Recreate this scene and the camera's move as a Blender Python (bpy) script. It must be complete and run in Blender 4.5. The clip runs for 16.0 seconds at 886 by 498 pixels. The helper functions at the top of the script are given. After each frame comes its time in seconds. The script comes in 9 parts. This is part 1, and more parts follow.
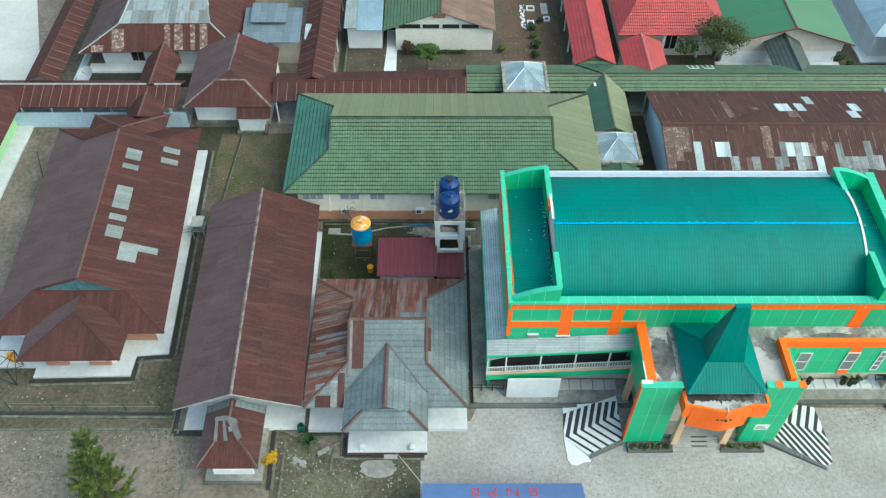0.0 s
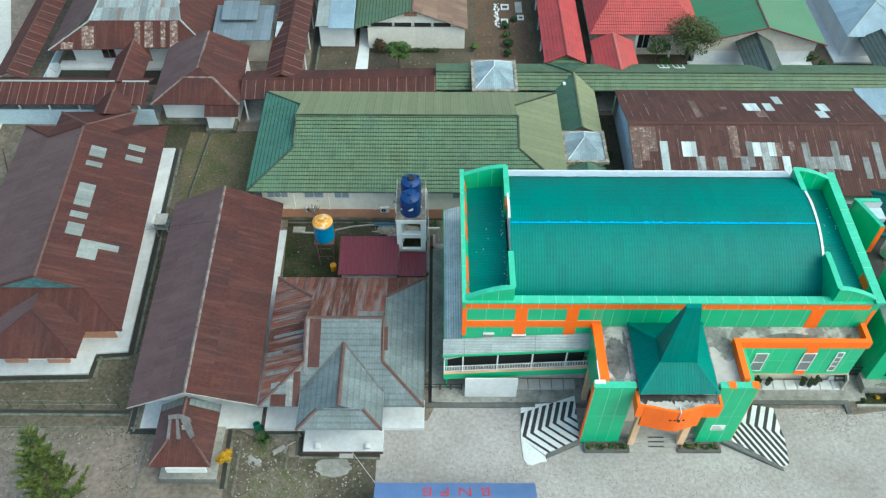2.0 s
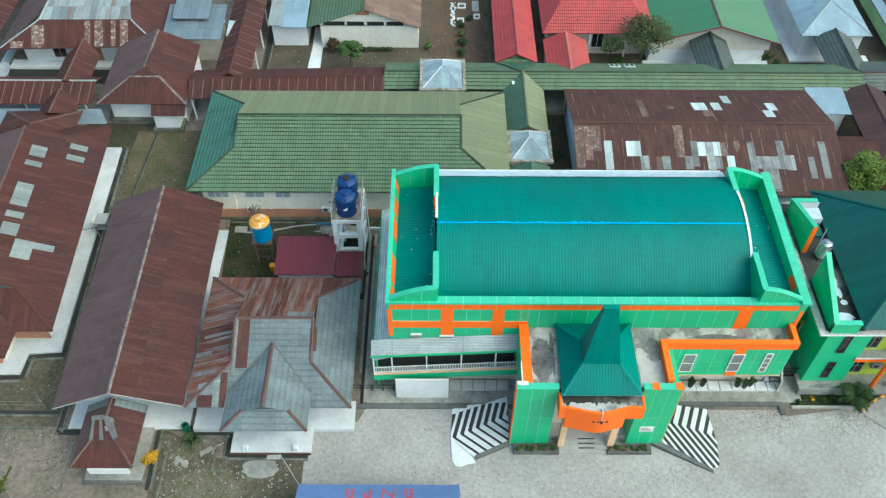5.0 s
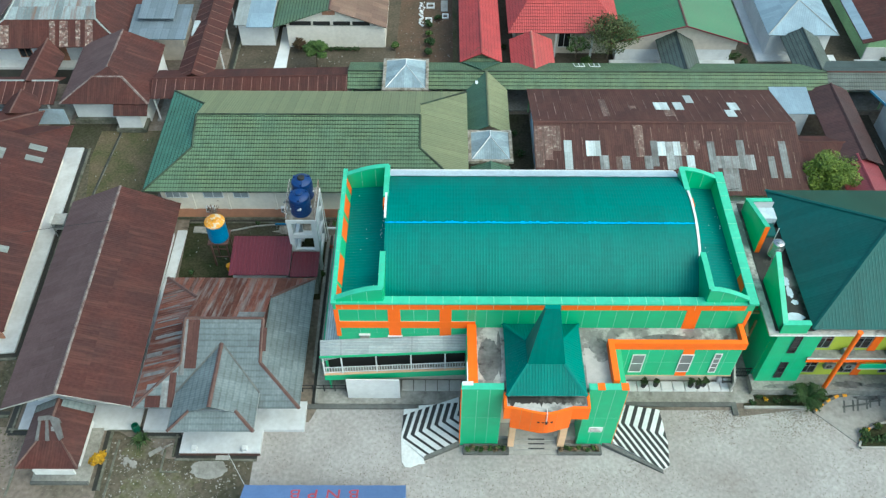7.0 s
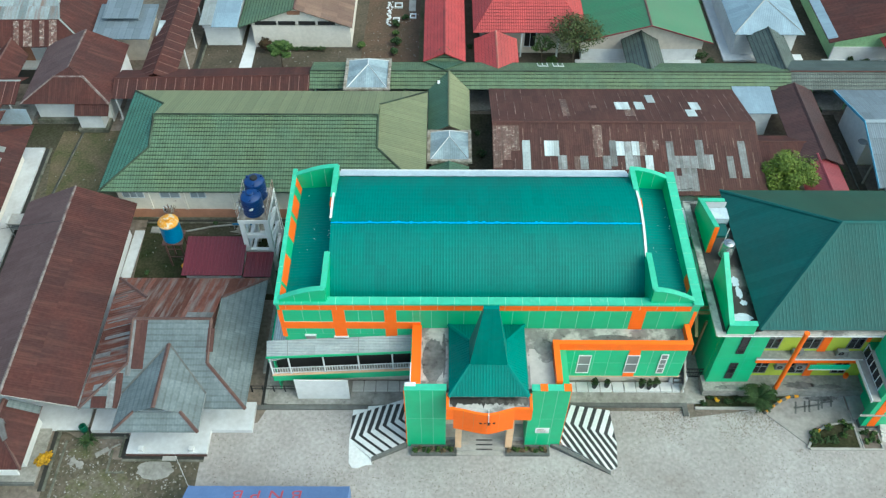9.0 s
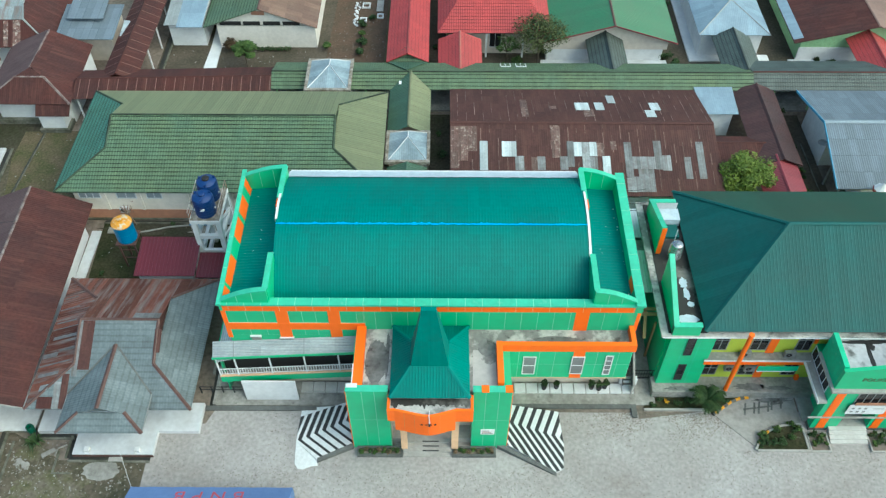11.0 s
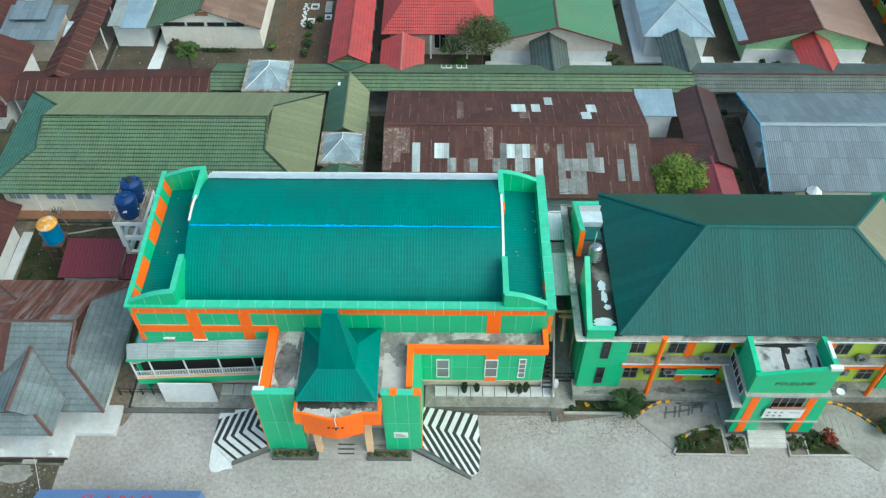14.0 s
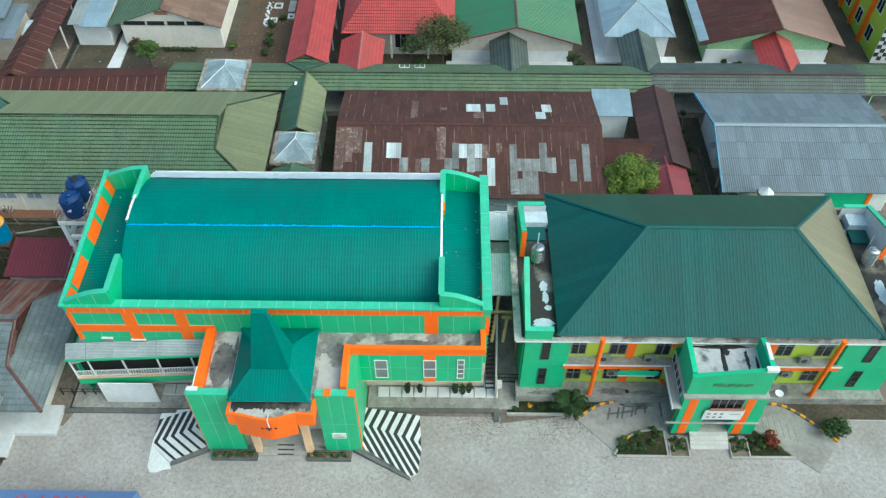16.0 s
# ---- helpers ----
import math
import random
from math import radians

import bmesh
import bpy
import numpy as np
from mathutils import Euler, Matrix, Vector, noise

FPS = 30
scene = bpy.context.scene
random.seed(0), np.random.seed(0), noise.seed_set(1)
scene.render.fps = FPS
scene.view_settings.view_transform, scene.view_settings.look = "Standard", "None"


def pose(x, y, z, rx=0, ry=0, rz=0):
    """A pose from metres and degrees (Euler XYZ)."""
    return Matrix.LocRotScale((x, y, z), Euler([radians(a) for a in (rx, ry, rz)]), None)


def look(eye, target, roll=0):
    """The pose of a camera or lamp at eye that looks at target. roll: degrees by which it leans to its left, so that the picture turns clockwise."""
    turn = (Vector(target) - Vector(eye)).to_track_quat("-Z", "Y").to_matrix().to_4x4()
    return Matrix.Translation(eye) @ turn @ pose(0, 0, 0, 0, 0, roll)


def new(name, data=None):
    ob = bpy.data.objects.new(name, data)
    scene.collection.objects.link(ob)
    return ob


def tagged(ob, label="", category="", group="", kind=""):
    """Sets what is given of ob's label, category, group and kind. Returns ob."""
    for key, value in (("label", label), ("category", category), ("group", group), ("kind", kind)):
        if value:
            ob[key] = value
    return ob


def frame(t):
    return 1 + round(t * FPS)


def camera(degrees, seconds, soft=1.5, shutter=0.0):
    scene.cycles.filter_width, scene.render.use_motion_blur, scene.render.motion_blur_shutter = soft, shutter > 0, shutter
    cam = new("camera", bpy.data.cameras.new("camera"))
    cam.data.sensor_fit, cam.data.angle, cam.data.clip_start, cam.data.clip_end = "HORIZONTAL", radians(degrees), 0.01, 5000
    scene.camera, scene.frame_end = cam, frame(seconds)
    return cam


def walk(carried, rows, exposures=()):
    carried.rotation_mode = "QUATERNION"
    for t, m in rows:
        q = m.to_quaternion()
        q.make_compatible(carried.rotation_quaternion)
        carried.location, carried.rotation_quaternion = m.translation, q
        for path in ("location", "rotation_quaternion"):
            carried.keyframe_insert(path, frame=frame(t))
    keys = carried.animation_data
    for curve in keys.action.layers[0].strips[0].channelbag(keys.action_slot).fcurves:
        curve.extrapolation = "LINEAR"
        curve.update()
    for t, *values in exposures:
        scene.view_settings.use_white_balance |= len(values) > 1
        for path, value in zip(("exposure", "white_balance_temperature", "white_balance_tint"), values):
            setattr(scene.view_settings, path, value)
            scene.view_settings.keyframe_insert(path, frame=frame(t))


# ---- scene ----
cam = camera(55.8, 16.0, 1.3)
PATH = [
    (0, (-2.102, -55.568, 57.43), (-2.086, -54.268, 55.911), 0.5),
    (0.5, (-1.323, -55.543, 57.38), (-1.307, -54.243, 55.86), 0.6),
    (1, (-0.473, -55.532, 57.381), (-0.458, -54.233, 55.861), 0.6),
    (1.5, (0.351, -55.52, 57.345), (0.366, -54.221, 55.824), 0.6),
    (2, (1.149, -55.478, 57.293), (1.164, -54.179, 55.772), 0.7),
    (2.5, (2.008, -55.441, 57.243), (2.021, -54.143, 55.722), 0.6),
    (3, (2.918, -55.367, 57.205), (2.93, -54.069, 55.683), 0.6),
    (3.5, (3.853, -55.339, 57.17), (3.863, -54.041, 55.648), 0.6),
    (4, (4.782, -55.289, 57.14), (4.792, -53.992, 55.618), 0.6),
    (6.5, (9.456, -55.134, 57.001), (9.463, -53.836, 55.48), 0.4),
    (7, (10.45, -55.11, 56.966), (10.456, -53.812, 55.445), 0.4),
    (7.5, (11.457, -55.022, 56.949), (11.462, -53.725, 55.426), 0.3),
    (8, (12.452, -55.009, 56.919), (12.456, -53.713, 55.397), 0.3),
    (8.5, (13.474, -54.984, 56.887), (13.476, -53.686, 55.365), 0.3),
    (9, (14.51, -54.953, 56.866), (14.51, -53.655, 55.344), 0.2),
    (9.2, (14.924, -54.946, 56.864), (14.922, -53.649, 55.342), 0.1),
    (11.5, (19.613, -54.745, 56.859), (19.608, -53.448, 55.337), 0.1),
    (12, (20.649, -54.689, 56.841), (20.644, -53.392, 55.319), 0.1),
    (12.5, (21.684, -54.66, 56.851), (21.677, -53.363, 55.329), 0.1),
    (13, (22.733, -54.618, 56.812), (22.726, -53.32, 55.291), 0.1),
    (13.5, (23.763, -54.568, 56.754), (23.756, -53.269, 55.233), 0.1),
    (14, (24.848, -54.518, 56.732), (24.84, -53.219, 55.211), 0.1),
    (14.5, (25.942, -54.476, 56.692), (25.933, -53.177, 55.171), 0.1),
    (15, (27.009, -54.432, 56.66), (27.001, -53.133, 55.139), 0.2),
    (15.5, (28.108, -54.366, 56.634), (28.1, -53.068, 55.113), 0.2),
    (16, (29.234, -54.32, 56.566), (29.225, -53.021, 55.045), 0.2),
]
walk(cam, [(t, look(eye, target, roll)) for t, eye, target, roll in PATH], [(0.0, 0.71, 5700, -13), (8.0, 0.67, 5700, -13), (12.5, 0.6, 5700, -13), (16.0, 0.53, 5700, -13)])


# ---- light: hazy morning, soft sun veiled by cloud in the east ----
SUN_EL, SUN_AZ = 48.0, 116.0          # degrees above the horizon, clockwise from north (+y)
world = bpy.data.worlds.new("sky")
scene.world = world
world.use_nodes = True
wn = world.node_tree.nodes
sky = wn.new("ShaderNodeTexSky")
sky.sky_type = "NISHITA"
sky.sun_disc = False
sky.sun_elevation = radians(SUN_EL)
sky.sun_rotation = radians(SUN_AZ)
sky.dust_density = 5.0
sky.air_density = 1.2
wn["Background"].inputs["Strength"].default_value = 0.15
world.node_tree.links.new(sky.outputs[0], wn["Background"].inputs["Color"])
sun_data = bpy.data.lights.new("sun", "SUN")
sun_data.energy, sun_data.angle, sun_data.color = 0.9, radians(100), (1.0, 0.95, 0.88)
sun = new("sun", sun_data)
_d = Vector((math.sin(radians(SUN_AZ)) * math.cos(radians(SUN_EL)), math.cos(radians(SUN_AZ)) * math.cos(radians(SUN_EL)), math.sin(radians(SUN_EL))))
sun.matrix_world = look(_d * 100, (0, 0, 0))

# ---- materials ----
def mat(name, col, col2=None, rough=0.6, metal=0.0, big=0.25, fine=6.0, fine_amt=0.15, bump=0.15, sheet=None, sheet_amt=0.3, streak=0.0, streak_col=None, spec=0.5, mix=0.6, cell=0.0, perpiece=0.0, speck=None, laps=None, dust=None, bias=0.0):
    """Painted, weathered surface: large blotches col to col2, fine grain, and for sheets a shade per sheet and streaks down the slope."""
    m = bpy.data.materials.new(name)
    m.use_nodes = True
    nt = m.node_tree
    nd, ln = nt.nodes, nt.links
    b = nd["Principled BSDF"]
    b.inputs["Roughness"].default_value = rough
    b.inputs["Metallic"].default_value = metal
    b.inputs["Specular IOR Level"].default_value = spec
    if dust:
        b.inputs["Sheen Weight"].default_value, b.inputs["Sheen Roughness"].default_value = dust[0], dust[1]
        b.inputs["Sheen Tint"].default_value = (*dust[2], 1)
    co = nd.new("ShaderNodeTexCoord")
    n1 = nd.new("ShaderNodeTexNoise")
    n1.inputs["Scale"].default_value, n1.inputs["Detail"].default_value, n1.inputs["Roughness"].default_value = big, 6.0, 0.62
    ln.new(co.outputs["Object"], n1.inputs["Vector"])
    r1 = nd.new("ShaderNodeValToRGB")
    r1.color_ramp.elements[0].position, r1.color_ramp.elements[1].position = 0.5 + bias - 0.22 * mix, 0.5 + bias + 0.22 * mix
    c2 = col2 or tuple(c * 0.75 for c in col)
    r1.color_ramp.elements[0].color, r1.color_ramp.elements[1].color = (*col, 1), (*c2, 1)
    ln.new(n1.outputs["Fac"], r1.inputs["Fac"])
    out = r1.outputs["Color"]
    n2 = nd.new("ShaderNodeTexNoise")
    n2.inputs["Scale"].default_value, n2.inputs["Detail"].default_value = fine, 5.0
    ln.new(co.outputs["Object"], n2.inputs["Vector"])

    def scaled(color_socket, fac_socket, amount):
        mr = nd.new("ShaderNodeMapRange")
        mr.inputs["From Min"].default_value, mr.inputs["From Max"].default_value = 0.25, 0.75
        mr.inputs["To Min"].default_value, mr.inputs["To Max"].default_value = 1 - amount, 1 + amount
        ln.new(fac_socket, mr.inputs["Value"])
        vm = nd.new("ShaderNodeVectorMath")
        vm.operation = "SCALE"
        ln.new(color_socket, vm.inputs[0])
        ln.new(mr.outputs["Result"], vm.inputs["Scale"])
        return vm.outputs["Vector"]

    out = scaled(out, n2.outputs["Fac"], fine_amt)
    if speck:
        n5 = nd.new("ShaderNodeTexNoise")
        n5.inputs["Scale"].default_value, n5.inputs["Detail"].default_value, n5.inputs["Roughness"].default_value = speck[0], 3.0, 0.6
        ln.new(co.outputs["Object"], n5.inputs["Vector"])
        sm = nd.new("ShaderNodeMath"); sm.operation = "MULTIPLY_ADD"; sm.inputs[1].default_value = speck[4] if len(speck) > 4 else 0.35
        ln.new(n1.outputs["Fac"], sm.inputs[0]); ln.new(n5.outputs["Fac"], sm.inputs[2])
        r5 = nd.new("ShaderNodeValToRGB")
        r5.color_ramp.elements[0].position, r5.color_ramp.elements[1].position = speck[2], speck[2] + 0.09
        ln.new(sm.outputs[0], r5.inputs["Fac"])
        m5 = nd.new("ShaderNodeMath"); m5.operation = "MULTIPLY"; m5.inputs[1].default_value = speck[1]
        ln.new(r5.outputs["Color"], m5.inputs[0])
        x5 = nd.new("ShaderNodeMix"); x5.data_type = "RGBA"
        ln.new(m5.outputs[0], x5.inputs[0]); ln.new(out, x5.inputs[6])
        x5.inputs[7].default_value = (*speck[3], 1)
        out = x5.outputs[2]
    if perpiece:
        oi = nd.new("ShaderNodeObjectInfo")
        out = scaled(out, oi.outputs["Random"], perpiece)
    if sheet:
        uv = nd.new("ShaderNodeUVMap")
        sp = nd.new("ShaderNodeSeparateXYZ")
        ln.new(uv.outputs["UV"], sp.inputs[0])
        cells = []
        for axis, w in zip("XY", sheet):
            dv = nd.new("ShaderNodeMath"); dv.operation = "DIVIDE"; dv.inputs[1].default_value = w
            ln.new(sp.outputs[axis], dv.inputs[0])
            fl = nd.new("ShaderNodeMath"); fl.operation = "FLOOR"
            ln.new(dv.outputs[0], fl.inputs[0])
            cells.append(fl)
        cb = nd.new("ShaderNodeCombineXYZ")
        ln.new(cells[0].outputs[0], cb.inputs[0]); ln.new(cells[1].outputs[0], cb.inputs[1])
        wnz = nd.new("ShaderNodeTexWhiteNoise"); wnz.noise_dimensions = "2D"
        ln.new(cb.outputs[0], wnz.inputs["Vector"])
        out = scaled(out, wnz.outputs["Value"], sheet_amt)
        if streak:
            mp = nd.new("ShaderNodeMapping")
            mp.inputs["Scale"].default_value = (1.25, 0.13, 1.0)
            ln.new(uv.outputs["UV"], mp.inputs["Vector"])
            add = nd.new("ShaderNodeVectorMath"); add.operation = "ADD"
            sc = nd.new("ShaderNodeVectorMath"); sc.operation = "SCALE"; sc.inputs["Scale"].default_value = 7.3
            ln.new(wnz.outputs["Color"], sc.inputs[0])
            ln.new(mp.outputs[0], add.inputs[0]); ln.new(sc.outputs[0], add.inputs[1])
            n3 = nd.new("ShaderNodeTexNoise")
            n3.inputs["Scale"].default_value, n3.inputs["Detail"].default_value, n3.inputs["Roughness"].default_value = 1.6, 5.0, 0.62
            ln.new(add.outputs[0], n3.inputs["Vector"])
            rr = nd.new("ShaderNodeValToRGB")
            rr.color_ramp.elements[0].position, rr.color_ramp.elements[1].position = 0.48, 0.72
            ln.new(n3.outputs["Fac"], rr.inputs["Fac"])
            ms = nd.new("ShaderNodeMath"); ms.operation = "MULTIPLY"; ms.inputs[1].default_value = streak
            ln.new(rr.outputs["Color"], ms.inputs[0])
            mx = nd.new("ShaderNodeMix"); mx.data_type = "RGBA"
            ln.new(ms.outputs[0], mx.inputs[0]); ln.new(out, mx.inputs[6])
            mx.inputs[7].default_value = (*(streak_col or col), 1)
            out = mx.outputs[2]
    if laps:
        uv2 = nd.new("ShaderNodeUVMap")
        sp2 = nd.new("ShaderNodeSeparateXYZ")
        ln.new(uv2.outputs["UV"], sp2.inputs[0])
        for axis, period, width, amount in laps:
            dv = nd.new("ShaderNodeMath"); dv.operation = "DIVIDE"; dv.inputs[1].default_value = period
            ln.new(sp2.outputs[axis], dv.inputs[0])
            fr = nd.new("ShaderNodeMath"); fr.operation = "FRACT"
            ln.new(dv.outputs[0], fr.inputs[0])
            lt = nd.new("ShaderNodeMath"); lt.operation = "LESS_THAN"; lt.inputs[1].default_value = width
            ln.new(fr.outputs[0], lt.inputs[0])
            am = nd.new("ShaderNodeMath"); am.operation = "MULTIPLY"
            ln.new(lt.outputs[0], am.inputs[0]); ln.new(n1.outputs["Fac"], am.inputs[1])
            mr2 = nd.new("ShaderNodeMapRange")
            mr2.inputs["From Max"].default_value = 0.6
            mr2.inputs["To Min"].default_value, mr2.inputs["To Max"].default_value = 1.0, 1.0 - amount
            ln.new(am.outputs[0], mr2.inputs["Value"])
            v2 = nd.new("ShaderNodeVectorMath"); v2.operation = "SCALE"
            ln.new(out, v2.inputs[0]); ln.new(mr2.outputs["Result"], v2.inputs["Scale"])
            out = v2.outputs["Vector"]
    ln.new(out, b.inputs["Base Color"])
    if bump:
        bp = nd.new("ShaderNodeBump")
        bp.inputs["Strength"].default_value, bp.inputs["Distance"].default_value = bump, 0.02
        ln.new(n2.outputs["Fac"], bp.inputs["Height"])
        ln.new(bp.outputs["Normal"], b.inputs["Normal"])
    return m


M = {}
M["soil"] = mat("soil", (0.225, 0.185, 0.160), (0.128, 0.112, 0.090), 0.95, big=0.2, fine=2.6, fine_amt=0.3, bump=0.5, spec=0.1, speck=(3.4, 0.35, 0.79, (0.30, 0.275, 0.25)))
M["grass"] = mat("grass", (0.078, 0.080, 0.038), (0.125, 0.100, 0.066), 0.95, big=0.45, fine=5, fine_amt=0.35, bump=0.6, spec=0.1)
M["yard"] = mat("yard_concrete", (0.405, 0.389, 0.383), (0.272, 0.246, 0.232), 0.9, big=0.12, fine=3.6, fine_amt=0.2, bump=0.5, spec=0.2, mix=0.95, speck=(11.0, 0.45, 1.02, (0.195, 0.168, 0.148), 1.0))
M["concrete"] = mat("concrete", (0.34, 0.33, 0.31), (0.225, 0.218, 0.20), 0.9, big=0.6, fine=4.0, fine_amt=0.22, bump=0.3, spec=0.2, speck=(1.8, 0.5, 0.80, (0.10, 0.098, 0.09)))
M["darkconc"] = mat("damp_concrete", (0.15, 0.155, 0.15), (0.10, 0.102, 0.098), 0.85, big=0.6, fine=4, bump=0.3, spec=0.2)
M["damplawn"] = mat("damp_lawn", (0.026, 0.033, 0.014), (0.050, 0.047, 0.027), 0.95, big=0.5, fine=5, fine_amt=0.4, bump=0.6, spec=0.1, speck=(2.5, 0.45, 0.86, (0.14, 0.13, 0.11)))
# Near-black: the shade of a sunken drain put into a flat strip's colour
M["drain"] = mat("drain_bottom", (0.022, 0.022, 0.02), (0.035, 0.035, 0.028), 0.6, big=1.0, fine=4)
M["deck"] = mat("stained_terrace", (0.46, 0.445, 0.42), (0.215, 0.21, 0.20), 0.85, big=0.5, fine=3, fine_amt=0.2, bump=0.2, mix=0.18, bias=0.0, speck=(1.1, 0.85, 0.78, (0.06, 0.056, 0.052)))
M["deckgrey"] = mat("wet_grey_screed", (0.20, 0.20, 0.195), (0.10, 0.10, 0.095), 0.8, big=0.7, fine=3, fine_amt=0.25, speck=(1.6, 0.8, 0.78, (0.035, 0.034, 0.03)))
M["deckpink"] = mat("pale_new_screed", (0.50, 0.475, 0.45), (0.42, 0.40, 0.385), 0.85, big=0.8, fine=4, fine_amt=0.08)
M["mosscurb"] = mat("mossy_concrete", (0.175, 0.17, 0.145), (0.085, 0.09, 0.065), 0.9, big=0.9, fine=4, fine_amt=0.3, bump=0.4, spec=0.2)
M["mossdark"] = mat("damp_mossy_soil", (0.124, 0.104, 0.081), (0.076, 0.071, 0.047), 0.95, big=0.35, fine=3, fine_amt=0.36, bump=0.5, spec=0.1, speck=(3.2, 0.4, 0.80, (0.25, 0.232, 0.208)))
M["moss"] = mat("mossy_soil", (0.098, 0.098, 0.052), (0.15, 0.13, 0.102), 0.95, big=0.7, fine=4, fine_amt=0.35, bump=0.5, spec=0.1, mix=0.5, speck=(3.0, 0.4, 0.84, (0.26, 0.25, 0.22)))
M["rustspeck"] = mat("flaking_red_sheet", (0.10, 0.045, 0.036), (0.17, 0.11, 0.09), 0.65, big=1.4, fine=6, fine_amt=0.25, sheet=(0.4, 0.3), sheet_amt=0.25, speck=(3.2, 0.75, 0.70, (0.37, 0.32, 0.28)))
M["zincpale"] = mat("weathered_pale_zinc", (0.70, 0.72, 0.71), (0.55, 0.57, 0.56), 0.6, big=0.8, fine=5, fine_amt=0.12, sheet=(0.8, 60), sheet_amt=0.1, streak=0.5, streak_col=(0.36, 0.37, 0.36), laps=(("X", 0.2, 0.35, 0.4),))
M["clearsheet"] = mat("dusty_clear_sheet", (0.285, 0.350, 0.388), (0.205, 0.262, 0.292), 0.45, big=0.7, fine=4, fine_amt=0.15, sheet=(0.8, 60), sheet_amt=0.12)
M["deckdark"] = mat("algae_terrace", (0.030, 0.028, 0.025), (0.16, 0.155, 0.14), 0.8, big=0.45, fine=3, fine_amt=0.2, mix=0.3, bias=0.08)
M["deckpale"] = mat("pale_stained_deck", (0.10, 0.097, 0.095), (0.47, 0.47, 0.49), 0.8, big=0.6, fine=3, fine_amt=0.16, mix=0.3, bias=-0.14)
M["white"] = mat("white_paint", (0.74, 0.75, 0.76), (0.63, 0.64, 0.65), 0.7, big=0.4, fine=3, fine_amt=0.06, bump=0.05)
M["apron"] = mat("whitewashed_apron", (0.60, 0.62, 0.65), (0.50, 0.51, 0.53), 0.75, big=0.5, fine=3, fine_amt=0.08, bump=0.05)
M["paleconc"] = mat("pale_concrete", (0.40, 0.39, 0.37), (0.33, 0.32, 0.30), 0.85, big=0.8, fine=4, fine_amt=0.12, spec=0.2)
M["roadconc"] = mat("smooth_pale_concrete", (0.50, 0.495, 0.47), (0.43, 0.42, 0.40), 0.85, big=0.2, fine=2.5, fine_amt=0.08, spec=0.2)
M["farsoil"] = mat("dark_brown_soil", (0.105, 0.088, 0.068), (0.07, 0.062, 0.046), 0.95, big=0.35, fine=4, fine_amt=0.3, bump=0.4, spec=0.1, speck=(3.0, 0.4, 0.86, (0.2, 0.18, 0.15)))
M["linkgreen"] = mat("dull_green_sheet", (0.060, 0.118, 0.083), (0.070, 0.122, 0.080), 0.5, big=0.3, fine=3, fine_amt=0.12, bump=0.02, sheet=(0.8, 60), sheet_amt=0.06, streak=0.3, streak_col=(0.05, 0.075, 0.055), spec=0.3)
M["lapline"] = mat("pale_lap_edge", (0.22, 0.15, 0.125), (0.13, 0.08, 0.066), 0.7, big=2.0, fine=6, fine_amt=0.3, perpiece=0.35)
M["milkroof"] = mat("milk_brown_sheet", (0.23, 0.145, 0.115), (0.19, 0.115, 0.092), 0.55, big=0.3, fine=3, fine_amt=0.1, sheet=(0.8, 60), sheet_amt=0.06)
M["mossdeep"] = mat("dark_damp_soil", (0.070, 0.062, 0.046), (0.045, 0.047, 0.028), 0.95, big=0.4, fine=4, fine_amt=0.35, bump=0.5, spec=0.1, speck=(3.0, 0.35, 0.86, (0.16, 0.15, 0.13)))
M["curtainglass"] = mat("curtained_window_glass", (0.42, 0.46, 0.48), None, 0.15, fine_amt=0.05, bump=0.0)
M["dishgrey"] = mat("grey_dish_mesh", (0.40, 0.42, 0.43), (0.33, 0.35, 0.36), 0.6, fine_amt=0.1)
M["driveconc"] = mat("worn_driveway_concrete", (0.335, 0.322, 0.308), (0.245, 0.232, 0.218), 0.9, big=0.4, fine=3.5, fine_amt=0.16, bump=0.3, spec=0.2)
M["fadedorange"] = mat("faded_orange_joint", (0.80, 0.24, 0.07), None, 0.6)
M["rimstone"] = mat("stained_stone_rim", (0.36, 0.33, 0.29), (0.15, 0.125, 0.095), 0.9, big=1.6, fine=5, fine_amt=0.3, bump=0.4, speck=(4.0, 0.6, 0.78, (0.06, 0.055, 0.045)))
M["plumbrown"] = mat("plum_brown_sheet", (0.074, 0.036, 0.035), (0.056, 0.031, 0.031), 0.55, big=0.4, fine=4, fine_amt=0.15, sheet=(0.8, 60), sheet_amt=0.08, streak=0.3, streak_col=(0.11, 0.06, 0.05), spec=0.25)
M["whitezinc"] = mat("new_white_zinc", (0.78, 0.80, 0.81), (0.68, 0.70, 0.71), 0.45, big=0.6, fine=4, fine_amt=0.08, sheet=(0.8, 60), sheet_amt=0.06, laps=(("X", 0.2, 0.3, 0.2),))
M["chipped"] = mat("chipped_orange_paint", (0.66, 0.30, 0.02), (0.55, 0.24, 0.02), 0.6, big=1.5, fine=5, fine_amt=0.12, speck=(2.6, 0.85, 0.72, (0.55, 0.52, 0.42)))
M["drytwig"] = mat("dry_tan_twigs", (0.34, 0.24, 0.19), (0.22, 0.15, 0.115), 0.85, big=2, fine_amt=0.3)
# Lighter copy of terracotta, making up for the upright dado's shade
M["dadopaint"] = mat("terracotta_paint", (0.56, 0.275, 0.175), (0.48, 0.235, 0.15), 0.75, big=0.5, fine=3, fine_amt=0.1, bump=0.05)
M["stepwhite"] = mat("pale_step_tile", (0.55, 0.545, 0.52), (0.47, 0.46, 0.44), 0.6, big=0.8, fine=4, fine_amt=0.08)
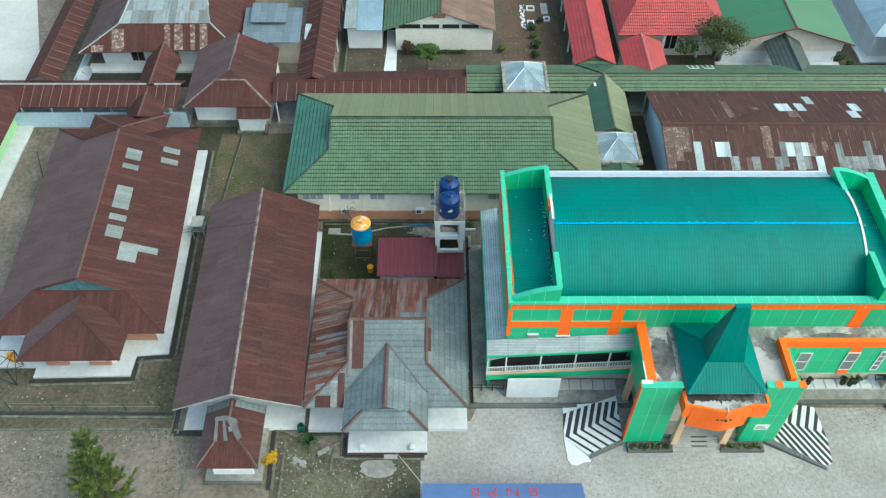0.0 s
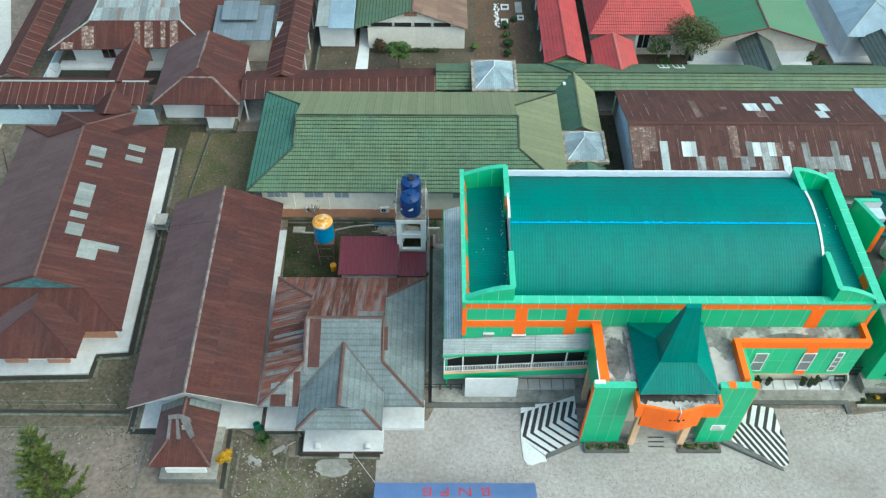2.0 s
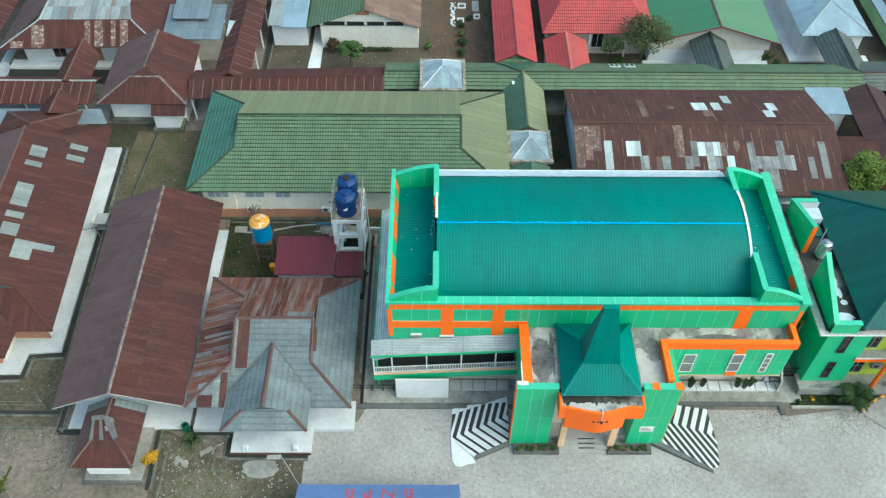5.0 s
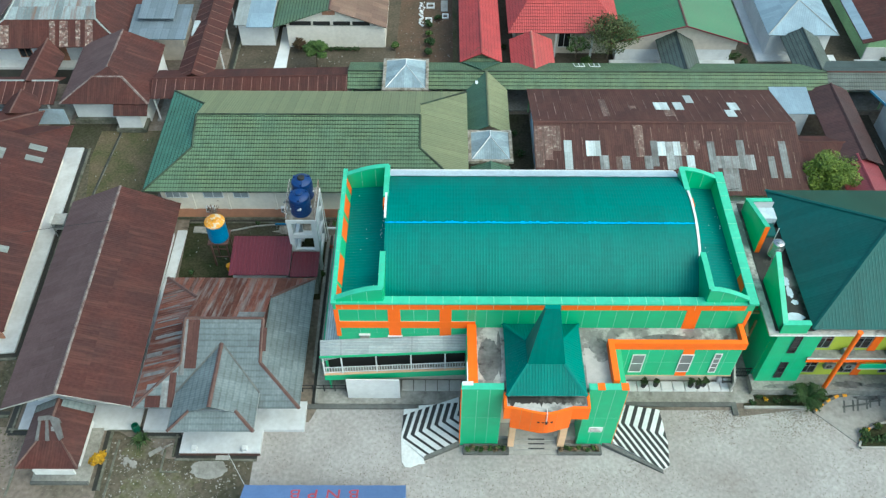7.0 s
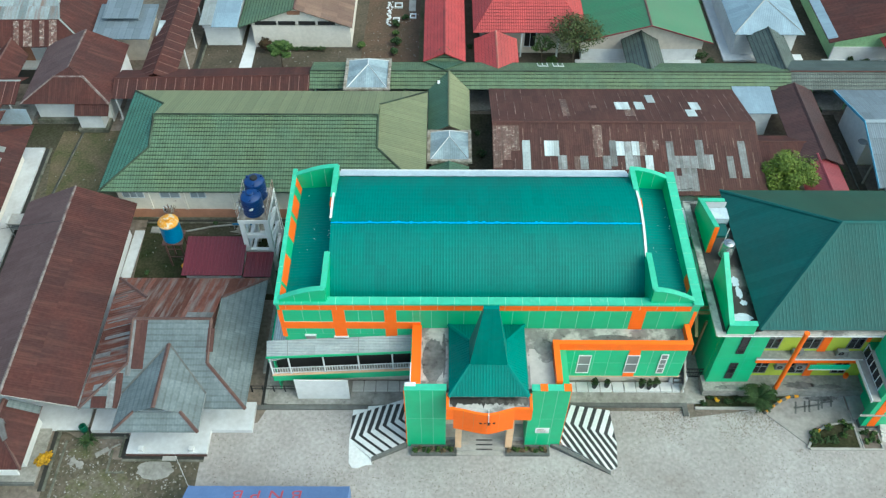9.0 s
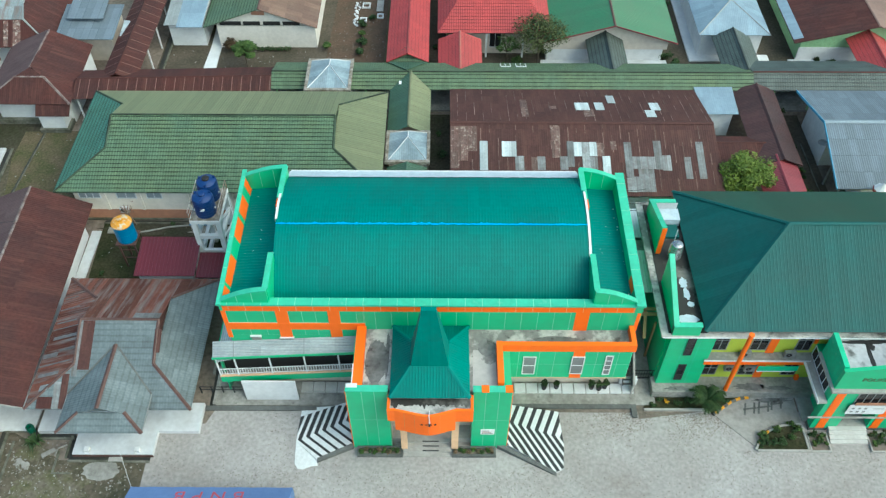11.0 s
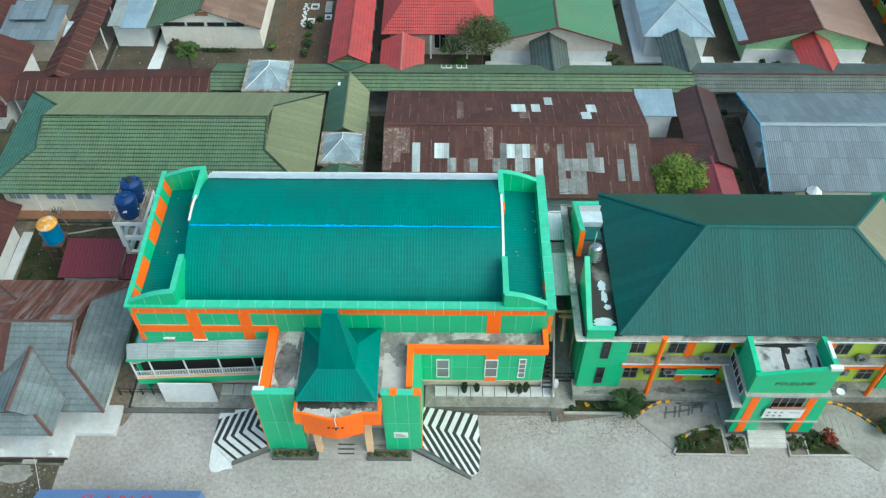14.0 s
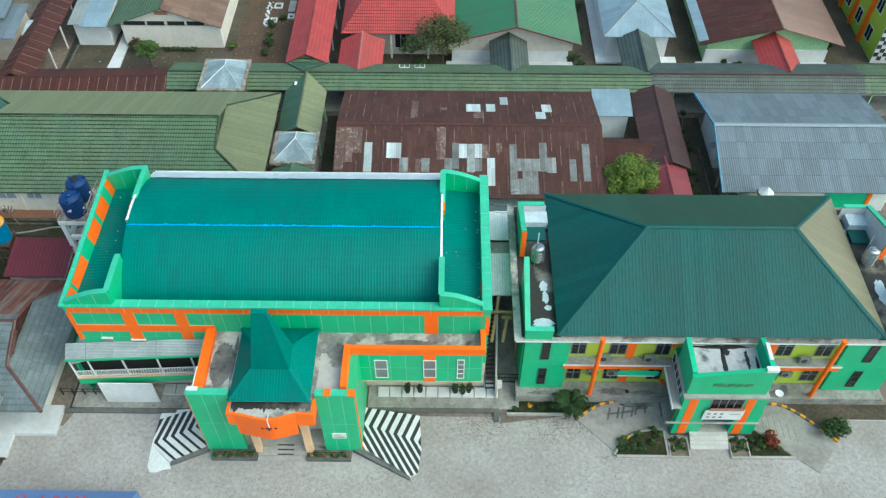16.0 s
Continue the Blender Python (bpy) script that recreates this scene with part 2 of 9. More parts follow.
M["cream"] = mat("cream_wall", (0.66, 0.59, 0.51), (0.57, 0.50, 0.43), 0.8, big=0.5, fine=3, fine_amt=0.08, bump=0.05)
M["palecream"] = mat("pale_cream_wall", (0.77, 0.725, 0.665), (0.69, 0.645, 0.585), 0.8, big=0.5, fine=3, fine_amt=0.08, bump=0.05)
# Lighter copy of palecream, making up for the eave's shade on the ward
M["wardcream"] = mat("fresh_cream_wall", (0.90, 0.825, 0.715), (0.83, 0.76, 0.65), 0.8, big=0.5, fine=3, fine_amt=0.06, bump=0.05)
M["terracotta"] = mat("terracotta_paint", (0.42, 0.21, 0.13), (0.34, 0.17, 0.11), 0.7, big=0.5, fine=3, fine_amt=0.1)
M["green"] = mat("green_panel", (0.055, 0.475, 0.222), (0.058, 0.43, 0.20), 0.35, big=0.35, fine=1.5, fine_amt=0.06, bump=0.02)
M["panel"] = mat("green_cladding_panel", (0.055, 0.475, 0.22), (0.058, 0.435, 0.20), 0.35, big=0.35, fine=1.5, fine_amt=0.06, bump=0.02, perpiece=0.035)
M["lightgreen"] = mat("light_green_paint", (0.050, 0.49, 0.255), (0.045, 0.41, 0.215), 0.55, big=0.7, fine=3, fine_amt=0.1, bump=0.04, speck=(1.6, 0.35, 0.84, (0.20, 0.50, 0.33)))
M["coping"] = mat("pale_green_coping", (0.092, 0.50, 0.315), (0.08, 0.44, 0.27), 0.5, big=0.8, fine=3, fine_amt=0.1, bump=0.04, speck=(1.6, 0.3, 0.84, (0.24, 0.50, 0.37)))
M["seam"] = mat("pale_panel_joint", (0.30, 0.66, 0.46), None, 0.6)
M["orange"] = mat("orange_panel", (0.96, 0.165, 0.009), (0.92, 0.15, 0.008), 0.45, big=0.5, fine=2, fine_amt=0.05, bump=0.02, spec=0.25)
M["peach"] = mat("peach_paint", (0.80, 0.53, 0.33), None, 0.6, fine=3, fine_amt=0.05)
M["lime"] = mat("lime_paint", (0.50, 0.60, 0.06), (0.44, 0.52, 0.06), 0.6, fine_amt=0.06, bump=0.03)
M["paleg"] = mat("pale_green_paint", (0.42, 0.68, 0.36), None, 0.7)
M["vault"] = mat("teal_roof_sheet", (0.010, 0.172, 0.142), (0.012, 0.152, 0.130), 0.5, big=0.2, fine=3, fine_amt=0.08, bump=0.01, sheet=(0.81, 2.4), sheet_amt=0.05, spec=0.22, streak=0.25, streak_col=(0.009, 0.13, 0.115))
M["teal"] = mat("dark_teal_roof", (0.015, 0.088, 0.083), (0.020, 0.080, 0.075), 0.5, big=0.25, fine=3, fine_amt=0.08, bump=0.01, sheet=(0.75, 60), sheet_amt=0.07, spec=0.2)
# Copy of teal for the north face, olive sky sheen put into the colour
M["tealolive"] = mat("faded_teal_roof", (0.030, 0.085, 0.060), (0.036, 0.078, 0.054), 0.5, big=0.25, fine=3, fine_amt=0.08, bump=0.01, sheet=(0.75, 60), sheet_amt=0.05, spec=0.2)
M["greenroof"] = mat("green_metal_tile", (0.104, 0.162, 0.099), (0.126, 0.177, 0.096), 0.52, big=0.3, fine=3, fine_amt=0.12, bump=0.02, sheet=(0.8, 1.08), sheet_amt=0.06, streak=0.35, streak_col=(0.06, 0.085, 0.06), spec=0.3, laps=(("Y", 0.4, 0.2, 0.85), ("X", 0.24, 0.22, 0.16)))
# Copy of greenroof for west faces; bluish sky light is in the colour
M["greenteal"] = mat("teal_metal_tile", (0.070, 0.170, 0.125), (0.080, 0.180, 0.122), 0.48, big=0.3, fine=3, fine_amt=0.12, bump=0.02, sheet=(0.8, 1.08), sheet_amt=0.07, streak=0.35, streak_col=(0.06, 0.09, 0.065), spec=0.35, laps=(("Y", 0.4, 0.2, 0.85), ("X", 0.24, 0.22, 0.34)))
# Lit copy of the green roofs: bright sky sheen mixed into the olive
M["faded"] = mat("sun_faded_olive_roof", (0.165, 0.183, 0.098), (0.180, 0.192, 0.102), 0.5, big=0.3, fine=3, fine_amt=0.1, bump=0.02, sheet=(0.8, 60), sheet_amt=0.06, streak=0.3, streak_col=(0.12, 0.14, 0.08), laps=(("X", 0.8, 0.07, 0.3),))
# Lit copy of teal for the east hip; the sheen is painted tan
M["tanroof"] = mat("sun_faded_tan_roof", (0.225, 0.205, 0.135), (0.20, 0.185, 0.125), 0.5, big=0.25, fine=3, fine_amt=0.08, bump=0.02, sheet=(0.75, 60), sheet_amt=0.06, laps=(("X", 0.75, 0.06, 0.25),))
M["greycor"] = mat("grey_green_sheet", (0.082, 0.104, 0.094), (0.064, 0.082, 0.074), 0.5, sheet=(0.8, 1.08), sheet_amt=0.1, spec=0.5, laps=(("Y", 0.4, 0.22, 0.7), ("X", 0.24, 0.22, 0.2)))
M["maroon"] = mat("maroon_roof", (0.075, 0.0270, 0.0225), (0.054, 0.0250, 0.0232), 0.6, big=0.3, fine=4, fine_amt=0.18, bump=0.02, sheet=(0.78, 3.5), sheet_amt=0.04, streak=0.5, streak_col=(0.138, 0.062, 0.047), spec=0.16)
# Copy of maroon for west faces, its grey sky sheen painted in
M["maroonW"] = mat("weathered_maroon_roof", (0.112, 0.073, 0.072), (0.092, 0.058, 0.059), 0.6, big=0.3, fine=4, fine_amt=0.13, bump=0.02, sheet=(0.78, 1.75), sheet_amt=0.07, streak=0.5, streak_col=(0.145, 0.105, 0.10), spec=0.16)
M["rust"] = mat("rusty_roof", (0.064, 0.0300, 0.0270), (0.082, 0.0365, 0.031), 0.65, big=0.25, fine=5, fine_amt=0.16, bump=0.1, sheet=(0.80, 1.75), sheet_amt=0.07, streak=0.28, streak_col=(0.17, 0.095, 0.07), spec=0.2)
M["rustbare"] = mat("bare_rusty_sheet", (0.10, 0.050, 0.040), (0.15, 0.095, 0.078), 0.7, big=1.6, fine=7, fine_amt=0.3, sheet=(0.4, 1.75), sheet_amt=0.2, streak=0.4, streak_col=(0.2, 0.14, 0.115), speck=(4.0, 0.7, 0.74, (0.36, 0.30, 0.25)))
M["rustzinc"] = mat("rust_and_zinc", (0.115, 0.038, 0.026), (0.15, 0.062, 0.042), 0.6, big=0.6, fine=5, fine_amt=0.2, sheet=(0.4, 60), sheet_amt=0.3, streak=0.95, streak_col=(0.215, 0.20, 0.19), spec=0.2)
M["zinc"] = mat("grey_zinc", (0.160, 0.190, 0.197), (0.120, 0.146, 0.153), 0.55, big=0.5, fine=5, fine_amt=0.18, bump=0.05, sheet=(0.8, 0.9), sheet_amt=0.10, streak=0.5, streak_col=(0.092, 0.110, 0.116), laps=(("Y", 0.45, 0.3, 0.24),))
M["zincbright"] = mat("new_zinc", (0.40, 0.44, 0.45), (0.33, 0.365, 0.38), 0.5, big=0.8, fine=5, fine_amt=0.1, sheet=(0.8, 1.8), sheet_amt=0.1, streak=0.4, streak_col=(0.22, 0.24, 0.24))
M["zincrust"] = mat("zinc_with_rust", (0.23, 0.265, 0.275), (0.19, 0.22, 0.225), 0.6, big=0.5, fine=5, fine_amt=0.2, sheet=(0.8, 1.8), sheet_amt=0.25, streak=0.9, streak_col=(0.17, 0.085, 0.06))
M["zincdull"] = mat("dull_zinc", (0.29, 0.31, 0.305), (0.235, 0.25, 0.245), 0.55, big=0.5, fine=5, fine_amt=0.12, sheet=(0.8, 3.5), sheet_amt=0.1, streak=0.45, streak_col=(0.15, 0.155, 0.15))
M["bluezinc"] = mat("blue_grey_roof", (0.162, 0.196, 0.230), (0.142, 0.172, 0.202), 0.55, big=0.22, fine=4, fine_amt=0.08, bump=0.04, sheet=(0.8, 1.75), sheet_amt=0.1, streak=0.35, streak_col=(0.118, 0.145, 0.172), spec=0.3, laps=(("Y", 1.75, 0.04, 0.16), ("X", 0.8, 0.09, 0.22)))
M["bluepale"] = mat("pale_blue_roof", (0.255, 0.335, 0.405), (0.205, 0.275, 0.335), 0.5, big=0.3, fine=4, fine_amt=0.08, bump=0.03, sheet=(0.8, 2.4), sheet_amt=0.08, streak=0.4, streak_col=(0.16, 0.21, 0.255))
M["ridgeblue"] = mat("pale_ridge_sheet", (0.27, 0.32, 0.36), (0.23, 0.275, 0.31), 0.5, big=0.8)
M["skyblue"] = mat("sky_blue_paint", (0.15, 0.45, 0.68), None, 0.6)
M["stripzinc"] = mat("stained_zinc_strip", (0.165, 0.165, 0.162), (0.11, 0.10, 0.098), 0.6, big=1.2, fine=5, fine_amt=0.2, perpiece=0.15)
M["skylight"] = mat("clear_skylight_sheet", (0.50, 0.55, 0.56), (0.40, 0.45, 0.46), 0.4, sheet=(0.4, 1.8), sheet_amt=0.12, perpiece=0.15, streak=0.4, streak_col=(0.26, 0.28, 0.28))
M["skygrey"] = mat("dull_skylight_sheet", (0.205, 0.222, 0.212), (0.165, 0.18, 0.172), 0.55, sheet=(0.4, 1.8), sheet_amt=0.12, perpiece=0.12, streak=0.4, streak_col=(0.27, 0.29, 0.28))
M["patch"] = mat("zinc_patch", (0.235, 0.25, 0.25), (0.165, 0.165, 0.162), 0.55, big=1.2, fine=5, fine_amt=0.2, sheet=(0.4, 1.8), sheet_amt=0.18, perpiece=0.22, streak=0.5, streak_col=(0.13, 0.085, 0.07))
M["red"] = mat("red_metal_tile", (0.405, 0.046, 0.044), (0.35, 0.041, 0.040), 0.5, big=0.4, sheet=(0.8, 1.08), sheet_amt=0.06, spec=0.6, laps=(("Y", 0.4, 0.14, 0.5), ("X", 0.24, 0.2, 0.2)))
M["redcap"] = mat("worn_red_ridge", (0.42, 0.09, 0.07), (0.30, 0.13, 0.10), 0.55, big=1.6, mix=0.5)
M["brightgreen"] = mat("bright_green_roof", (0.03, 0.15, 0.06), (0.045, 0.14, 0.06), 0.48, big=0.3, sheet=(0.8, 60), sheet_amt=0.06, spec=0.9)
M["brownroof"] = mat("brown_roof", (0.15, 0.085, 0.06), (0.19, 0.12, 0.085), 0.6, big=0.4, sheet=(0.8, 1.8), sheet_amt=0.15, streak=0.4, streak_col=(0.1, 0.05, 0.04))
M["blackbrown"] = mat("dark_brown_roof", (0.050, 0.030, 0.030), (0.078, 0.036, 0.033), 0.5, spec=0.25, sheet=(0.8, 60), sheet_amt=0.1)
M["wine"] = mat("wine_red_roof", (0.115, 0.018, 0.028), (0.10, 0.018, 0.026), 0.35, sheet=(0.75, 60), sheet_amt=0.05)
M["pinkred"] = mat("pinkish_red_roof", (0.22, 0.04, 0.05), (0.18, 0.035, 0.045), 0.45, sheet=(0.8, 60), sheet_amt=0.08)
M["ridge"] = mat("rusty_ridge_cap", (0.085, 0.040, 0.033), (0.12, 0.065, 0.052), 0.6, big=2)
M["ridgepale"] = mat("peeling_ridge_cap", (0.105, 0.062, 0.054), (0.21, 0.18, 0.165), 0.6, big=1.5, mix=0.5)
M["glass"] = mat("dark_window_glass", (0.02, 0.022, 0.025), None, 0.08, fine_amt=0.02, bump=0.0)
M["paleglass"] = mat("frosted_window_glass", (0.24, 0.25, 0.25), None, 0.15, fine_amt=0.05, bump=0.0)
# Near-black: painted shade in openings, also text bars, grilles and algae streaks
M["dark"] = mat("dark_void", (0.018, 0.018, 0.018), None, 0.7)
M["black"] = mat("black_paint", (0.03, 0.032, 0.035), None, 0.6)
M["stripew"] = mat("white_road_paint", (0.72, 0.74, 0.75), (0.60, 0.62, 0.63), 0.7, fine_amt=0.1)
M["bluetank"] = mat("blue_plastic", (0.005, 0.036, 0.155), (0.006, 0.032, 0.13), 0.35, fine_amt=0.04, bump=0.0)
M["cyantank"] = mat("sky_blue_plastic", (0.01, 0.19, 0.40), None, 0.4, fine_amt=0.05)
M["yellow"] = mat("orange_yellow_plastic", (0.80, 0.36, 0.015), None, 0.4, fine_amt=0.05)
M["steel"] = mat("steel", (0.55, 0.56, 0.57), None, 0.25, metal=0.9, fine_amt=0.05)
M["grey"] = mat("grey_metal", (0.25, 0.26, 0.26), None, 0.5)
M["bluestrip"] = mat("bright_blue_sealant", (0.0, 0.30, 0.80), (0.0, 0.36, 0.75), 0.5)
M["flash"] = mat("pale_flashing", (0.52, 0.60, 0.66), (0.44, 0.52, 0.58), 0.45, big=1.2, fine_amt=0.12)
M["tent"] = mat("blue_tent_cloth", (0.13, 0.21, 0.42), (0.11, 0.18, 0.37), 0.8, big=0.5, fine_amt=0.05)
M["redtext"] = mat("red_lettering", (0.50, 0.085, 0.115), None, 0.7)
M["leaf"] = mat("leaves", (0.045, 0.085, 0.022), (0.075, 0.115, 0.030), 0.7, big=1.5, fine=5, fine_amt=0.4, spec=0.2)
M["leafdark"] = mat("dark_leaves", (0.028, 0.055, 0.020), (0.045, 0.075, 0.025), 0.7, big=1.5, fine=5, fine_amt=0.4, spec=0.2)
M["leafyel"] = mat("yellow_leaves", (0.50, 0.27, 0.01), (0.36, 0.22, 0.02), 0.7, big=2, fine_amt=0.4, spec=0.2)
M["leafred"] = mat("red_leaves", (0.22, 0.035, 0.02), (0.12, 0.04, 0.02), 0.7, big=2, fine_amt=0.4, spec=0.2)
M["leafbrown"] = mat("red_brown_leaves", (0.075, 0.038, 0.025), (0.055, 0.045, 0.022), 0.7, big=2, fine_amt=0.4, spec=0.2)
M["bark"] = mat("bark", (0.12, 0.09, 0.065), (0.08, 0.06, 0.045), 0.9, big=3)
M["wood"] = mat("raw_timber", (0.42, 0.27, 0.13), None, 0.8)
M["leafdry"] = mat("dry_brown_leaves", (0.17, 0.115, 0.075), (0.11, 0.09, 0.05), 0.8, big=2, fine=5, fine_amt=0.4, spec=0.2)
M["signbrown"] = mat("faded_lettering", (0.12, 0.21, 0.10), None, 0.6)
M["railrust"] = mat("rusting_white_rail", (0.50, 0.46, 0.42), (0.24, 0.15, 0.11), 0.7, big=1.5)
M["stone"] = mat("rubble", (0.34, 0.33, 0.31), (0.20, 0.19, 0.175), 0.9, big=3)
M["bluewall"] = mat("pale_blue_wall", (0.50, 0.62, 0.75), None, 0.7)


# ---- mesh helpers; all parts are modelled in world coordinates ----
def thing(name, at, label, category, group="", kind=""):
    e = new(name)
    e.location = at
    e.empty_display_size = 0.2
    return tagged(e, label, category, group, kind)


def put_mesh(name, me, material, parent=None, label=""):
    if material is not None:
        me.materials.append(material)
    o = new(name, me)
    if parent is not None:
        o.parent = parent
        w = Matrix.Translation(parent.location) if parent.type == "EMPTY" else Matrix.Identity(4)
        o.matrix_parent_inverse = w.inverted()
    if label:
        o["label"] = label
    return o


def part(name, bm, material, parent=None, label=""):
    me = bpy.data.meshes.new(name)
    bm.to_mesh(me)
    bm.free()
    return put_mesh(name, me, material, parent, label)


def box(bm, x0, x1, y0, y1, z0, z1):
    vs = [bm.verts.new((x, y, z)) for z in (z0, z1) for y in (y0, y1) for x in (x0, x1)]
    for f in ((0, 2, 3, 1), (4, 5, 7, 6), (0, 1, 5, 4), (2, 6, 7, 3), (0, 4, 6, 2), (1, 3, 7, 5)):
        bm.faces.new([vs[i] for i in f])


def boxes(*bs):
    bm = bmesh.new()
    for b in bs:
        box(bm, *b)
    return bm


def prism(bm, pts, z0, z1):
    """Upright prism over a plan polygon; z0 and z1 are numbers or lists, one a corner."""
    n = len(pts)
    a = z0 if isinstance(z0, (list, tuple)) else [z0] * n
    b = z1 if isinstance(z1, (list, tuple)) else [z1] * n
    lo = [bm.verts.new((p[0], p[1], z)) for p, z in zip(pts, a)]
    hi = [bm.verts.new((p[0], p[1], z)) for p, z in zip(pts, b)]
    bm.faces.new(lo[::-1])
    bm.faces.new(hi)
    for i in range(n):
        j = (i + 1) % n
        bm.faces.new((lo[i], lo[j], hi[j], hi[i]))
    bmesh.ops.recalc_face_normals(bm, faces=bm.faces)


def prisms(*ps):
    bm = bmesh.new()
    for p in ps:
        prism(bm, *p)
    return bm


def beam(bm, a, b, w=0.1, h=None):
    """A straight bar of w by h from a to b."""
    a, b = Vector(a), Vector(b)
    h = h or w
    d = (b - a).normalized()
    side = d.cross(Vector((0, 0, 1)))
    side = Vector((1, 0, 0)) if side.length < 1e-3 else side.normalized()
    up = side.cross(d)
    vs = [bm.verts.new(p + side * (sx * w / 2) + up * (sz * h / 2)) for p in (a, b) for sz in (-1, 1) for sx in (-1, 1)]
    for f in ((0, 1, 3, 2), (4, 6, 7, 5), (0, 4, 5, 1), (2, 3, 7, 6), (0, 2, 6, 4), (1, 5, 7, 3)):
        bm.faces.new([vs[i] for i in f])


def beams(lst, w=0.1, h=None):
    bm = bmesh.new()
    for a, b in lst:
        beam(bm, a, b, w, h)
    return bm


def lathe(bm, x, y, prof, n=20):
    """A turned body round an upright axis: prof is a list of (radius, z)."""
    rings = []
    for r, z in prof:
        if r < 1e-4:
            rings.append([bm.verts.new((x, y, z))])
        else:
            rings.append([bm.verts.new((x + r * math.cos(2 * math.pi * k / n), y + r * math.sin(2 * math.pi * k / n), z)) for k in range(n)])
    for a, b in zip(rings, rings[1:]):
        for k in range(n):
            l = (k + 1) % n
            if len(a) == 1 and len(b) == 1:
                continue
            if len(a) == 1:
                bm.faces.new((a[0], b[l], b[k]))
            elif len(b) == 1:
                bm.faces.new((a[k], a[l], b[0]))
            else:
                bm.faces.new((a[k], a[l], b[l], b[k]))


def roof_mesh(name, pts, pitch=0.25, rib=0.03, course=0.0, step=0.02, thick=0.07, lift=0.0, kind="rib", jitter=0.0):
    """One roof face of ribbed sheets over a convex, planar outline, whose first edge is the eave: real ribs, stepped courses,
    a thin slab below. UV holds metres along the eave and up the slope."""
    P = [Vector(p) for p in pts]
    nrm = Vector((0, 0, 0))
    for i in range(len(P)):
        a, b = P[i], P[(i + 1) % len(P)]
        nrm += a.cross(b)
    nrm.normalize()
    if nrm.z < 0:
        nrm = -nrm
    e = (P[1] - P[0]).normalized()
    s = nrm.cross(e).normalized()
    if sum((p - P[0]).dot(s) for p in P) < 0:
        e = -e
        s = nrm.cross(e).normalized()
    uv = [((p - P[0]).dot(e), (p - P[0]).dot(s)) for p in P]
    lo_v0 = min(v for u, v in uv)
    lo_u, hi_u = min(u for u, v in uv), max(u for u, v in uv)
    shape = {"rib": ((0, 0), (0.62, 0), (0.72, 1), (0.9, 1)), "wave": ((0, 0), (0.5, 1)), "flat": ((0, 0),)}[kind]
    knots = {round(u, 4): 0.0 for u, v in uv}
    k = math.floor(lo_u / pitch)
    while k * pitch < hi_u:
        for f, h in shape:
            u = (k + f) * pitch
            if lo_u <= u <= hi_u:
                knots[round(u, 4)] = h * rib
        k += 1
    us = sorted(knots)

    def span(u):
        vs = []
        for i in range(len(uv)):
            (ua, va), (ub, vb) = uv[i], uv[(i + 1) % len(uv)]
            if min(ua, ub) - 1e-6 <= u <= max(ua, ub) + 1e-6:
                if abs(ub - ua) < 1e-6:
                    vs += [va, vb]
                else:
                    vs.append(va + (vb - va) * (u - ua) / (ub - ua))
        return (min(vs), max(vs)) if vs else (0, 0)

    verts, faces, uvs = [], [], []

    seen = {}

    def vert(u, v, h):
        key = (round(u, 3), round(v, 3), round(h, 4))
        if key in seen:
            return seen[key]
        seen[key] = len(verts)
        verts.append(P[0] + e * u + s * v + nrm * (h + lift))
        uvs.append((u + P[0].x * 3.7, v - lo_v0))
        return len(verts) - 1

    lo_v, hi_v = min(v for u, v in uv), max(v for u, v in uv)
    if course:
        br = [lo_v + course * i for i in range(int((hi_v - lo_v) / course) + 2)]
    else:
        br = [lo_v, hi_v + 1]
    for ua, ub in zip(us, us[1:]):
        if ub - ua < 1e-4:
            continue
        a0, a1 = span(ua + 1e-5)
        b0, b1 = span(ub - 1e-5)
        ha, hb = knots[ua], knots[ub]
        prev = None
        for v0, v1 in zip(br, br[1:]):
            al, ah = min(max(v0, a0), a1), min(max(v1, a0), a1)
            bl, bh = min(max(v0, b0), b1), min(max(v1, b0), b1)
            if ah - al < 1e-5 and bh - bl < 1e-5:
                continue
            st = step if course else 0.0
            i0, i1 = vert(ua, al, ha + st), vert(ub, bl, hb + st)
            i2, i3 = vert(ub, bh, hb), vert(ua, ah, ha)
            loop = list(dict.fromkeys((i0, i1, i2, i3)))
            if len(loop) > 2:
                faces.append(tuple(loop))
            if prev and course:
                loop = list(dict.fromkeys((prev[0], prev[1], i1, i0)))
                if len(loop) > 2:
                    faces.append(tuple(loop))
            prev = (i3, i2)
    # slab below, with edges
    base = len(verts)
    for d in (-0.004, -thick):
        for u, v in uv:
            vert(u, v, d)
    n = len(uv)
    faces.append(tuple(range(base + n, base + 2 * n)))
    faces.append(tuple(range(base, base + n)))
    for i in range(n):
        j = (i + 1) % n
        faces.append((base + i, base + j, base + n + j, base + n + i))
    me = bpy.data.meshes.new(name)
    me.from_pydata([tuple(v) for v in verts], [], faces)
    layer = me.uv_layers.new(name="UVMap")
    idx = np.zeros(len(me.loops), dtype=np.int32)
    me.loops.foreach_get("vertex_index", idx)
    layer.data.foreach_set("uv", np.array(uvs, dtype=np.float32)[idx].ravel())
    me.update()
    return me


TILE = dict(pitch=0.24, rib=0.016, course=0.4, step=0.035, kind="wave")
TRAP = dict(pitch=0.25, rib=0.02, kind="rib")
CORR = dict(pitch=0.20, rib=0.011, kind="wave")


def roof(parent, pts, material, style=CORR, name="roof", label=""):
    return put_mesh(name, roof_mesh(name, pts, **style), material, parent, label)


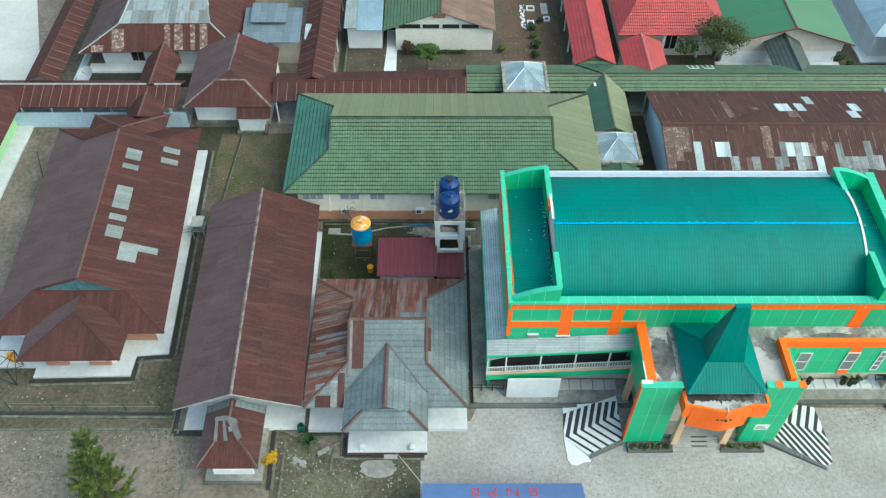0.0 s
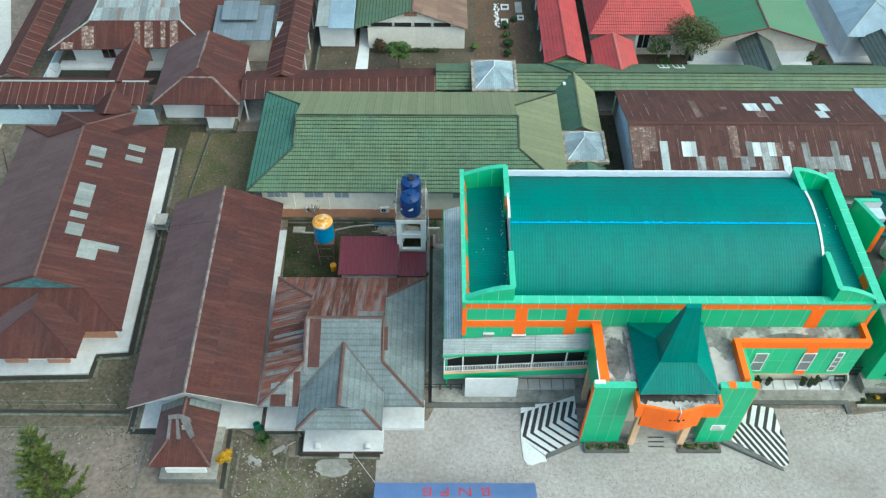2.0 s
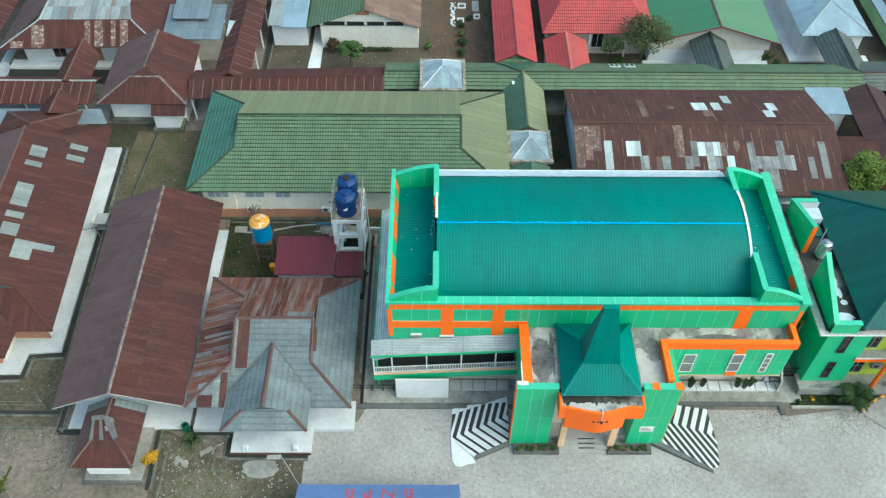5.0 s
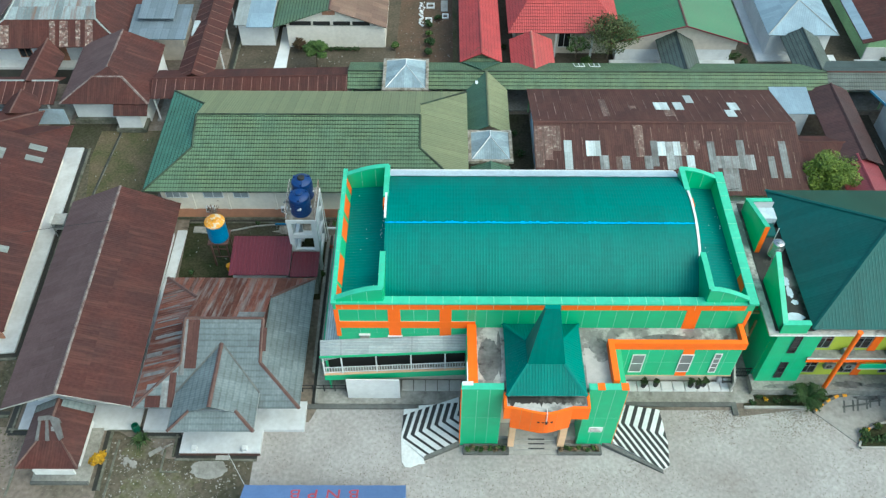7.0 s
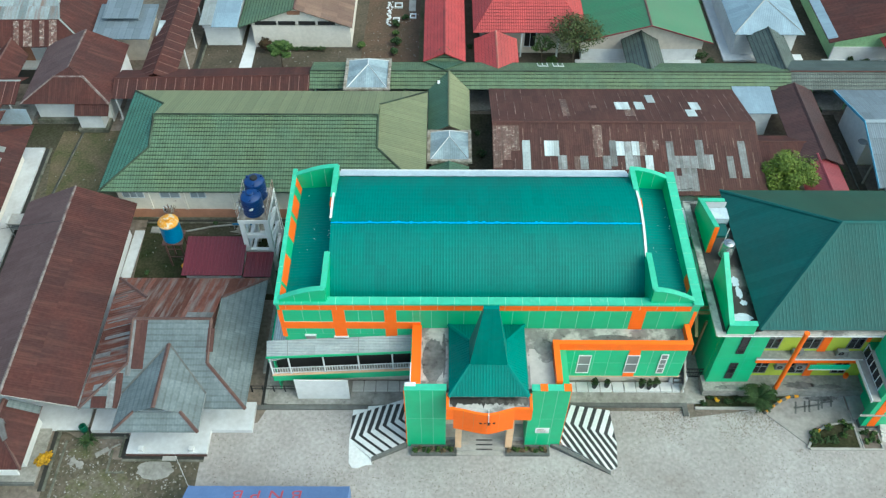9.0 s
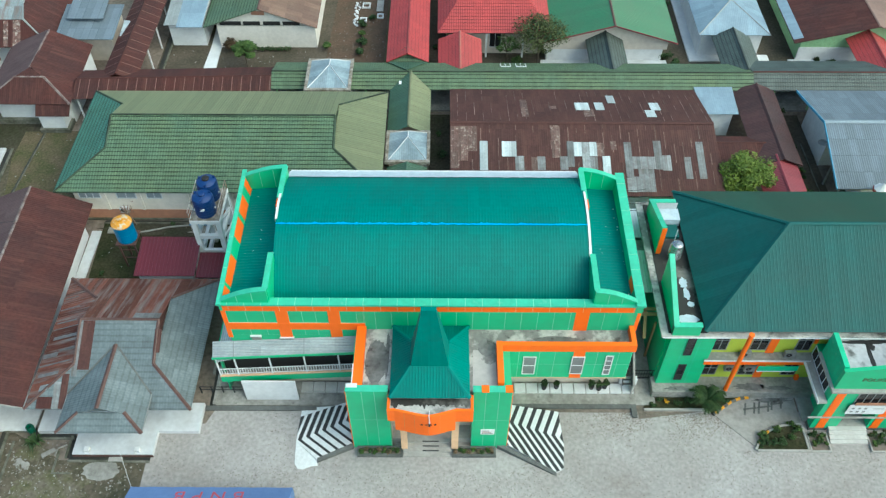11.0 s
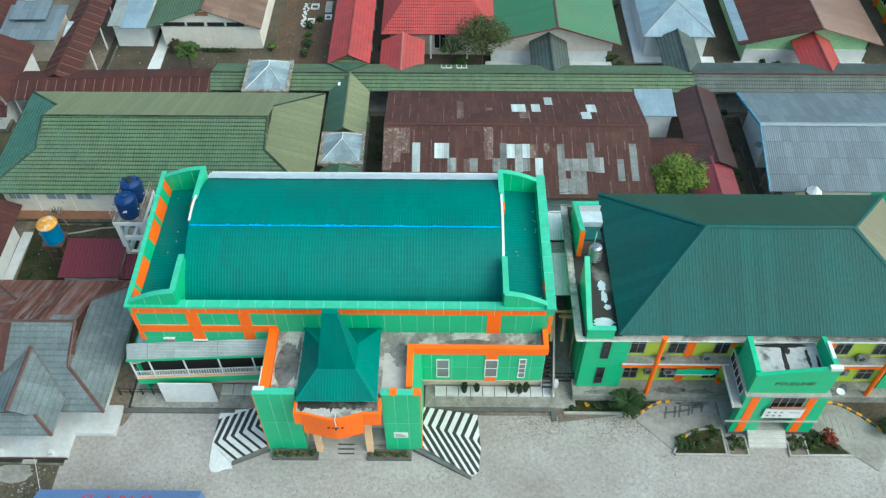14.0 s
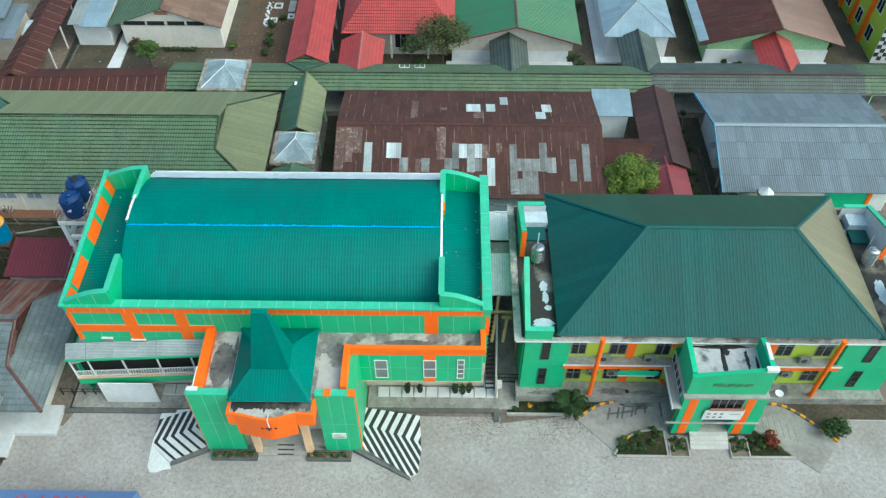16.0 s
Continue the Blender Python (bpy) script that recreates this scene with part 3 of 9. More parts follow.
def sheet_on(parent, pts, u0, u1, v0, v1, material, lift=0.03, name="roof_sheet", label=""):
    """One loose sheet on a roof face: u along the eave from the face's first corner, v up the slope."""
    P = [Vector(p) for p in pts[:4]]
    e = (P[1] - P[0]).normalized()
    nrm = (P[1] - P[0]).cross(P[2] - P[1]).normalized()
    if nrm.z < 0:
        nrm = -nrm
    s = nrm.cross(e)
    if (P[2] - P[0]).dot(s) < 0:
        s = -s
    q = [P[0] + e * u + s * v for u, v in ((u0, v0), (u1, v0), (u1, v1), (u0, v1))]
    st = dict(CORR)
    st.update(lift=lift, thick=0.012)
    return put_mesh(name, roof_mesh(name, q, **st), material, parent, label)


def cap(parent, a, b, material, w=0.28, name="ridge_cap"):
    """An angled cap along a ridge or hip."""
    bm = bmesh.new()
    a, b = Vector(a), Vector(b)
    d = (b - a).normalized()
    side = d.cross(Vector((0, 0, 1))).normalized() * (w / 2)
    rows = []
    for p in (a, b):
        rows.append([bm.verts.new(p + o) for o in (-side + Vector((0, 0, 0.02)), Vector((0, 0, 0.085)), side + Vector((0, 0, 0.02)), Vector((0, 0, -0.03)))])
    for i in range(4):
        j = (i + 1) % 4
        bm.faces.new((rows[0][i], rows[0][j], rows[1][j], rows[1][i]))
    bm.faces.new(rows[0]); bm.faces.new(rows[1][::-1])
    bmesh.ops.recalc_face_normals(bm, faces=bm.faces)
    return part(name, bm, material, parent)


def window(parent, x0, x1, z0, z1, y, out=-1, frame_mat=None, cols=2, rows=1, axis="y", name="window", glass=None):
    """A framed window set into a wall whose face lies at y (or at x with axis 'x'); out is the side that it looks to."""
    fm = frame_mat or M["white"]

    def put(bm, a0, a1, c0, c1, d0, d1):
        lo, hi = sorted((y + out * d0, y + out * d1))
        if axis == "y":
            box(bm, a0, a1, lo, hi, c0, c1)
        else:
            box(bm, lo, hi, a0, a1, c0, c1)
    f = bmesh.new()
    t = 0.07
    rings = []
    for d in (0.0, 0.05):
        for g_ in (t, 0.0):
            rings.append([f.verts.new((a, y + out * d, c) if axis == "y" else (y + out * d, a, c)) for a, c in ((x0 - g_, z0 - g_), (x1 + g_, z0 - g_), (x1 + g_, z1 + g_), (x0 - g_, z1 + g_))])
    for p, q in ((0, 2), (2, 3), (3, 1), (1, 0)):
        for i in range(4):
            f.faces.new((rings[p][i], rings[p][(i + 1) % 4], rings[q][(i + 1) % 4], rings[q][i]))
    w = part(name, f, fm, parent)
    for i in range(1, cols):
        xm = x0 + (x1 - x0) * i / cols
        g = bmesh.new()
        put(g, xm - 0.03, xm + 0.03, z0, z1, 0.003, 0.045)
        part("mullion", g, fm, w)
    for i in range(1, rows):
        zm = z0 + (z1 - z0) * i / rows
        g = bmesh.new()
        put(g, x0, x1, zm - 0.03, zm + 0.03, 0.006, 0.042)
        part("glazing_bar", g, fm, w)
    g = bmesh.new()
    put(g, x0, x1, z0, z1, 0.004, 0.02)
    part("pane", g, glass or M["glass"], w)
    return w


def along(p, q, t):
    return tuple(a + (b - a) * t for a, b in zip(p, q))


def extrude_xz(pts, y0, y1):
    """A plate between y0 and y1 with an outline in x and z."""
    bm = bmesh.new()
    a = [bm.verts.new((x, y0, z)) for x, z in pts]
    c = [bm.verts.new((x, y1, z)) for x, z in pts]
    bm.faces.new(a); bm.faces.new(c[::-1])
    for i in range(len(pts)):
        j = (i + 1) % len(pts)
        bm.faces.new((a[i], c[i], c[j], a[j]))
    bmesh.ops.recalc_face_normals(bm, faces=bm.faces)
    return bm


def extrude_yz(pts, x0, x1):
    """A plate between x0 and x1 with an outline in y and z."""
    bm = bmesh.new()
    a = [bm.verts.new((x0, y, z)) for y, z in pts]
    c = [bm.verts.new((x1, y, z)) for y, z in pts]
    bm.faces.new(a); bm.faces.new(c[::-1])
    for i in range(len(pts)):
        j = (i + 1) % len(pts)
        bm.faces.new((a[i], c[i], c[j], a[j]))
    bmesh.ops.recalc_face_normals(bm, faces=bm.faces)
    return bm


def clip(poly, outline):
    """The part of a plan polygon that lies inside a convex outline (anticlockwise)."""
    out = list(poly)
    for i in range(len(outline)):
        (ax, ay), (bx, by) = outline[i], outline[(i + 1) % len(outline)]
        src, out = out, []
        def side(p):
            return (bx - ax) * (p[1] - ay) - (by - ay) * (p[0] - ax)
        for j in range(len(src)):
            p, q = src[j], src[(j + 1) % len(src)]
            sp, sq = side(p), side(q)
            if sp >= 0:
                out.append(p)
            if sp * sq < 0:
                t = sp / (sp - sq)
                out.append((p[0] + (q[0] - p[0]) * t, p[1] + (q[1] - p[1]) * t))
        if len(out) < 3:
            return []
    return out


# ---- ground ----
def structure(name, bm, material, label, category):
    return tagged(part(name, bm, material), label, category, kind="structure")


def flat(pts, z0, z1):
    return prisms((pts, z0, z1))


g = bmesh.new()
bmesh.ops.create_grid(g, x_segments=60, y_segments=60, size=400)
structure("ground", g, M["soil"], "bare brown soil with thin patchy grass", "ground")
structure("yard_pavement", flat([(-3.25, -26.45), (-2.6, -24.1), (0.5, -23.85), (1.0, -22.75), (33.4, -22.75), (33.4, -23.3), (38.4, -22.6), (120, -22.6), (120, -90), (-3.6, -90)], -0.2, 0.03), M["yard"], "pale worn concrete forecourt with exposed pebbles", "pavement")


# ---- the main green and orange building ----
main = thing("main_building", (18, -15, 0), "two-storey green and orange clinic building with a barrel roof", "building")
part("wall", boxes((3.1, 32.2, -20.4, -7.6, 3.9, 9.4)), M["green"], main)
part("ground_floor_wall", boxes((3.1, 32.2, -20.1, -7.6, 0.0, 3.9)), M["cream"], main)
# barrel roof: crest at y -13, radius 8.1
VC, VR, VZ = -13.0, 8.1, 12.58


def vault_z(y):
    return VZ - VR + math.sqrt(VR * VR - (y - VC) ** 2)


def vault_mesh(x0, x1, y0, y1):
    verts, faces, uvs = [], [], []
    prof = []
    p = 0.21
    k = 0
    while x0 + k * p < x1:
        for f, h in ((0, 0), (0.5, 0), (0.66, 0.01), (0.84, 0.01)):
            if x0 + (k + f) * p <= x1:
                prof.append((x0 + (k + f) * p, h))
        k += 1
    n = 26
    a0, a1 = math.asin((y0 - VC) / VR), math.asin((y1 - VC) / VR)
    for x, h in prof:
        for i in range(n + 1):
            a = a0 + (a1 - a0) * i / n
            verts.append((x, VC + (VR + h) * math.sin(a), VZ - VR + (VR + h) * math.cos(a)))
            uvs.append((x, VR * a))
    for j in range(len(prof) - 1):
        for i in range(n):
            q = j * (n + 1) + i
            faces.append((q, q + n + 1, q + n + 2, q + 1))
    me = bpy.data.meshes.new("barrel_roof")
    me.from_pydata(verts, [], faces)
    layer = me.uv_layers.new(name="UVMap")
    for l, lp in zip(layer.data, me.loops):
        l.uv = uvs[lp.vertex_index]
    me.update()
    return me


put_mesh("barrel_roof", vault_mesh(6.45, 28.85, -20.15, -8.3), M["vault"], main, "teal ribbed barrel roof")
# body under the barrel roof closing its ends
n = 16
ys = [-20.1 + (11.7) * i / n for i in range(n + 1)]
for x in (6.5, 28.8):
    bm = bmesh.new()
    top = [bm.verts.new((x, y, vault_z(y) - 0.05)) for y in ys]
    bot = [bm.verts.new((x, y, 9.3)) for y in ys]
    for i in range(n):
        bm.faces.new((bot[i], bot[i + 1], top[i + 1], top[i]))
    part("gable_wall", bm, M["white"], main)
for (x0, x1) in ((6.35, 6.52), (28.78, 28.95)):
    bm = bmesh.new()
    for i in range(n):
        y0, y1 = ys[i], ys[i + 1]
        if (-14.6 if x0 < 15 else -18) < y0 < -11.6:
            a = [(x0, y0, vault_z(y0) + 0.07), (x1, y0, vault_z(y0) + 0.07), (x1, y1, vault_z(y1) + 0.07), (x0, y1, vault_z(y1) + 0.07)]
            bm.faces.new([bm.verts.new(p) for p in a])
            b = [(x0 if x0 < 15 else x1, y0, vault_z(y0) - 0.3), (x0 if x0 < 15 else x1, y0, vault_z(y0) + 0.07), (x0 if x0 < 15 else x1, y1, vault_z(y1) + 0.07), (x0 if x0 < 15 else x1, y1, vault_z(y1) - 0.3)]
            bm.faces.new([bm.verts.new(p) for p in b])
    part("verge_flashing", bm, M["white"], main, "white verge flashing along the barrel roof")
# blue sealant line, slightly ragged
bm = bmesh.new()
rnd = random.Random(4)
xs = [6.45 + 22.4 * i / 120 for i in range(121)]
lo, hi = [], []
for x in xs:
    w0, w1 = rnd.uniform(0.03, 0.08), rnd.uniform(0.03, 0.08) + (0.08 if rnd.random() < 0.08 else 0)
    for lst, yy in ((lo, -14.62 - w0), (hi, -14.62 + w1)):
        lst.append(bm.verts.new((x, yy, vault_z(yy) + 0.06)))
for i in range(120):
    bm.faces.new((lo[i], lo[i + 1], hi[i + 1], hi[i]))
part("sealant_line", bm, M["bluestrip"], main, "bright blue sealant stripe along the roof")
# pale flashing on the north edge
bm = bmesh.new()
rows = []
for x in xs[::2]:
    j = rnd.uniform(-0.05, 0.05)
    rows.append([bm.verts.new(p) for p in ((x, -8.98 + j, vault_z(-8.98 + j) + 0.07), (x, -8.45, vault_z(-8.45) + 0.13 + j * 0.4), (x, -7.85, 11.06 + j * 0.5), (x, -7.65, 10.7))])
for a, b in zip(rows, rows[1:]):
    for i in range(3):
        bm.faces.new((a[i], b[i], b[i + 1], a[i + 1]))
part("north_flashing", bm, M["flash"], main, "crumpled pale metal flashing")
part("north_wall", boxes((6.5, 28.8, -7.75, -7.55, 9.3, 10.9)), M["white"], main)


def end_bay(x_out, x_in, z_n, z_pk, cope, lean, inner):
    """The open bay at one end: a sheet roof sunk between a straight outer parapet and two arched end walls.
    z_n: the outer coping's height at its north end; z_pk: the north arch's peak; inner: runs of (y0, y1, material) on the inner face."""
    s = 1 if x_in > x_out else -1

    def span(a, b):
        return (min(a, b), max(a, b))
    a, b = x_out + s * 0.3, x_in - s * 0.2
    q = [(a, -20.15, 10.1), (a, -8.9, 10.1), (b, -8.9, 10.38), (b, -20.15, 10.38)]
    roof(main, q if s == -1 else [q[1], q[0], q[3], q[2]], M["vault"], dict(pitch=0.27, rib=0.012, kind="rib"), "bay_roof", "dark green sheets of the end bay")
    o0, o1 = span(x_out, x_out + s * (cope - 0.06))
    prof = [(-20.5, 10.92), (-8.35, z_n - 0.1)]
    part("parapet", extrude_yz([(-20.4, 8.6)] + prof + [(-8.35, 8.6)], o0, o1), M["green"], main, "green parapet")
    c0, c1 = span(x_out - s * 0.06, x_out + s * cope)
    part("coping", extrude_yz([(-20.72, 10.78), (-20.72, 10.94), (-8.25, z_n), (-8.25, z_n - 0.12), (-20.4, 10.8)], c0, c1), M["coping"], main, "pale green coping")
    for k in range(8):
        y = -19.0 + 1.37 * k
        zc = 10.94 + (y + 20.72) * (z_n - 10.94) / 12.47
        part("coping_joint", boxes((c0 - 0.004, c1 + 0.004, y, y + 0.03, zc - 0.06, zc + 0.012)), M["seam"], main)

    def top(y):
        return 10.78 + (y + 20.5) * (z_n - 10.9) / 12.2

    def run(f, ya, yb, zlo, m_):
        f0, f1 = span(x_out + s * f, x_out + s * (f + 0.02))
        part("panel", extrude_yz([(ya, zlo), (ya, top(ya)), (yb, top(yb)), (yb, zlo)], f0, f1), m_, main)
    # the inner face leans in towards the foot
    for ya, yb, m_ in inner:
        bm = bmesh.new()
        vs = []
        for y in (ya, yb):
            for f, z in ((cope - 0.1, top(y)), (cope - 0.04, top(y)), (cope + lean, 10.12), (cope - 0.1, 10.12)):
                vs.append(bm.verts.new((x_out + s * f, y, z)))
        bm.faces.new(vs[:4]), bm.faces.new(vs[:3:-1])
        for i in range(4):
            j = (i + 1) % 4
            bm.faces.new((vs[i], vs[j], vs[4 + j], vs[4 + i]))
        bmesh.ops.recalc_face_normals(bm, faces=bm.faces)
        part("panel", bm, m_, main)
    if s == 1:
        for k, (ya, yb) in enumerate(((-20.3, -17.6), (-17.6, -16.2), (-16.2, -12.4), (-12.4, -11.6), (-11.6, -9.1))):
            run(-0.025, ya, yb, 8.7, M["orange"] if k % 2 == 0 else M["green"])
    # arched pieces at the south and north, each with a pale coping
    xs_ = x_out + s * (cope - 0.1)
    for y0, y1, za, zb in ((-20.42, -20.15, 10.9, 12.02), (-8.9, -8.62, z_n - 0.15, z_pk)):
        zb_ = 10.72 if y0 < -20 else 8.8
        arc = [(xs_ + (x_in - xs_) * t / 12, za + (zb - za) * math.sin(t / 12 * math.pi / 2)) for t in range(13)]
        part("arched_parapet", extrude_xz([(xs_, zb_)] + arc + [(x_in, zb_)], y0, y1), M["green"], main, "green parapet with an arched top")
        part("coping", extrude_xz(arc + [(x, z + 0.09) for x, z in arc[::-1]], y0 - 0.06, y1 + 0.06), M["coping"], main, "pale green arched coping")
        for f in (0.36, 0.68):
            xj, zj = xs_ + (x_in - xs_) * f, za + (zb - za) * math.sin(f * math.pi / 2)
            for ya in (y0 - 0.012, y1 - 0.004):
                part("panel_joint", boxes((xj - 0.02, xj + 0.02, ya, ya + 0.016, 10.4 if y0 > -20 else 10.75, zj)), M["seam"], main)
    # inner return walls where the barrel roof dips below them
    i0, i1 = span(x_in - s * 0.25, x_in + s * 0.05)
    for pr in ([(-20.3, 12.03), (-18.2, 12.12), (-17.1, 12.1)], [(-12.1, z_pk + 0.08), (-8.75, z_pk + 0.05)]):
        part("return_wall", extrude_yz([(pr[0][0], 9.0)] + pr + [(pr[-1][0], 9.0)], i0, i1), M["green"], main)
        part("coping", extrude_yz(pr + [(y, z + 0.08) for y, z in pr[::-1]], i0 - 0.05, i1 + 0.05), M["coping"], main)
    part("coping_patch", boxes((i0 - 0.03, i1 + 0.03, -12.95, -12.15, 12.0, 12.48)), M["orange"], main)


O_, G_ = M["orange"], M["green"]
end_bay(2.98, 6.5, 11.62, 12.38, 0.26, 0.24, [(-20.2, -18.95, O_), (-18.95, -18.65, G_), (-18.65, -16.2, O_), (-16.2, -14.6, G_), (-14.6, -12.75, O_), (-12.75, -12.3, G_), (-12.3, -10.6, O_), (-10.6, -9.7, G_), (-9.7, -8.95, O_)])
end_bay(32.3, 28.8, 11.42, 12.2, 0.6, 0.05, [(-20.2, -19.1, G_), (-19.1, -17.9, O_), (-17.9, -8.9, G_)])
part("ledge", boxes((2.94, 32.36, -20.62, -19.98, 10.6, 10.76)), M["coping"], main, "light green ledge along the eaves")
part("upper_wall", boxes((3.1, 32.2, -20.38, -20.1, 9.3, 10.56)), M["green"], main)
for k in range(25):
    part("ledge_joint", boxes((3.6 + 1.17 * k, 3.64 + 1.17 * k, -20.624, -19.98, 10.62, 10.764)), M["seam"], main)


# orange bands and uprights on the south face
def band(x0, x1, z0, z1, y, m_=None, d=0.05, name="band"):
    part(name, boxes((x0, x1, y - d, y + 0.01, z0, z1)), m_ or M["orange"], main)


band(3.0, 32.25, 9.82, 10.54, -20.4)
band(3.0, 12.95, 7.62, 8.36, -20.4, d=0.06)
for a, b in ((2.98, 3.3), (6.76, 7.63), (10.41, 11.24)):
    band(a, b, 8.36, 9.82, -20.4, d=0.055)
    band(a, b, 6.6, 7.62, -20.4, d=0.055)
band(27.73, 28.69, 7.62, 9.82, -20.4)
band(32.0, 32.25, 7.62, 9.82, -20.4)
# pale edging and joints between the panels
for x0, x1 in ((3.3, 6.76), (7.63, 10.41), (11.24, 27.73), (28.69, 32.0)):
    part("edging", boxes((x0, x1, -20.43, -20.395, 9.78, 9.82)), M["peach"], main)
    if x1 < 12 or x0 < 12:
        part("edging", boxes((x0, min(x1, 12.9), -20.43, -20.395, 8.36, 8.40)), M["peach"], main)


def facade_panels(parent, xs, zs, y, m_=None, back=None):
    """Cladding panels, each proud of a pale backing that shows in the joints."""
    part("panel_backing", boxes((xs[0], xs[-1], y - 0.008, y + 0.004, zs[0], zs[-1])), back or M["seam"], parent)
    for a, b in zip(xs, xs[1:]):
        for c, d in zip(zs, zs[1:]):
            part("facade_panel", boxes((a + 0.022, b - 0.022, y - 0.014, y, c + 0.022, d - 0.022)), m_ or M["panel"], parent)


for xs_ in ([3.3, 4.68, 5.89, 6.76], [7.63, 8.59, 9.54, 10.41], [11.24, 12.41, 12.9]):
    facade_panels(main, xs_, [8.4, 9.78], -20.4)
    facade_panels(main, xs_, [6.9, 7.62], -20.4)
facade_panels(main, [12.95] + [13.71 + 1.14 * k for k in range(13)] + [27.73], [7.64, 9.78], -20.4)
facade_panels(main, [28.69, 29.74, 30.87, 32.0], [7.64, 9.78], -20.4)
for k in range(25):
    part("panel_joint", boxes((3.6 + 1.17 * k, 3.63 + 1.17 * k, -20.455, -20.44, 9.84, 10.52)), M["peach"], main)

# upper terrace and cantilevered east wing
part("wing_wall", boxes((22.6, 31.85, -22.1, -20.4, 4.05, 7.5)), M["green"], main)
part("wing_slab", boxes((22.6, 31.9, -22.13, -20.0, 3.95, 4.05)), M["peach"], main)
part("wing_parapet", boxes((22.62, 32.0, -22.2, -21.85, 7.55, 8.3)), M["orange"], main, "orange parapet of the terrace")
part("wing_parapet", boxes((31.65, 32.0, -21.85, -20.46, 7.5, 8.3)), M["orange"], main)
part("terrace_parapet", boxes((22.2, 22.62, -25.2, -21.85, 7.4, 8.35)), M["orange"], main)
part("terrace_parapet", boxes((12.36, 13.02, -25.34, -20.45, 7.58, 8.07)), M["orange"], main)
part("parapet_face", boxes((12.3, 12.36, -25.34, -21.4, 5.0, 8.0)), M["green"], main)
part("torn_flashing", boxes((11.95, 12.7, -25.5, -25.2, 8.06, 8.16), (12.28, 12.36, -25.3, -23.6, 8.0, 8.09)), M["white"], main, "torn white sealant")
part("terrace_floor", boxes((12.9, 22.4, -25.4, -20.38, 7.2, 7.62), (22.4, 31.7, -21.9, -20.38, 7.3, 7.62)), M["deck"], main, "stained concrete terrace floor")
band(27.7, 28.5, 4.05, 7.5, -22.1)
facade_panels(main, [22.65, 23.85, 25.3, 26.4, 27.7], [4.08, 5.8, 7.48], -22.1)
facade_panels(main, [28.5, 29.4, 30.9, 31.82], [4.08, 5.8, 7.48], -22.1)
window(main, 24.25, 25.05, 4.6, 6.75, -22.13, rows=2, cols=1, glass=M["paleglass"])
window(main, 27.7, 28.5, 4.7, 6.8, -22.15, rows=2, cols=1, glass=M["paleglass"])
window(main, 30.1, 30.5, 4.6, 6.9, -22.13, rows=4, cols=1, glass=M["paleglass"])
# ground level strip below the wing: tiles, pavement, kerb
structure("wing_pavement", flat([(23.3, -22.1), (33.2, -22.1), (33.2, -19.0), (23.3, -19.0)], -0.2, 0.12), M["concrete"], "grey concrete pavement in front of the building", "pavement")
structure("wing_kerb", boxes((23.3, 33.3, -22.45, -22.12, -0.2, 0.22), (32.9, 33.3, -23.2, -22.45, -0.2, 0.2)), M["darkconc"], "dark concrete kerb and gutter", "kerb")

# ---- entrance tower ----
for a, b, c in ((11.93, 14.75, 12.36), (20.55, 23.17, 20.55)):
    if c > a:
        part("flank_wall", boxes((13.3, b, -25.35, -20.4, 0.0, 5.0)), M["cream"], main)
        part("corner_pillar", boxes((12.45, 12.85, -22.1, -21.7, 0.1, 5.0)), M["peach"], main)
    part("tower_front", boxes((a, b, -25.75, -25.35, 0.0, 8.04)), M["green"], main, "green tiled entrance front")
    part("tower_wall", boxes((c, b, -25.35, -20.4, 5.0 if c > a else 0.0, 7.58)), M["green"], main, "green tiled entrance block")
    part("tower_coping", boxes((a - 0.03, b + 0.03, -25.8, -25.3, 8.04, 8.1)), M["coping"], main)
for a, b in ((21.1, 21.6), (22.7, 23.2)):
    part("coping_patch", boxes((a, b, -25.82, -25.28, 8.05, 8.13)), M["orange"], main)
for xs_ in ([11.97, 12.99, 13.85, 14.72], [20.58, 21.4, 22.3, 23.14]):
    facade_panels(main, xs_, [0.4, 4.2, 8.0], -25.75)
part("tower_back", boxes((14.75, 20.55, -24.2, -20.4, 0.0, 7.2)), M["cream"], main)
part("tower_edge", boxes((11.87, 11.93, -25.74, -25.37, 0.2, 8.0)), M["orange"], main)
part("tower_edge", boxes((23.15, 23.22, -25.72, -25.5, 0.3, 8.0)), M["orange"], main)
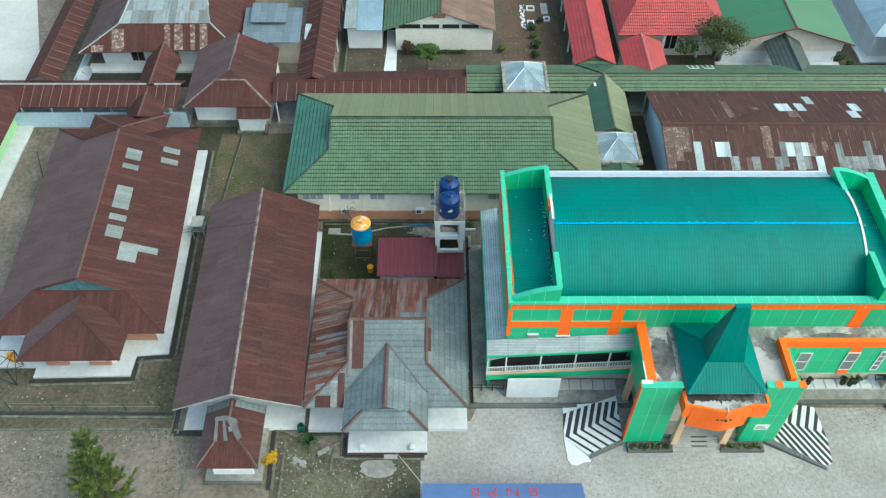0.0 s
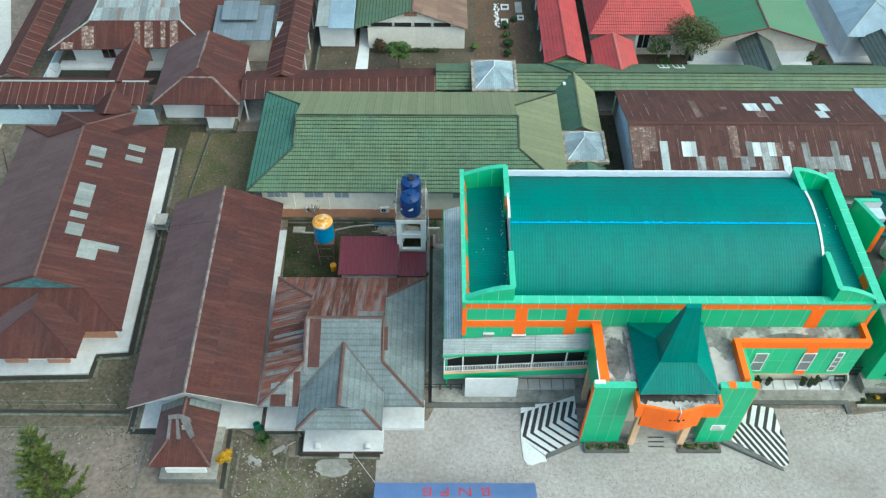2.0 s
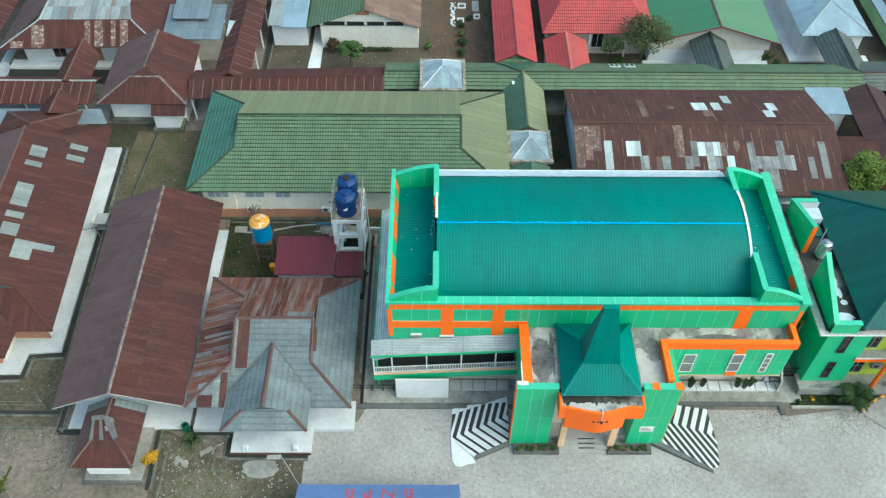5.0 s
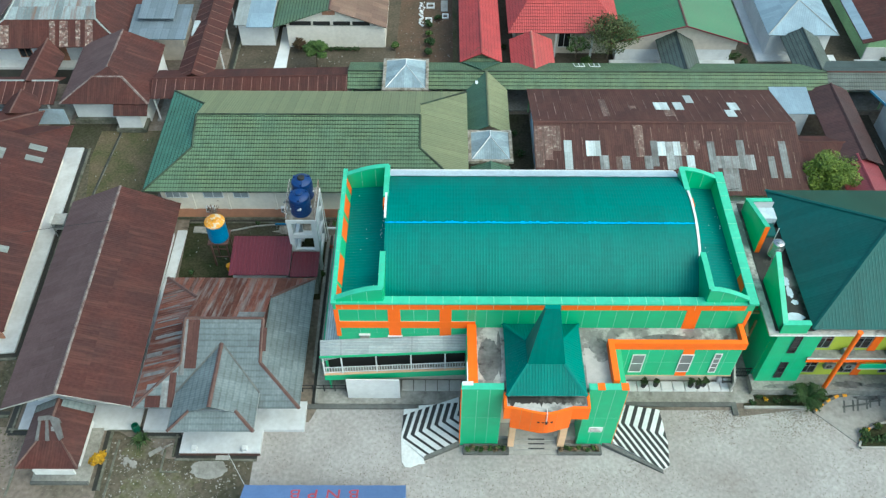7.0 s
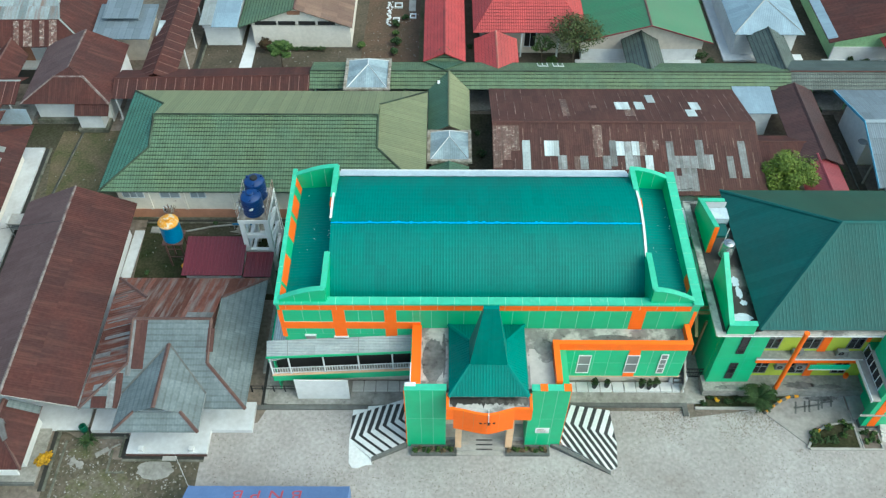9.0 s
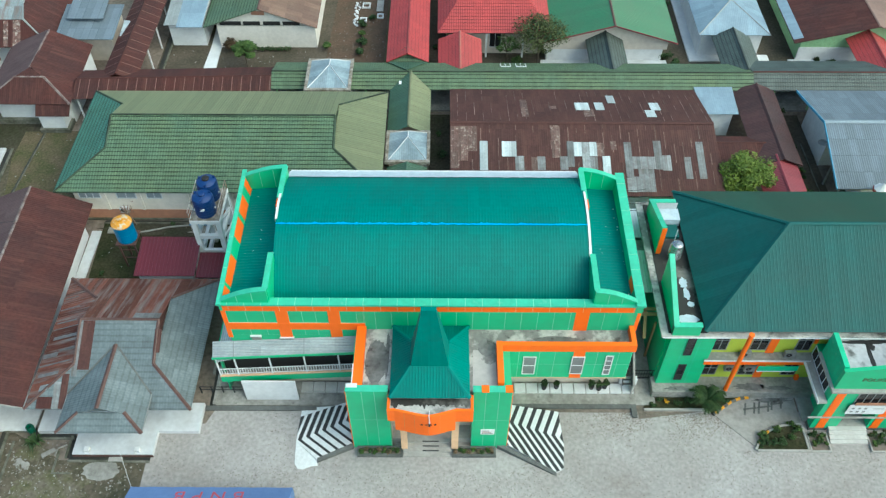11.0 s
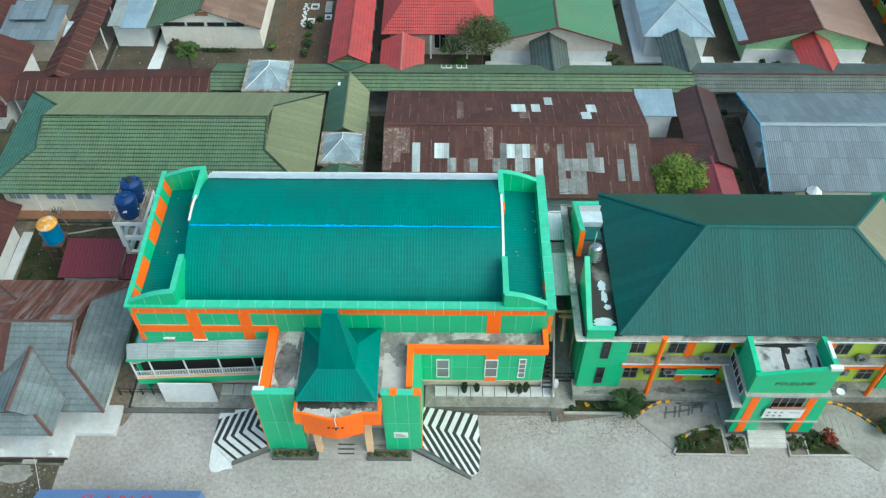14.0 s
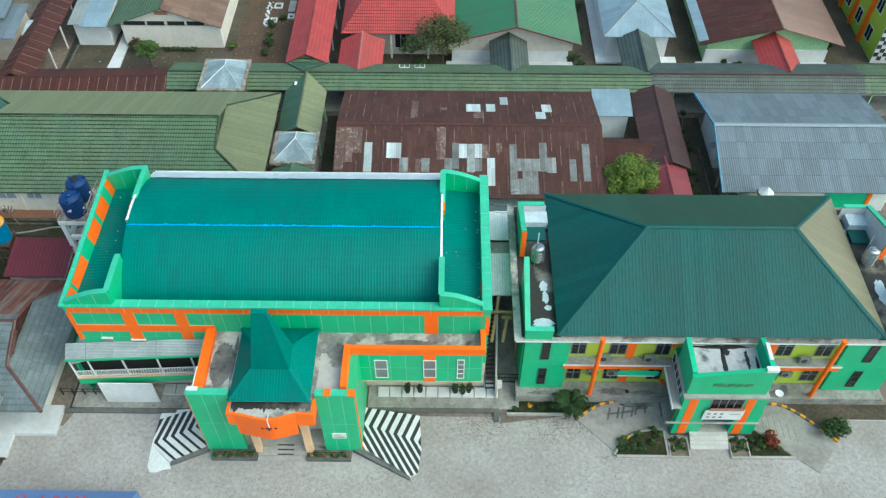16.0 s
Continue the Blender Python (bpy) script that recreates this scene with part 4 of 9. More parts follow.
# hipped roof with a tall spire
R = dict(pitch=0.2, rib=0.025, kind="rib")
SMOOTH = dict(pitch=0.8, rib=0.006, kind="rib")
e0, e1, f0, f1 = 14.92, 20.3, -26.3, -20.42
b0, b1, c0, c1 = 16.32, 18.86, -24.5, -22.55
ZE, ZB, ZT = 8.12, 9.25, 14.42
t0, t1, ty0, ty1 = 17.1, 18.05, -23.75, -23.5
for q in ([(e0, f0, ZE), (e1, f0, ZE), (b1, c0, ZB), (b0, c0, ZB)], [(e1, f0, ZE), (e1, f1, ZE), (b1, c1, ZB), (b1, c0, ZB)],
          [(e1, f1, ZE), (e0, f1, ZE), (b0, c1, ZB), (b1, c1, ZB)], [(e0, f1, ZE), (e0, f0, ZE), (b0, c0, ZB), (b0, c1, ZB)],
          [(b0, c0, ZB), (b1, c0, ZB), (t1, ty0, ZT), (t0, ty0, ZT)], [(b1, c0, ZB), (b1, c1, ZB), (t1, ty1, ZT), (t1, ty0, ZT)],
          [(b1, c1, ZB), (b0, c1, ZB), (t0, ty1, ZT), (t1, ty1, ZT)], [(b0, c1, ZB), (b0, c0, ZB), (t0, ty0, ZT), (t0, ty1, ZT)]):
    roof(main, q, M["vault"], SMOOTH if q[0][2] == ZB else R, "tower_roof" if q[0][2] == ZE else "spire_face")
part("spire_cap", boxes((t0 - 0.03, t1 + 0.03, ty0 - 0.03, ty1 + 0.03, ZT, ZT + 0.08)), M["vault"], main)
for a, b in (((e0, f0, ZE), (b0, c0, ZB)), ((e1, f0, ZE), (b1, c0, ZB)), ((e1, f1, ZE), (b1, c1, ZB)), ((e0, f1, ZE), (b0, c1, ZB))):
    cap(main, a, b, M["vault"], 0.3, "hip_cap")
# curved orange canopy
bow = [(15.25, -26.97), (15.9, -27.1), (16.6, -27.28), (17.2, -27.4), (17.5, -27.42), (17.8, -27.4), (18.3, -27.28), (18.8, -27.12), (19.35, -26.97)]
low = [(14.76, -26.95, 6.2), (15.25, -26.95, 6.2)] + [(x, y, 5.05) for x, y in bow] + [(19.35, -26.95, 6.15), (20.54, -26.95, 6.15)]
top = [(14.76, -26.95, 7.6), (15.25, -26.95, 7.65)] + [(x, y, 7.65) for x, y in bow] + [(19.35, -26.95, 7.65), (20.54, -26.95, 7.6)]
bm = bmesh.new()
for a, b, c, d in zip(low, low[1:], top[1:], top):
    f_ = [bm.verts.new(p) for p in (a, b, c, d)]
    k_ = [bm.verts.new((p[0], p[1] + 0.16, p[2])) for p in (a, b, c, d)]
    bm.faces.new(f_)
    bm.faces.new(k_[::-1])
    for m in range(4):
        bm.faces.new((f_[m], k_[m], k_[(m + 1) % 4], f_[(m + 1) % 4]))
bmesh.ops.recalc_face_normals(bm, faces=bm.faces)
for x0, x1 in ((14.76, 14.94), (20.36, 20.54)):
    prism(bm, [(x0, -26.79), (x1, -26.79), (x1, -25.76), (x0, -25.76)], 6.45, 7.65)
part("canopy_fascia", bm, M["orange"], main, "curved orange canopy fascia")
for k in (3, 4, 6, 8):
    part("fascia_joint", beams([(low[k], top[k])], 0.025, 0.012), M["fadedorange"], main)
part("canopy_deck", flat([(x, y + 0.17) for x, y, z in top[2:-2]] + [(20.35, -26.78), (20.35, -24.2), (14.95, -24.2), (14.95, -26.78)], 7.1, 7.55), M["deck"], main, "stained concrete canopy deck")
cord = thing("hanging_lamp", (17.55, -27.4, 7.6), "small dark lamp on a pale cord over the canopy", "lamp")
part("cord", beams([((17.6, -27.0, 7.66), (17.58, -27.45, 7.68)), ((17.58, -27.46, 7.68), (17.6, -27.47, 6.75))], 0.05), M["white"], cord)
part("lamp_head", beams([((17.6, -27.5, 6.74), (17.6, -27.52, 6.56))], 0.14), M["black"], cord)
bm = bmesh.new()
rnd = random.Random(12)
lo = [(15.0 + 5.3 * i / 40, -26.42 - rnd.uniform(0.0, 0.22) - (0.25 if i in (2, 3, 17, 33, 38) else 0)) for i in range(41)]
for (xa, ya), (xb, yb) in zip(lo, lo[1:]):
    bm.faces.new([bm.verts.new(p) for p in ((xa, ya, 7.556), (xb, yb, 7.556), (xb, -26.0, 7.556), (xa, -26.0, 7.556))])
part("algae_line", bm, M["deckdark"], main, "dark algae in the canopy gutter")
for k in range(4):
    part("text_bar", boxes((17.0 + 0.3 * k, 17.16 + 0.3 * k, -27.44, -27.3, 6.5, 6.57)), M["dark"], main)
for x0, x1 in ((15.45, 15.9), (19.12, 19.62)):
    part("pillar", boxes((x0, x1, -26.0, -25.6, 0.0, 7.1)), M["peach"], main)
part("entrance_floor", boxes((14.75, 20.55, -25.3, -24.2, 0.0, 0.62)), M["paleconc"], main)
for k in range(4):
    st = part("step", boxes((15.6, 19.6, -25.3 - 0.3 * (k + 1), -25.3 - 0.3 * k, 0.0, 0.6 - 0.15 * k)), M["paleconc"], main)
    if k < 3:
        part("nosing", boxes((17.0, 18.2, -25.28 - 0.3 * (k + 1), -25.18 - 0.3 * (k + 1), 0.6 - 0.15 * k, 0.604 - 0.15 * k)), M["black"], st)


# ---- western ramp gallery with railings, rising to the east ----
def gal_z(x):
    return 1.85 + (x - 1.7) * 0.082


part("gallery_band", prisms(([(1.7, -21.3), (12.75, -21.3), (12.75, -21.1), (1.7, -21.1)], [gal_z(1.7), gal_z(12.75)] * 1 + [gal_z(12.75), gal_z(1.7)], [gal_z(1.7) + 0.75, gal_z(12.75) + 0.75, gal_z(12.75) + 0.75, gal_z(1.7) + 0.75])), M["green"], main)
part("gallery_floor", prisms(([(1.7, -21.1), (12.75, -21.1), (12.75, -19.9), (1.7, -19.9)], [gal_z(1.7), gal_z(12.75), gal_z(12.75), gal_z(1.7)], [gal_z(1.7) + 0.5, gal_z(12.75) + 0.5, gal_z(12.75) + 0.5, gal_z(1.7) + 0.5])), M["concrete"], main)
part("gallery_sill", prisms(([(1.7, -21.34), (12.75, -21.34), (12.75, -21.06), (1.7, -21.06)], [gal_z(1.7) + 0.75, gal_z(12.75) + 0.75, gal_z(12.75) + 0.75, gal_z(1.7) + 0.75], [gal_z(1.7) + 0.84, gal_z(12.75) + 0.84, gal_z(12.75) + 0.84, gal_z(1.7) + 0.84])), M["peach"], main)
# Black sheet: the shade inside the gallery is painted, not cast
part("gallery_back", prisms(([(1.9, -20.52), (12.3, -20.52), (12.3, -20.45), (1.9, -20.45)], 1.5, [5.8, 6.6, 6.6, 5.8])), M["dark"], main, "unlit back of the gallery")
posts = [1.76, 3.14, 5.72, 8.3, 10.82, 12.68]
for a in posts:
    part("gallery_post", boxes((a - 0.05, a + 0.05, -21.26, -21.16, gal_z(a) + 0.6, 5.12 + (a - 1.65) * 0.081)), M["white"], main)
for a, b in zip(posts, posts[1:]):
    bm = bmesh.new()
    for h in (0.95, 1.6):
        beam(bm, (a, -21.2, gal_z(a) + h), (b, -21.2, gal_z(b) + h), 0.06)
    k = a + 0.16
    while k < b:
        box(bm, k - 0.025, k + 0.025, -21.22, -21.18, gal_z(k) + 0.95, gal_z(k) + 1.6)
        k += 0.2
    part("railing", bm, M["white"], main, "white metal railing")
ga, gb = 5.18, 6.05
roof(main, [(1.65, -20.42, ga + 0.8), (1.65, -21.35, ga), (12.75, -21.35, gb), (12.75, -20.42, gb + 0.8)], M["zincbright"], dict(pitch=0.2, rib=0.035, kind="wave"), "gallery_roof", "grey zinc gallery roof")
for x in (3.2, 8.4):
    part("roof_lap", beams([((x, -21.36, ga + (x - 1.65) * 0.081 + 0.04), (x, -20.45, ga + (x - 1.65) * 0.081 + 0.83))], 0.05, 0.02), M["grey"], main)
part("gallery_fascia", beams([((1.6, -21.38, ga - 0.02), (12.75, -21.38, gb - 0.02))], 0.06, 0.22), M["green"], main)
roof(main, [(1.75, -21.3, 4.6), (3.1, -21.3, 5.1), (3.1, -6.1, 5.1), (1.75, -6.1, 4.6)], M["zincpale"], dict(pitch=0.2, rib=0.02, kind="wave"), "side_roof", "grey zinc side roof")
part("side_fascia", beams([((1.72, -21.3, 4.6), (1.72, -6.1, 4.6))], 0.06, 0.25), M["lightgreen"], main)
part("side_wall", boxes((1.9, 2.0, -20.9, -6.3, 0.0, 4.4)), M["green"], main)
for x0, x1, z0, z1 in ((4.62, 5.32, 6.35, 6.78), (6.72, 7.66, 6.2, 6.62)):
    vt = part("wall_vent", boxes((x0, x1, -20.5, -20.4, z0, z1)), M["concrete"], main, "grey vent box on the wall")
    part("vent_lip", boxes((x0 - 0.06, x1 + 0.06, -20.56, -20.4, z1, z1 + 0.06)), M["white"], vt)
structure("gallery_pavement", flat([(0.9, -22.3), (12.9, -22.3), (12.9, -6.0), (0.9, -6.0)], -0.2, 0.1), M["concrete"], "grey concrete pavement beside the building", "pavement")


# ---- clinic building to the east ----
poli = thing("clinic_building", (48, -14, 0), "two-storey clinic with a dark teal hipped roof", "building")
part("wall", boxes((34.9, 62.3, -20.0, -7.9, 0.0, 7.28)), M["lime"], poli)
part("roof_slab", boxes((34.08, 63.1, -20.8, -7.6, 7.28, 7.45)), M["deck"], poli, "stained grey concrete roof slab")
part("slab_edge", boxes((34.2, 63.0, -20.84, -20.8, 7.26, 7.36)), M["white"], poli)
part("plinth", boxes((34.6, 62.5, -21.4, -20.0, -0.1, 0.85)), M["concrete"], poli)
zr, ze = 11.75, 7.95
A, B, C, D = (37.1, -20.7, ze), (60.2, -20.7, ze), (60.2, -6.8, ze), (37.1, -6.8, ze)
RW, RE = (43.7, -13.75, zr), (54.4, -13.75, zr)
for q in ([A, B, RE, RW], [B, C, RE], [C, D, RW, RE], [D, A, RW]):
    # east and north faces take the colours with painted sky sheen
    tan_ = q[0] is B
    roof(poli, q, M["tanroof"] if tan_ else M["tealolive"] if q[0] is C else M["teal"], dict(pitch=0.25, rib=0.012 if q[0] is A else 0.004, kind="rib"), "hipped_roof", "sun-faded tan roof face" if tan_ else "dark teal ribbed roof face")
for a, b in ((A, RW), (B, RE), (C, RE), (D, RW), (RW, RE)):
    cap(poli, a, b, M["teal"], 0.34, "hip_cap")
part("roof_body", boxes((37.4, 59.9, -20.4, -7.1, 7.4, 7.9)), M["concrete"], poli)
# flat strips beside the hipped roof with parapets
for x0, x1, s in ((34.6, 37.4, 1), (59.9, 62.6, -1)):
    part("flat_roof", boxes((x0, x1, -20.5, -7.9, 7.45, 7.5)), M["deckdark"], poli, "algae-stained flat roof")
    xo = 34.8 if s == 1 else 62.4
    xa, xb = sorted((xo, xo + s * 0.3))
    # raking parapets that climb towards a gap
    for pr in ([(-20.6, 8.5), (-15.9, 10.75)], [(-13.1, 10.45), (-8.9, 9.0)]):
        part("parapet", extrude_yz([(pr[0][0], 7.45)] + pr + [(pr[1][0], 7.45)], xa, xb), M["green"], poli, "green raking parapet")
        part("coping", extrude_yz(pr + [(y, z + 0.07) for y, z in pr[::-1]], xa - 0.04, xb + 0.04), M["coping"], poli)
    xl, xm = sorted((xo + s * 0.3, xo + s * 0.32))
    part("parapet_lining", extrude_yz([(-13.05, 7.5), (-13.05, 10.3), (-8.95, 8.9), (-8.95, 7.5)], xl, xm), M["apron"], poli, "whitewashed inner face")
    part("parapet_end", boxes((xa + 0.02, xb + 0.08, -13.13, -13.1, 7.5, 10.4)), M["orange"], poli)
    for y0, y1, zt, dx in ((-20.72, -20.4, 8.5, 1.95), (-9.0, -8.72, 8.9, 2.0)):
        xc, xd = sorted((xo, xo + s * dx))
        part("parapet", boxes((xc, xd, y0, y1, 7.45, zt)), M["green"], poli)
        part("coping", boxes((xc - 0.04, xd + 0.04, y0 - 0.04, y1 + 0.04, zt, zt + 0.07)), M["coping"], poli)
    xc, xd = sorted((xo + s * 0.32, xo + s * 2.2))
    part("parapet_lining", boxes((xc, xd, -9.03, -9.0, 7.5, 8.85)), M["apron"], poli)
part("west_wall_cladding", boxes((34.84, 34.9, -20.0, -7.9, 0.0, 7.1)), M["green"], poli)
part("east_wall_cladding", boxes((62.3, 62.36, -20.0, -7.9, 0.0, 7.1)), M["green"], poli)
# south front: green ends, lime bays, balcony slab, orange columns
for x0, x1 in ((34.9, 38.15), (57.9, 62.3)):
    part("green_bay", boxes((x0, x1, -20.6, -20.02, 0.85, 7.28)), M["green"], poli)
for xs_ in ([34.92, 36.0, 37.1, 38.13], [57.92, 59.3, 60.7, 62.28]):
    facade_panels(poli, xs_, [0.9, 2.5, 4.1, 5.7, 7.25], -20.6, back=M["coping"])
part("balcony_slab", boxes((37.9, 45.95, -20.75, -20.0, 4.1, 4.3)), M["concrete"], poli)
part("side_slab", boxes((45.35, 45.97, -24.25, -20.76, 4.1, 4.25)), M["paleconc"], poli)
part("slab_edge", boxes((45.27, 45.35, -24.28, -20.8, 4.08, 4.36)), M["white"], poli)
part("balcony_slab", boxes((52.0, 58.3, -20.75, -20.0, 4.1, 4.3)), M["concrete"], poli)
for x0, x1 in ((37.85, 45.75), (51.45, 58.35)):
    part("balcony_edge", boxes((x0, x1, -20.81, -20.75, 4.2, 4.33)), M["white"], poli)
    part("orange_beam", boxes((x0 + 0.1, x1 - 0.1, -20.7, -20.45, 3.65, 4.1)), M["orange"], poli)
for x in (40.2, 57.0):
    bm = bmesh.new()
    lathe(bm, x, -21.15, [(0.0, 0.7), (0.17, 0.7), (0.17, 8.05), (0.2, 8.08), (0.2, 8.25), (0.0, 8.25)], 14)
    part("column", bm, M["orange"], poli, "orange round column")
BAYS = [(38.35, 39.55, "g"), (39.55, 41.15, "l"), (41.15, 42.5, "g"), (42.5, 43.1, "o"), (43.1, 44.5, "l"), (44.5, 45.7, "g"), (51.6, 52.6, "l"), (52.6, 53.3, "o"), (53.3, 54.6, "g"), (54.6, 56.2, "l"), (56.2, 57.5, "g")]
for x0, x1, k in BAYS:
    for z0, z1 in ((4.6, 7.2), (1.2, 3.1)):
        if k == "g":
            window(poli, x0 + 0.1, x1 - 0.1, z0 + 0.1, z1 - 0.1, -20.0, cols=2, rows=2, frame_mat=M["grey"])
        elif k == "o":
            part("orange_panel", boxes((x0, x1, -20.08, -19.99, z0 - 0.3, z1)), M["orange"], poli)
for x0, x1 in ((36.22, 36.68), (59.65, 60.15)):
    for z0, z1 in ((4.9, 7.0), (1.5, 3.5)):
        window(poli, x0, x1, z0, z1, -20.63, cols=1, rows=3, frame_mat=M["black"])
# entrance block
for q in ((46.0, 48.0, -24.1, -23.5, 0.35, 3.6), (46.9, 48.0, -23.5, -20.02, 0.0, 3.6), (50.2, 52.0, -24.1, -20.02, 0.35, 3.6), (46.0, 51.9, -24.1, -20.02, 3.6, 5.5)):
    part("porch_wall", boxes(q), M["green"], poli, "green entrance block")
part("sign_wall", prisms(([(46.0, -24.0), (51.55, -24.0), (51.55, -23.7), (46.0, -23.7)], 5.75, [7.9, 8.85, 8.85, 7.9])), M["green"], poli, "green sign wall")
part("porch_parapet", prisms(([(46.0, -23.7), (46.35, -23.7), (46.35, -20.9), (46.0, -20.9)], 5.75, [8.1, 8.1, 8.2, 8.2])), M["lightgreen"], poli)
part("porch_parapet", prisms(([(51.2, -23.7), (51.55, -23.7), (51.55, -20.9), (51.2, -20.9)], 5.75, [8.6, 8.6, 8.2, 8.2])), M["lightgreen"], poli)
part("porch_deck", boxes((46.35, 51.2, -23.7, -20.4, 6.6, 7.0)), M["deckpale"], poli)
part("porch_slab", boxes((45.8, 51.8, -24.3, -20.9, 5.55, 5.75)), M["paleconc"], poli)
part("canopy_slab", boxes((45.3, 52.1, -24.24, -24.1, 1.98, 2.04)), M["paleconc"], poli, "thin concrete canopy slab")
for x in (46.72, 50.75):
    part("orange_stripe", boxes((x - 0.3, x + 0.3, -24.14, -24.09, 0.36, 5.48)), M["orange"], poli)
window(poli, 48.0, 50.2, 3.9, 5.3, -24.1, cols=4, frame_mat=M["grey"])
# black panel in place of the dim interior beyond the landing
part("doorway", boxes((48.0, 50.2, -21.9, -21.85, 0.55, 3.6)), M["dark"], poli)
for x0, x1 in ((45.97, 48.0), (50.2, 52.03)):
    part("plinth", boxes((x0, x1, -24.13, -23.5, 0.0, 0.35)), M["darkconc"], poli, "dark painted plinth")
window(poli, -23.35, -20.2, 4.32, 5.35, 46.0, cols=5, frame_mat=M["white"], axis="x", glass=M["glass"])
part("red_floor", boxes((45.75, 46.9, -21.0, -19.95, 0.0, 0.13)), M["terracotta"], poli, "red-brown tiled side landing")
part("side_path", boxes((45.75, 46.9, -23.45, -21.02, 0.0, 0.12)), M["paleconc"], poli, "pale concrete side path")
part("orange_post", boxes((45.72, 45.98, -20.3, -20.03, 0.13, 1.3)), M["orange"], poli)
part("orange_panel", boxes((45.72, 45.97, -20.1, -20.0, 5.6, 7.2)), M["orange"], poli)
part("landing", boxes((48.0, 50.2, -24.1, -21.9, 0.0, 0.55)), M["paleconc"], poli)
for k in range(4):
    part("step", boxes((47.35, 50.15, -24.1 - 0.3 * (k + 1), -24.1 - 0.3 * k, 0.0, 0.55 - 0.13 * k)), M["stepwhite"], poli)


# ---- hipped-with-gablet house: eave rectangle, ridge, half hips ----
def dutch(parent, x0, x1, y0, y1, ze, zr, rx0, rx1, zh, material, style, ry=None, mats=None, capm=None):
    """Roof along x: eave corners, a ridge from rx0 to rx1 at zr, and end hips that stop at height zh."""
    ry = (y0 + y1) / 2 if ry is None else ry
    mt = mats or {}
    def ys_at(z):
        return ry + (y0 - ry) * (zr - z) / (zr - ze), ry + (y1 - ry) * (zr - z) / (zr - ze)
    hs, hn = ys_at(zh)
    S = [(x0, y0, ze), (x1, y0, ze), (rx1, hs, zh), (rx1, ry, zr), (rx0, ry, zr), (rx0, hs, zh)]
    N = [(x1, y1, ze), (x0, y1, ze), (rx0, hn, zh), (rx0, ry, zr), (rx1, ry, zr), (rx1, hn, zh)]
    W = [(x0, y1, ze), (x0, y0, ze), (rx0, hs, zh), (rx0, hn, zh)]
    E = [(x1, y0, ze), (x1, y1, ze), (rx1, hn, zh), (rx1, hs, zh)]
    for key, q in (("S", S), ("N", N), ("W", W), ("E", E)):
        roof(parent, q, mt.get(key, material), style, "roof", "")
    for x in (rx0 + 0.05, rx1 - 0.05):
        bm = bmesh.new()
        bm.faces.new([bm.verts.new(p) for p in ((x, hs, zh), (x, hn, zh), (x, ry, zr))])
        part("gablet", bm, mt.get("G", material), parent)
    cm = capm or material
    for a, b in (((rx0, ry, zr), (rx1, ry, zr)), ((x0, y0, ze), (rx0, hs, zh)), ((x1, y0, ze), (rx1, hs, zh)), ((x0, y1, ze), (rx0, hn, zh)), ((x1, y1, ze), (rx1, hn, zh)), ((rx0, hs, zh), (rx0, ry, zr)), ((rx1, hs, zh), (rx1, ry, zr))):
        cap(parent, a, b, cm, 0.26)
    return S, N, W, E


ward = thing("green_roofed_ward", (-1.5, 4, 0), "long cream ward with a moss-tinted green metal tile roof", "building")
part("wall", boxes((-14.6, 11.8, -2.8, 9.0, 0.0, 4.4)), M["wardcream"], ward)
part("dado", boxes((-14.64, 11.84, -2.84, -2.8, 0.0, 1.23)), M["dadopaint"], ward, "terracotta painted dado")
part("footing", boxes((-14.9, 12.1, -3.02, -2.84, 0.0, 0.15)), M["mosscurb"], ward)
# N and E colours carry painted sky sheen, W a painted bluish light
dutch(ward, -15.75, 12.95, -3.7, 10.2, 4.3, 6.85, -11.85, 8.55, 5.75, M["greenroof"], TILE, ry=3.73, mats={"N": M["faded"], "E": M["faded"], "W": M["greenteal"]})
for x, w, c in ((-14.1, 1.8, 3), (-10.75, 1.65, 2), (-8.05, 1.25, 2), (-2.6, 1.5, 2), (2.6, 1.5, 2)):
    window(ward, x, x + w, 2.75, 3.9, -2.8, cols=c, frame_mat=M["white"], glass=M["curtainglass"])
for x in (-12.0, -8.85, -4.6, -0.6, 3.6):
    part("pilaster", boxes((x, x + 0.25, -2.9, -2.8, 1.25, 4.2)), M["wardcream"], ward)

# grey zinc house south of the sheds
zh = thing("zinc_roofed_house", (-6, -18.5, 0), "white house under patched grey and rusty zinc roof", "house")
part("wall", boxes((-10.6, -1.0, -22.3, -13.4, 0.0, 3.2)), M["white"], zh)
ZS, ZN, ZW, ZEe = dutch(zh, -11.9, 0.25, -24.5, -12.4, 3.2, 5.7, -8.7, -2.85, 4.45, M["zinc"], CORR, ry=-18.26, mats={"N": M["rustzinc"], "W": M["rustzinc"], "G": M["rust"]}, capm=M["ridge"])
px, pz, py, pe = -5.8, 5.0, -25.4, 3.6
hw, he = (-7.4, -25.3, 4.25), (-4.1, -25.3, 4.25)
roof(zh, [(-2.72, -26.6, pe), (-2.72, -23.45, pe), (px, -20.05, pz), (px, py, pz), he], M["zinc"], CORR)
roof(zh, [(-8.85, -23.45, pe), (-8.85, -26.6, pe), hw, (px, py, pz), (px, -20.05, pz)], M["zinc"], CORR)
roof(zh, [(-8.85, -26.6, pe), (-2.72, -26.6, pe), he, hw], M["zinc"], CORR)
bm = bmesh.new()
bm.faces.new([bm.verts.new((p[0], p[1] + 0.1, p[2])) for p in (hw, he, (px, py, pz))])
part("gablet", bm, M["zinc"], zh)
cap(zh, (px, -20.05, pz), (px, py - 0.03, pz), M["ridge"], 0.32)
